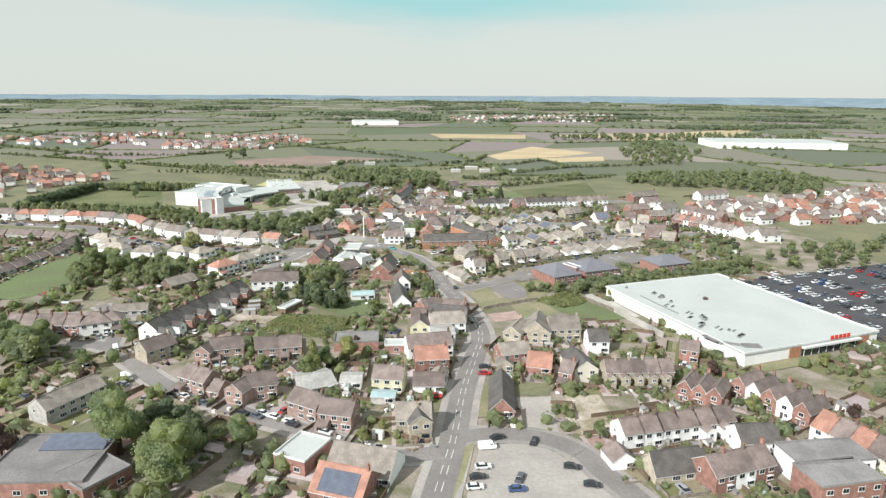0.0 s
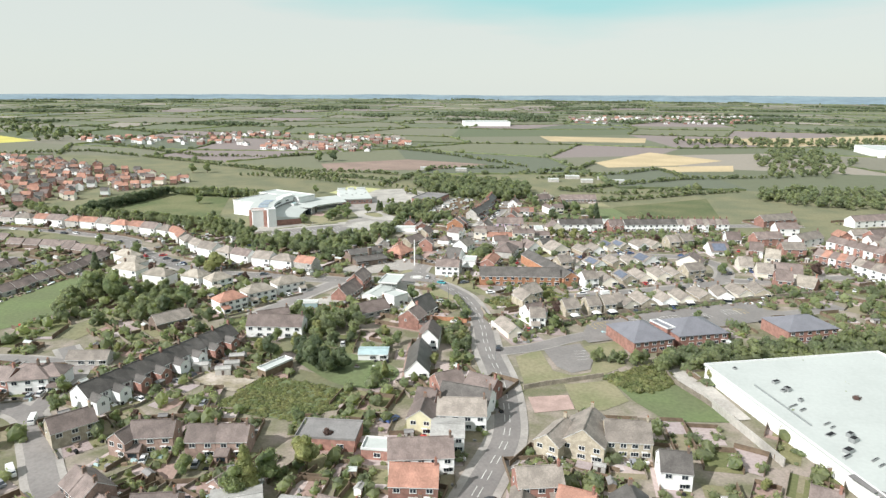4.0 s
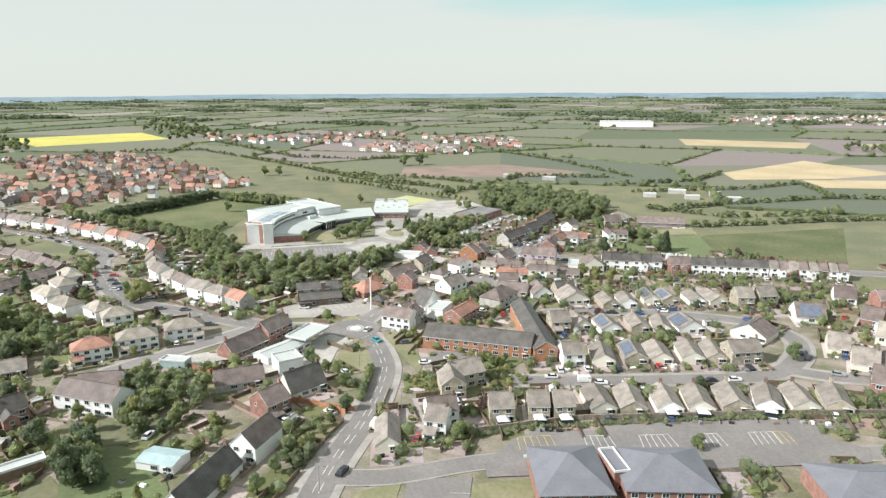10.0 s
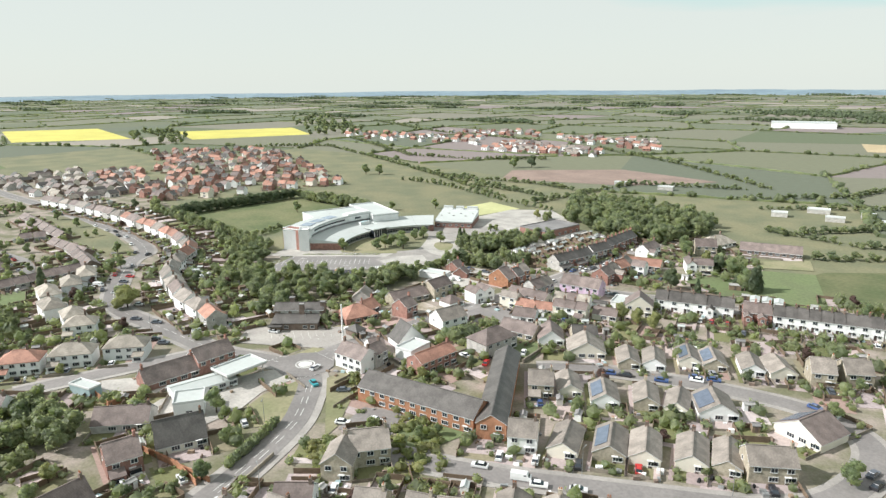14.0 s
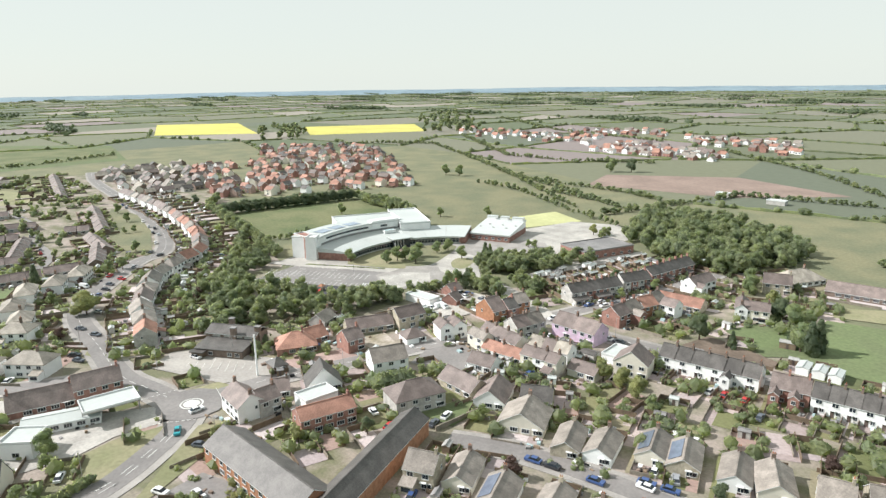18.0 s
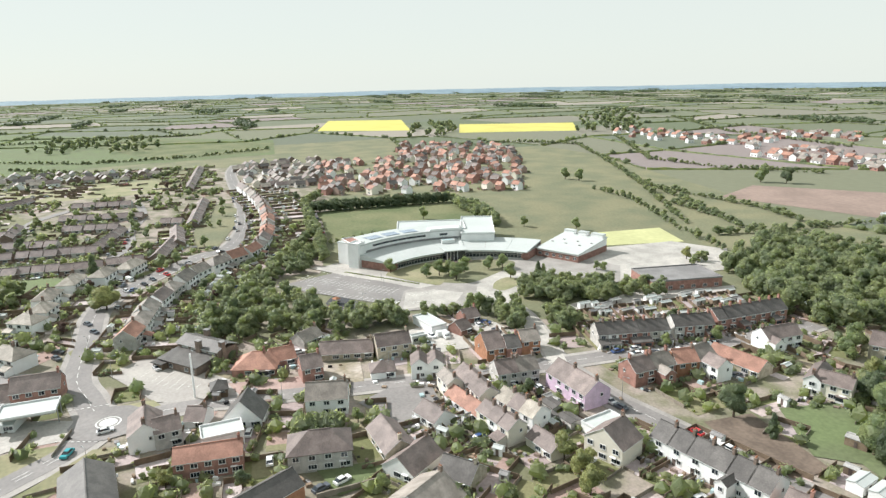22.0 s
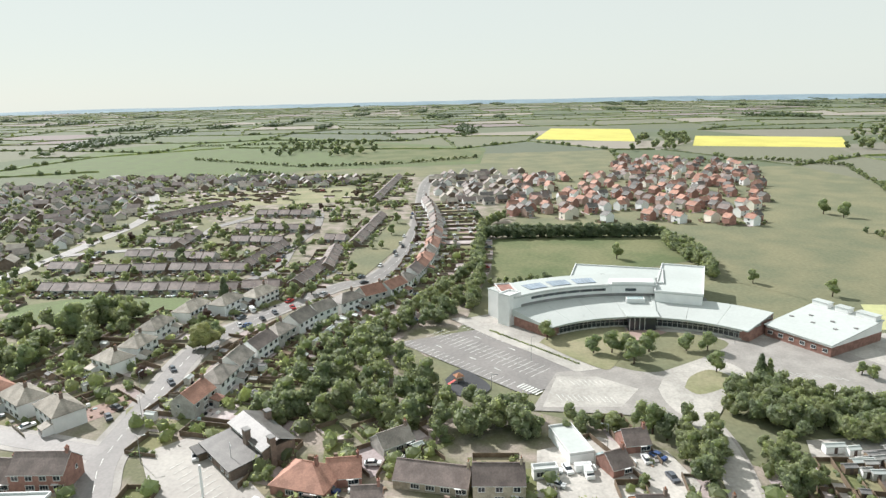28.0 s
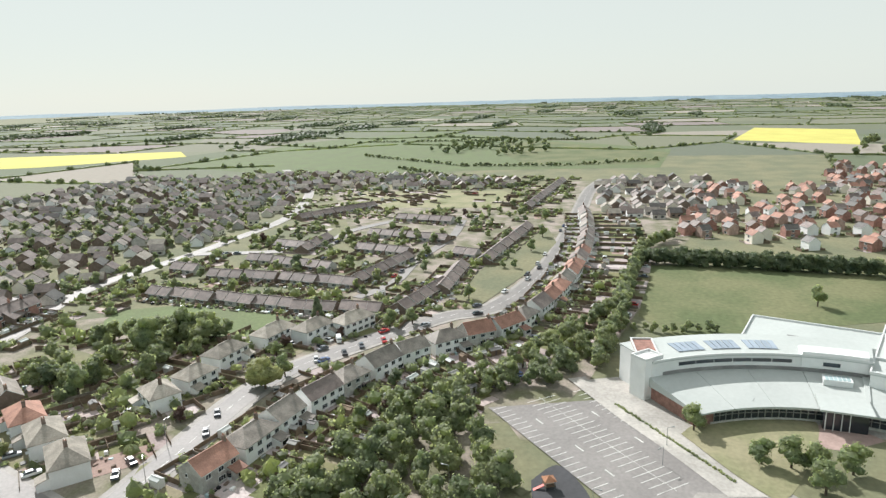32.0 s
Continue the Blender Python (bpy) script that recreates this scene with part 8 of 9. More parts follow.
wood([(190.0, 1226.5), (679.9, 1206.5), (780.0, 1400.0), (215.0, 1320.0)], 190, 8, 12, apart=5, label="long wood beyond the cornfields")
wood([(-184.1, 299.0), (-191.7, 324.2), (-190.0, 348.8), (-150.1, 338.0), (-137.7, 321.3), (-150.0, 315.8), (-169.6, 314.9), (-170.3, 295.9)], 26, 6, 9, apart=3.5, label="trees along the paddock edge", near=True)
wood([(-77.2, 303.8), (-80.4, 321.5), (-52.9, 321.6), (-46.9, 306.3), (-55.3, 295.5)], 26, 5, 9, apart=2.5, label="garden trees massed behind the cottages", near=True)
wood([(-59.4, 276.7), (-66.5, 291.5), (-51.2, 282.9), (-39.2, 274.9), (-45.7, 269.7)], 12, 7, 10, apart=2.5, m="darkleaf", spread=0.7, label="tall dark evergreens behind a lawn", near=True)
wood([(-57.0, 275.7), (-59.5, 285.3), (-44.4, 277.5)], 8, 5, 8, label="dense garden trees", near=True)
wood([(-1.9, 300.9), (-11.1, 299.4), (-13.5, 306.8), (-7.1, 312.8)], 12, 3, 5, label="shrubby trees beside the main road", near=True)
wood([(-74.8, 151.1), (-80.0, 163.9), (-78.5, 175.3), (-68.1, 165.0), (-61.3, 152.4)], 14, 7, 10, apart=2.5, m="darkleaf", label="dark garden trees beside the school lawn", near=True)
wood([(-153.7, 208.0), (-155.6, 218.3), (-143.7, 221.9), (-135.4, 215.6), (-141.5, 207.4)], 8, 9, 12, apart=3, label="tall trees along the sloping grass", near=True)
wood([(-242.1, 243.0), (-313.9, 240.2), (-429.2, 279.4), (-494.5, 416.8), (-294.9, 428.9), (-231.6, 377.4), (-230.8, 283.9)], 80, 4, 7, apart=8, label="garden trees through the brown estate")
wood([(-213.4, 188.7), (-322.2, 82.6), (-487.3, 58.9), (-500.6, 194.2), (-331.3, 255.7), (-216.1, 250.7)], 120, 3.5, 7, apart=7, label="garden trees through the older estate")
wood([(-330, 240), (-620, 180), (-610, -20), (-440, -50), (-310, 20)], 230, 3.5, 7, apart=7, label="trees and tall shrubs through the distant estate")
tree_line([(-315.8, 488.9), (-267.5, 485.4), (-227.4, 481.9), (-191.2, 476.5)], 4.0, 6, 9, label="belt of trees at the end of the gardens", near=True)
tree_line([(-224.7, 483.9), (-220.5, 498.5), (-228.8, 520.2)], 3.5, 3, 5, label="hedge trees behind the school", near=True)
wood([(-161.4, 438.6), (-186.6, 438.4), (-206.8, 458.3), (-209.7, 480.4), (-191.2, 483.7), (-170.9, 465.6), (-157.9, 451.3)], 42, 5, 8, apart=3, label="dense trees between the gardens and the car park", near=True)
wood([(-170.6, 327.2), (-192.7, 320.5), (-184.5, 340.9), (-165.4, 351.3)], 9, 8, 11, label="large trees behind the semis", near=True)
wood([(-133.1, 322.2), (-156.6, 308.8), (-153.7, 295.0), (-136.0, 297.6)], 9, 6, 9, label="trees in the long gardens", near=True)
for p, h, m, kd in (((-84.1, 155.6), 19, "leaf", "round"), ((-65.4, 140.8), 19, "leaf", "round"), ((-64.6, 149.3), 13, "leaf", "round"), ((-52.7, 157.5), 11, "leaf", "round"), ((-121.5, 208.1), 8, "leaf", "round"), ((-146.7, 214.6), 14, "leaf", "round"), ((-143.3, 222.3), 13, "leaf", "round"), ((-162.4, 229.8), 13, "leaf", "round"), ((-113.2, 152.3), 11, "copper", "round"), ((-88.1, 184.1), 6, "leaf", "round"), ((-43.1, 205.4), 15, "yleaf", "cone"), ((-39.5, 210.1), 9, "leaf", "round"), ((-32.8, 217.4), 10, "yleaf", "round"), ((-44.4, 202.3), 9, "leaf", "round"), ((-115.2, 230.0), 7, "leaf", "round"), ((-61.9, 209.6), 6, "leaf", "round"), ((-28.4, 274.6), 7, "yleaf", "cone"), ((-30.1, 269.9), 6, "leaf", "round"), ((-72.0, 280.5), 9, "darkleaf", "round"), ((-63.5, 304.5), 7, "yleaf", "round"), ((-31.3, 302.3), 6, "leaf", "round"), ((-10.7, 332.5), 6, "leaf", "round"), ((-37.5, 352.9), 8, "leaf", "round"), ((-51.4, 336.2), 7, "leaf", "round"), ((-10.9, 332.4), 5, "darkleaf", "round"), ((-31.8, 352.0), 5, "leaf", "round"), ((19.5, 494.6), 8, "yleaf", "round"), ((25.7, 495.0), 7, "yleaf", "round"), ((33.2, 493.0), 8, "yleaf", "round"), ((41.5, 489.1), 6, "leaf", "round"), ((18.7, 546.7), 10, "darkleaf", "round"), ((30.1, 548.2), 8, "darkleaf", "cone"), ((2.9, 608.2), 9, "leaf", "round"), ((48.8, 562.9), 14, "darkleaf", "cone"), ((49.3, 567.5), 14, "darkleaf", "cone"), ((45.6, 563.5), 11, "leaf", "round"), ((25.5, 587.2), 9, "darkleaf", "round"), ((34.5, 582.1), 10, "leaf", "round"), ((-158.7, 381.2), 8, "leaf", "round"), ((-125.8, 367.3), 5, "copper", "round"), ((-209.8, 368.0), 12, "darkleaf", "cone"), ((-165.9, 324.5), 14, "leaf", "round"), ((-182.0, 328.2), 13, "leaf", "round"), ((-133.8, 325.7), 10, "leaf", "round"), ((-135.2, 313.7), 9, "darkleaf", "round"), ((-83.3, 517.6), 9, "leaf", "round"), ((-87.2, 515.9), 8, "leaf", "round"), ((-79.7, 520.1), 8, "darkleaf", "round"), ((-113.9, 560.5), 10, "darkleaf", "cone"), ((-112.2, 562.3), 9, "leaf", "cone"), ((-114.9, 592.5), 5, "leaf", "round"), ((-111.9, 594.0), 5, "leaf", "round"), ((-212.6, 406.0), 7, "leaf", "round"), ((-208.0, 398.5), 8, "leaf", "round"), ((-286.8, 348.9), 7, "leaf", "round"), ((-277.0, 323.8), 9, "darkleaf", "round"), ((-250.3, 391.2), 6, "leaf", "round"), ((-247.4, 420.0), 7, "leaf", "round"), ((-337.2, 434.1), 7, "leaf", "round"), ((-373.7, 435.9), 8, "leaf", "round"), ((-426.7, 431.3), 8, "leaf", "round"), ((-300.6, 430.7), 5, "leaf", "round"), ((-374.1, 491.0), 8, "darkleaf", "round"), ((-324.4, 378.2), 6, "leaf", "round"), ((-263.0, 557.0), 9, "leaf", "round"), ((-213.7, 605.5), 7, "leaf", "round"), ((-191.8, 628.9), 8, "leaf", "round"), ((-371.6, 729.0), 11, "leaf", "round"), ((-358.3, 734.9), 11, "leaf", "round"), ((-278.9, 861.1), 14, "leaf", "round"), ((-264.3, 873.6), 14, "darkleaf", "round"), ((-112.0, 642.4), 7, "yleaf", "round"), ((66.3, 308.5), 5, "leaf", "round"), ((54.3, 302.5), 5, "leaf", "round"), ((84.1, 352.8), 5, "leaf", "round"), ((128.0, 361.9), 8, "leaf", "round"), ((108.7, 427.1), 7, "leaf", "round"), ((11.1, 364.0), 4, "leaf", "round"), ((16.8, 379.4), 4, "leaf", "round"), ((19.7, 383.5), 4, "leaf", "round"), ((155.9, 434.1), 8, "copper", "round"), ((-67.2, 216.6), 6, "leaf", "round")):
    tree(p, h, m, kd)

tree((-149.3, 379.7), 10.5, "yleaf", "round", spread=1.25, bare=0.08)

# ---- vehicles ----
for p, a, k, vn in (((14.4, 207.3), 5, 5, False), ((14.9, 212.8), 5, 2, False), ((12.4, 160.2), 10, 1, True), ((10.8, 150.7), 8, 0, False), ((9.2, 146.1), 8, 2, False), ((8.3, 141.8), 8, 0, False), ((19.7, 145.8), 70, 3, False), ((18.5, 141.1), 5, 4, False), ((25.5, 163.3), 70, 2, False), ((33.6, 151.1), -10, 2, False), ((37.1, 143.3), -10, 2, False), ((15.6, 165.2), 20, 2, False), ((-103.8, 200.9), -40, 1, True), ((-118.8, 224.5), -60, 1, True), ((-58.6, 177.6), -28, 2, False), ((-54.0, 176.0), -28, 3, False), ((-42.5, 171.3), -28, 2, False), ((-46.6, 179.6), 60, 5, False), ((-2.0, 189.8), 0, 5, False), ((1.7, 328.3), 100, 1, True), ((6.2, 305.0), 95, 2, False), ((-24.7, 246.1), 60, 4, False), ((-20.0, 245.9), 60, 3, False), ((-18.1, 245.8), 60, 4, False), ((48.1, 380.6), 25, 1, True), ((46.8, 389.2), 115, 1, False), ((56.0, 394.1), 115, 2, False), ((63.7, 380.0), 100, 5, False), ((65.8, 381.2), 100, 1, False), ((111.9, 434.3), 75, 3, False), ((113.4, 429.6), 75, 2, False), ((121.3, 418.9), 5, 6, False), ((60.6, 460.8), 20, 4, False), ((65.6, 462.6), 20, 4, False), ((-4.7, 371.6), 30, 1, False), ((1.6, 378.2), 10, 0, False), ((-19.3, 385.0), 40, 3, False), ((-38.9, 390.0), 100, 0, False), ((-104.8, 368.9), 60, 2, False), ((-121.4, 378.2), 35, 3, False), ((-76.9, 401.3), 20, 0, False), ((-61.0, 437.4), 60, 4, False), ((-14.3, 469.6), 120, 1, False), ((-29.4, 544.0), 90, 4, False), ((-28.8, 550.5), 90, 0, False), ((-99.1, 369.2), 35, 3, False), ((-131.7, 374.8), 35, 3, False), ((-148.3, 384.1), 30, 0, False), ((-172.4, 385.3), 30, 0, False), ((-179.7, 392.3), 30, 2, False), ((-187.1, 395.5), 30, 3, False), ((-193.3, 401.6), 30, 5, False), ((-190.6, 385.4), 30, 1, True), ((-269.3, 448.5), 100, 2, False), ((-304.0, 451.2), 100, 1, False), ((-347.1, 454.6), 95, 0, False), ((-71.6, 445.9), 90, 1, False), ((-62.7, 459.0), 95, 1, False), ((-66.7, 496.2), 95, 1, True), ((0.1, 431.5), 60, 2, False), ((2.6, 428.4), 110, 5, False), ((8.7, 438.4), 115, 3, False), ((7.5, 443.6), 115, 1, False)):
    car(p, a, k, vn)
car((-30.1, 382.3), -20, paint="tealcar", group="cars on the road")
for p in ((34.2, 155.8), (6.2, 295.7), (-17.9, 388.7), (-22.3, 358.4), (-75.3, 388.4), (-43.6, 469.6), (-113.9, 372.0), (-75.1, 503.7), (-96.9, 379.6), (-109.6, 447.6), (-0.7, 525.3), (4.7, 338.1), (-71.2, 412.1), (88.8, 405.4), (58.5, 391.2), (-37.5, 436.1)):
    lamp(p, rnd(0, 360), 7.5)
for p in ((-141.4, 494.4), (-161.1, 516.7), (-184.7, 545.9), (-142.3, 565.4), (-111.6, 478.1), (-132.1, 493.0)):
    lamp(p, rnd(0, 360), 5.0)
SIGN = thing("sign_pole", *(-50.8, 412.6), 0, "tall white painted pole beside the public house", "pole")
part("pole", mesh(("signpole",), lambda: Shape(M["white"]).tube(0, 0, 0, 14, 0.32, 0.26, 10).done()), SIGN)

# ---- rough ground, walls and yards ----
HARD.append([(8.2, 313.1), (52.7, 332.6), (68.4, 307.5), (80.0, 267.9), (22.1, 248.2)])
HARD.append([(-161.4, 438.6), (-186.6, 438.4), (-206.8, 458.3), (-209.7, 480.4), (-186.1, 491.4), (-163.7, 465.8), (-153.5, 451.7)])
patch([(-61.6, 279.2), (-59.7, 288.4), (-45.2, 290.1), (-25.2, 280.0), (-28.4, 265.3), (-42.1, 265.5)], "lush", 0.16, "lawn", "shady lawn among garden trees", soft=True)
patch([(-79.3, 286.9), (-74.4, 300.6), (-61.8, 309.4), (-50.5, 297.2), (-61.3, 287.9)], "grass", 0.16, "lawn", "back lawn below the cottages", soft=True)
HARD.append([(-150.2, 447.0), (-178.2, 481.6), (-175.9, 512.8), (-166.8, 634.9), (-88.1, 586.9), (-93.5, 487.4)])
wall_line([(17.7, 274.0), (23.9, 278.2), (33.8, 283.5), (43.3, 288.9)], 1.6)
wall_line([(63.6, 297.4), (65.7, 288.7), (72.1, 277.9), (79.5, 264.5)], 1.8)
brambles = []
for x, y in scatter([(-73.2, 241.8), (-67.6, 267.1), (-36.3, 262.0), (-36.5, 249.8), (-45.4, 239.9)], 900):
    r = rnd(0.3, 1.1)
    brambles.append((x, y, r, r * rnd(0.5, 0.9)))
for x, y in scatter([(42.6, 287.7), (62.3, 301.9), (67.1, 289.2), (57.0, 277.3), (50.1, 280.5)], 260):
    r = rnd(0.6, 1.6)
    brambles.append((x, y, r, r * rnd(0.5, 1.1)))
for x, y in scatter([(-0.4, 388.2), (12.0, 393.9), (38.7, 364.4), (31.7, 358.7), (11.5, 373.7)], 130):
    r = rnd(0.5, 1.5)
    brambles.append((x, y, r, r * rnd(0.8, 1.8)))
for x, y in scatter([(-3.7, 357.8), (-3.5, 365.2), (7.5, 363.4), (10.5, 349.9)], 60):
    r = rnd(0.5, 1.3)
    brambles.append((x, y, r, r * rnd(0.8, 1.8)))
clumps("brambles", brambles, "weeds", "rough brambles and weeds over waste ground", "brambles", 2)
patch([(-90.2, 258.0), (-86.8, 265.6), (-68.8, 263.0), (-71.8, 253.6)], "dusty", 0.14, "yard", "bare earth yard behind the terrace")
patch([(-76.0, 486.3), (-82.0, 503.3), (-77.5, 509.3), (-74.4, 518.2), (-59.8, 520.9), (-51.7, 516.5), (-53.2, 482.8)], "concrete", 0.13, "yard", "pale concrete yards behind the street")
for p, a, k, vn in (((-66.9, 492.2), 10, 1, False), ((-65.0, 496.5), 5, 1, True), ((-60.9, 488.5), 60, 0, False), ((-71.4, 515.1), 40, 4, False), ((-66.4, 488.8), 80, 1, False), ((-62.3, 515.4), 10, 3, False)):
    car(p, a, k, vn)

hedge([(-10.4, 339.3), (-13.6, 347.5), (-19.2, 360.2)], 1.5, 2.8, step=0.6, label="tall clipped dark hedge along the road")
block("container", (-84.3, 331.5), (-75.3, 333.7), 4, 2.8, "teal", "membrane", "pale green shipping container beside a pale yard", "container", 0)
fence([(-75.8, 335.4), (-65.4, 334.8), (-65.2, 341.3)], 1.9, "orange", label="orange timber panel fence")
fence([(-30.9, 330.0), (-20.6, 331.6), (-9.4, 330.3)], 1.8, "orange", label="orange timber panel fence")

# hatched centre of the main road
hatch = Shape(M["line"])
lane = smooth([(-4, 118), (-1, 138), (3, 162), (7, 195), (12, 223), (15, 241), (14, 257), (10, 279), (2, 306), (-4, 333), (-14, 360), (-25, 375), (-32, 382)])
for x, y, h in along(lane, 7.5):
    c, k = math.cos(radians(h)), math.sin(radians(h))
    for off in (-0.75, 0.75):
        hatch.add([(x + c * a - k * (b + off), y + k * a + c * (b + off), 0.30) for a, b in ((0, -0.09), (4.2, -0.09), (4.2, 0.09), (0, 0.09))], [(0, 1, 2, 3)])
for a, b in (((-38.5, 378), (-34, 389)), ((-56, 377), (-56, 390)), ((-50, 399), (-39, 398))):
    for i in range(8):
        u, w = i / 8, (i + 0.55) / 8
        x0, y0, x1, y1 = a[0] + (b[0] - a[0]) * u, a[1] + (b[1] - a[1]) * u, a[0] + (b[0] - a[0]) * w, a[1] + (b[1] - a[1]) * w
        n = math.hypot(x1 - x0, y1 - y0)
        px, py = -(y1 - y0) / n * 0.25, (x1 - x0) / n * 0.25
        hatch.add([(x0, y0, 0.34), (x1, y1, 0.34), (x1 + px, y1 + py, 0.34), (x0 + px, y0 + py, 0.34)], [(0, 1, 2, 3)])
v, f, mats, _ = hatch.done()
me = bpy.data.meshes.new("road_hatching")
me.from_pydata(v, [], f)
me.materials.append(mats[0])
tagged(new("road_hatching", me), "white hatched centre and give-way lines", "road marking", "", "stuff")

# ---- small things lying about in the yards ----
s = Shape(M["white"], M["flat"], M["timber"], M["teal"], M["brown"], M["steel"], M["dark"], M["redpaint"])
crnd = random.Random(11)
for bx, by, turn, L, W in BUILT:
    if bx < -260 or math.hypot(bx, by - 400) > 420:
        continue
    t0 = radians(turn)
    for _ in range(crnd.randint(7, 14)):
        a, b = crnd.uniform(-L / 2, L / 2), crnd.choice((-1, 1)) * (W / 2 + crnd.uniform(0.8, 6.0))
        x, y = bx + math.cos(t0) * a - math.sin(t0) * b, by + math.sin(t0) * a + math.cos(t0) * b
        w, d, h = crnd.uniform(0.25, 0.9), crnd.uniform(0.25, 0.7), crnd.uniform(0.35, 1.1)
        base, q = len(s.v), t0 + crnd.uniform(-0.4, 0.4)
        s.box(-w, -d, 0.1, w, d, h, crnd.choice((0, 0, 1, 1, 2, 2, 3, 4, 4, 5, 6, 6)), crnd.choice((0, 0.1)))
        s.v[base:] = [(x + math.cos(q) * i - math.sin(q) * j, y + math.sin(q) * i + math.cos(q) * j, k) for i, j, k in s.v[base:]]
v, f, mats, idx = s.done()
me = bpy.data.meshes.new("yard_clutter")
me.from_pydata(v, [], f)
for m in mats:
    me.materials.append(m)
me.polygons.foreach_set("material_index", idx)
tagged(new("yard_clutter", me), "bins, benches, boxes and planters in the yards", "yard clutter", "", "stuff")

# ---- office parking strip ----
patch([(36.3, 323.3), (38.7, 337.4), (42.2, 342.7), (111.1, 380.0), (117.0, 372.7), (124.6, 371.7), (124.1, 364.3), (39.1, 318.1)], "asphalt", 0.16, "car_park", "asphalt parking strip of the offices")
strip_lines = Shape(M["line"], M["yline"])
for a, b, p, q, n, k in (((39.7, 338.5), (47.4, 343.2), (42.6, 332.9), (51.0, 337.7), 6, 1), ((55.8, 346.6), (61.7, 349.8), (58.4, 340.9), (64.9, 344.5), 5, 0), ((69.2, 353.3), (76.2, 357.1), (71.4, 347.5), (79.5, 351.8), 6, 0), ((83.3, 360.4), (88.1, 363.0), (85.4, 354.5), (91.1, 357.6), 5, 0), ((95.8, 367.2), (101.6, 370.3), (97.9, 361.3), (104.0, 364.6), 5, 0), ((101.9, 370.5), (105.0, 371.6), (104.3, 364.8), (107.6, 366.0), 3, 1)):
    for i in range(n):
        u = i / (n - 1)
        x0, y0, x1, y1 = a[0] + (b[0] - a[0]) * u, a[1] + (b[1] - a[1]) * u, p[0] + (q[0] - p[0]) * u, p[1] + (q[1] - p[1]) * u
        strip_lines.add([(x0 - 0.1, y0, 0.42), (x0 + 0.1, y0, 0.42), (x1 + 0.1, y1, 0.42), (x1 - 0.1, y1, 0.42)], [(0, 1, 2, 3)], k)
    strip_lines.add([(a[0], a[1], 0.42), (b[0], b[1], 0.42), (b[0], b[1] + 0.2, 0.42), (a[0], a[1] + 0.2, 0.42)], [(0, 1, 2, 3)], k)
v, f, mats, idx = strip_lines.done()
me = bpy.data.meshes.new("office_strip_lines")
me.from_pydata(v, [], f)
for m in mats:
    me.materials.append(m)
me.polygons.foreach_set("material_index", idx)
tagged(new("office_strip_lines", me), "white and yellow parking bay lines at the offices", "road marking", "", "stuff")

# ---- playground beside the school car park ----
patch([(-118.9, 464.2), (-126.6, 469.3), (-119.0, 475.7), (-111.4, 477.7), (-106.6, 472.1), (-109.4, 466.3)], "freshasphalt", 0.19, "play_area", "dark soft play surface", soft=True)
PX, PY = (-117.0, 468.4)
play = thing("climbing_frame", PX, PY, 25, "orange and blue climbing frame with a slide", "play equipment")
for x in (-1.1, 1.1):
    for y in (-1.1, 1.1):
        part("post", mesh(("playpost",), lambda: Shape(M["steel"]).tube(0, 0, 0, 2.6, 0.08, 0.08).done()), play, x, y)
part("deck", mesh(("playdeck",), lambda: Shape(M["timber"]).box(-1.2, -1.2, 1.2, 1.2, 1.2, 1.35).done()), play)
part("roof", mesh(("playroof",), lambda: Shape(M["orange"]).add([(-1.4, -1.4, 2.5), (1.4, -1.4, 2.5), (1.4, 1.4, 2.5), (-1.4, 1.4, 2.5), (0, 0, 3.5)], [(0, 1, 4), (1, 2, 4), (2, 3, 4), (3, 0, 4), (3, 2, 1, 0)]).done()), play)
part("slide", mesh(("playslide",), lambda: Shape(M["redpaint"]).add([(-0.4, -1.2, 1.3), (0.4, -1.2, 1.3), (0.4, -4.0, 0.25), (-0.4, -4.0, 0.25), (-0.4, -1.2, 1.2), (0.4, -1.2, 1.2), (0.4, -4.0, 0.15), (-0.4, -4.0, 0.15)], [(0, 1, 2, 3), (7, 6, 5, 4), (0, 3, 7, 4), (1, 5, 6, 2), (2, 6, 7, 3), (0, 4, 5, 1)]).done()), play)
spin = thing("playground_roundabout", *(-110.2, 471.0), 0, "pale pink playground roundabout disc with a rail", "play equipment")
part("disc", mesh(("spindisc",), lambda: Shape(M["pinkpave"]).tube(0, 0, 0.2, 0.4, 1.3, 1.3, 16).done()), spin)
part("rail", mesh(("spinrail",), lambda: Shape(M["steel"]).tube(0, 0, 0.4, 1.1, 0.5, 0.1, 8).done()), spin)


def park(points, n, side, group="parked cars"):
    pts = along(smooth(points), 1.0)
    prng = random.Random(n * 7 + int(points[0][0]))
    for _ in range(n):
        x, y, h = prng.choice(pts)
        k = prng.choice(side)
        car((x - math.sin(radians(h)) * k, y + math.cos(radians(h)) * k), h + prng.choice((0, 180)), far=True, group=group, z=0.26)


park([(-163, 380), (-186, 392), (-222, 415), (-240, 433), (-300, 446), (-408, 451)], 20, (-3.0, 3.0, 5.5))
park([(29, 373), (44, 379), (74, 394), (96, 406)], 5, (-2.2, 2.2))
park([(102, 457), (88, 461), (62, 457), (34, 448)], 5, (-2.2, 2.2))
park([(-27, 162), (-56, 177), (-90, 197), (-107, 213)], 6, (-2.2, 2.2))
park([(-27, 522), (0, 524), (25, 530), (40, 533), (80, 544)], 6, (-2.4, 2.4))
park([(-35, 481), (-32, 499), (-28, 543), (-24, 565)], 4, (-2.4, 2.4))
park([(-240, 372), (-309, 378), (-365, 382)], 8, (-2.0, 2.0))
park([(-300, 250), (-324, 311), (-372, 312)], 6, (-2.4, 2.4))

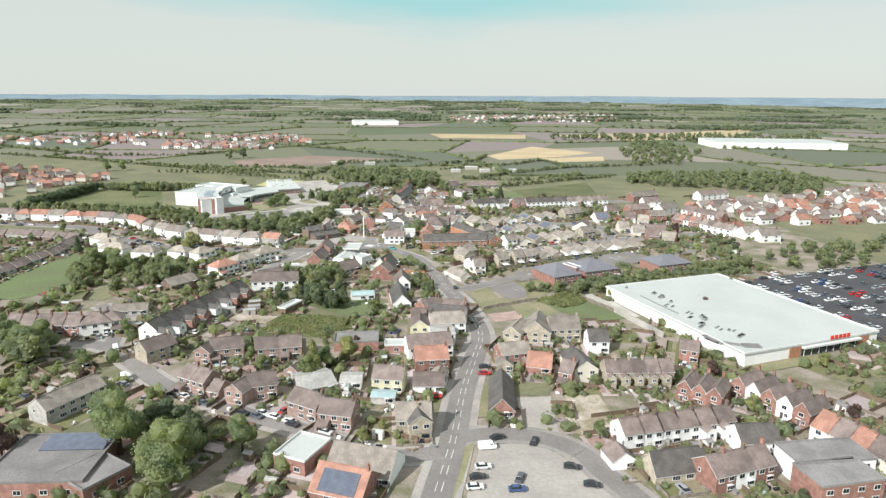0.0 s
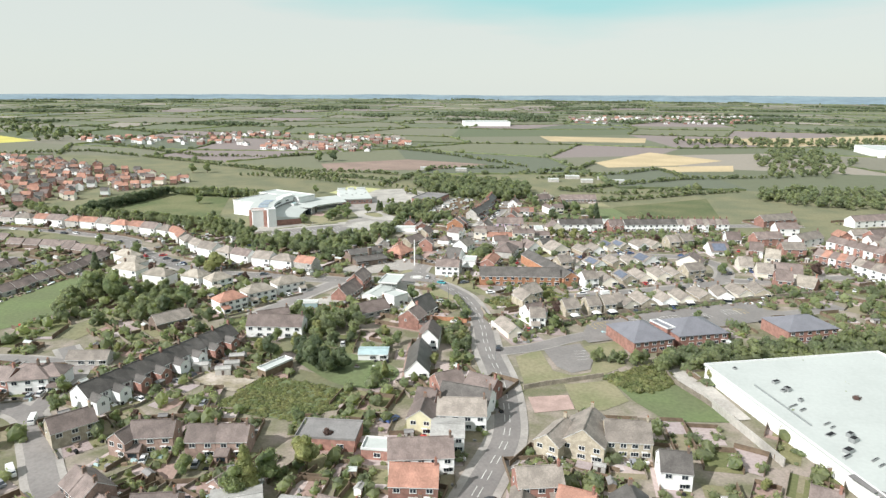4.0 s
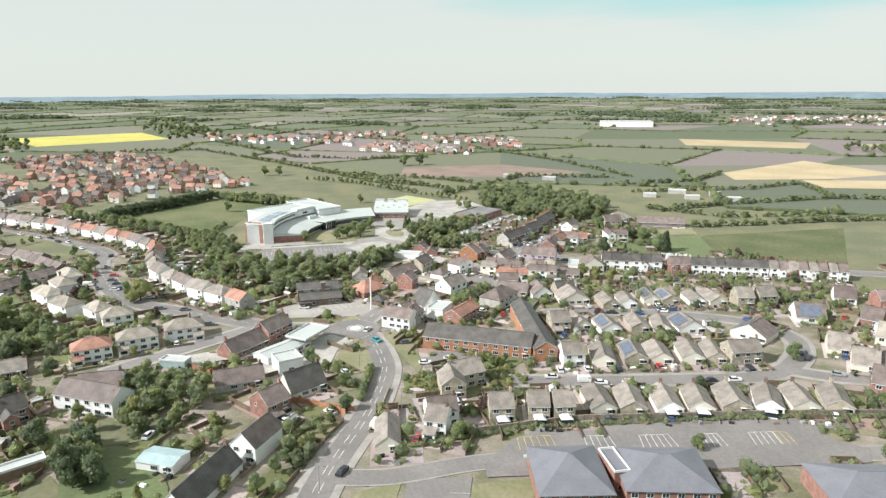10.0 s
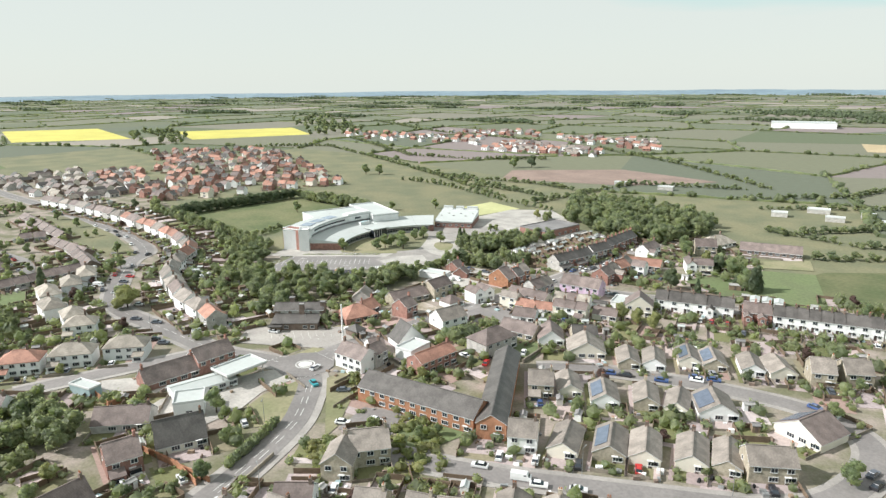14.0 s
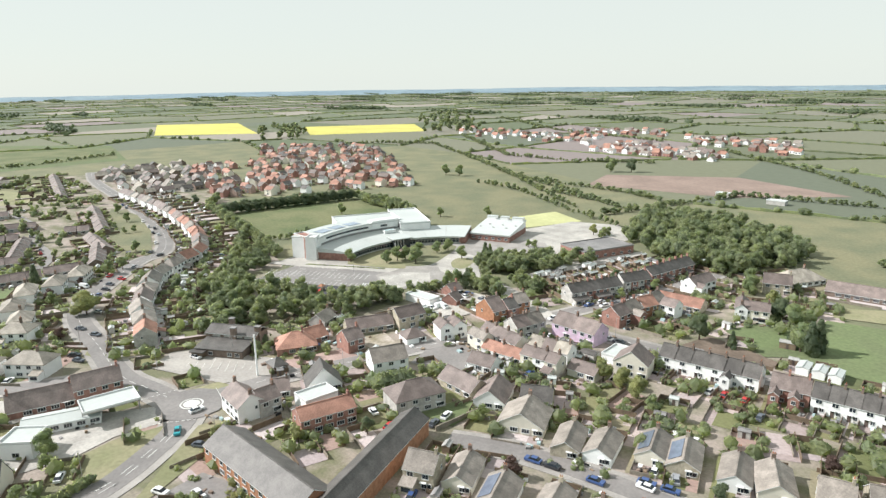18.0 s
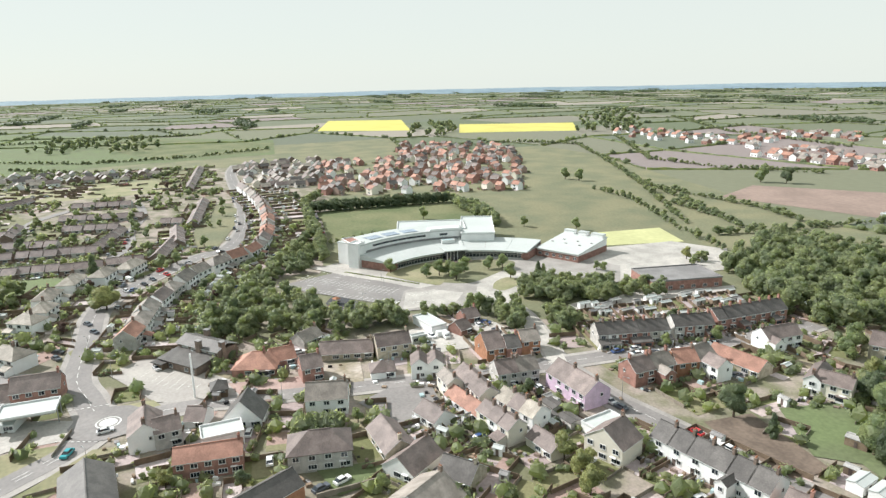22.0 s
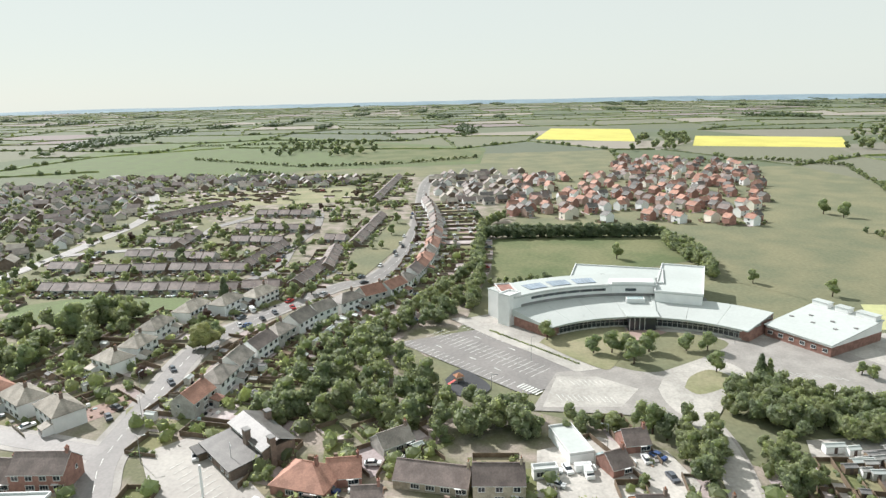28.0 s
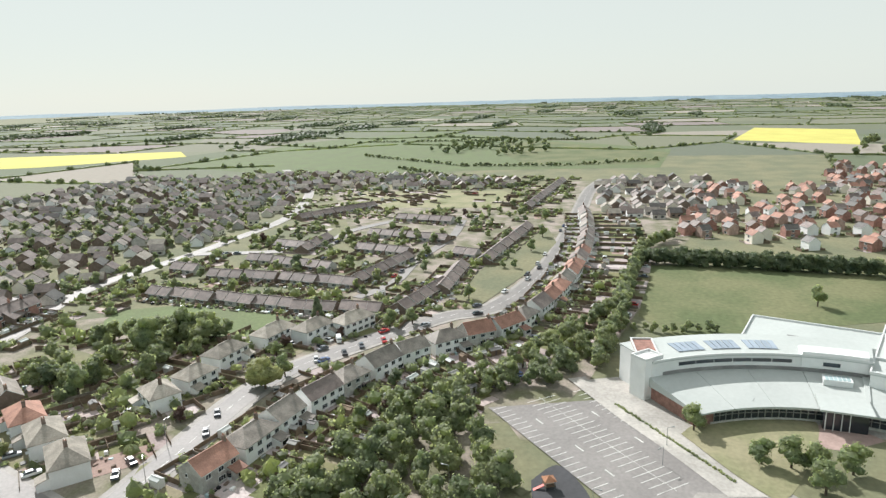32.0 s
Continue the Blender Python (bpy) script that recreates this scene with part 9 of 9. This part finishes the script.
for p, h, m in (((-67.8, 292.9), 6, "yleaf"), ((-61.3, 299.1), 5, "yleaf"), ((-49.1, 300.8), 5, "darkleaf"), ((-33.3, 297.9), 4.5, "leaf"), ((-14.1, 286.9), 5, "yleaf"), ((-7.0, 289.5), 6, "leaf"), ((-8.8, 298.2), 5, "leaf"), ((-76.6, 295.6), 6, "leaf")):
    tree(p, h, m, group="garden trees")

# ---- gardens gathered ----
fill_gardens([(-200, 150), (-60, 130), (70, 130), (180, 180), (180, 470), (110, 560), (10, 640), (-60, 640), (-60, 500), (-110, 420), (-240, 420), (-240, 250)], 2600)
fill_gardens([(-700, 60), (-250, 60), (-200, 250), (-210, 400), (-480, 440), (-640, 440)], 700)
fill_gardens([(-300, 460), (-200, 430), (-110, 400), (-140, 440), (-290, 480)], 200)
me = bpy.data.meshes.new("garden_plots")
me.from_pydata([p for q in PLOTS for p in q], [], [tuple(range(4 * i, 4 * i + 4)) for i in range(len(PLOTS))])
me.materials.append(M["plot"])
tagged(new("garden_plots", me), "lawns, patios, beds and drives of the house plots", "garden", "", "structure")
s = Shape(M["timber"], M["stonewall"])
for (x0, y0), (x1, y1), h in FENCES:
    d = math.hypot(x1 - x0, y1 - y0) or 1
    nx, ny = (y1 - y0) / d * 0.07, -(x1 - x0) / d * 0.07
    q = [(x0 + nx, y0 + ny), (x1 + nx, y1 + ny), (x1 - nx, y1 - ny), (x0 - nx, y0 - ny)]
    s.add([(x, y, 0) for x, y in q] + [(x, y, h) for x, y in q], [(4, 5, 6, 7), (0, 1, 5, 4), (1, 2, 6, 5), (2, 3, 7, 6), (3, 0, 4, 7)], 0 if h > 1.2 else 1)
v, f, mats, idx = s.done()
me = bpy.data.meshes.new("garden_fences")
me.from_pydata(v, [], f)
for m in mats:
    me.materials.append(m)
me.polygons.foreach_set("material_index", idx)
tagged(new("garden_fences", me), "weathered timber fences and low walls between gardens", "fence", "", "stuff")
EX, EY = (-20.0, 420.3)
SHRUBS[:] = [q for q in SHRUBS if not any(inside(q[0], q[1], c) for c in OPEN_GROUND[1:]) and (q[0] - EX) ** 2 + (q[1] - EY) ** 2 > 42]
clumps("garden_shrubs", SHRUBS, "hedge", "green garden shrubs and hedges", "shrub", 2)
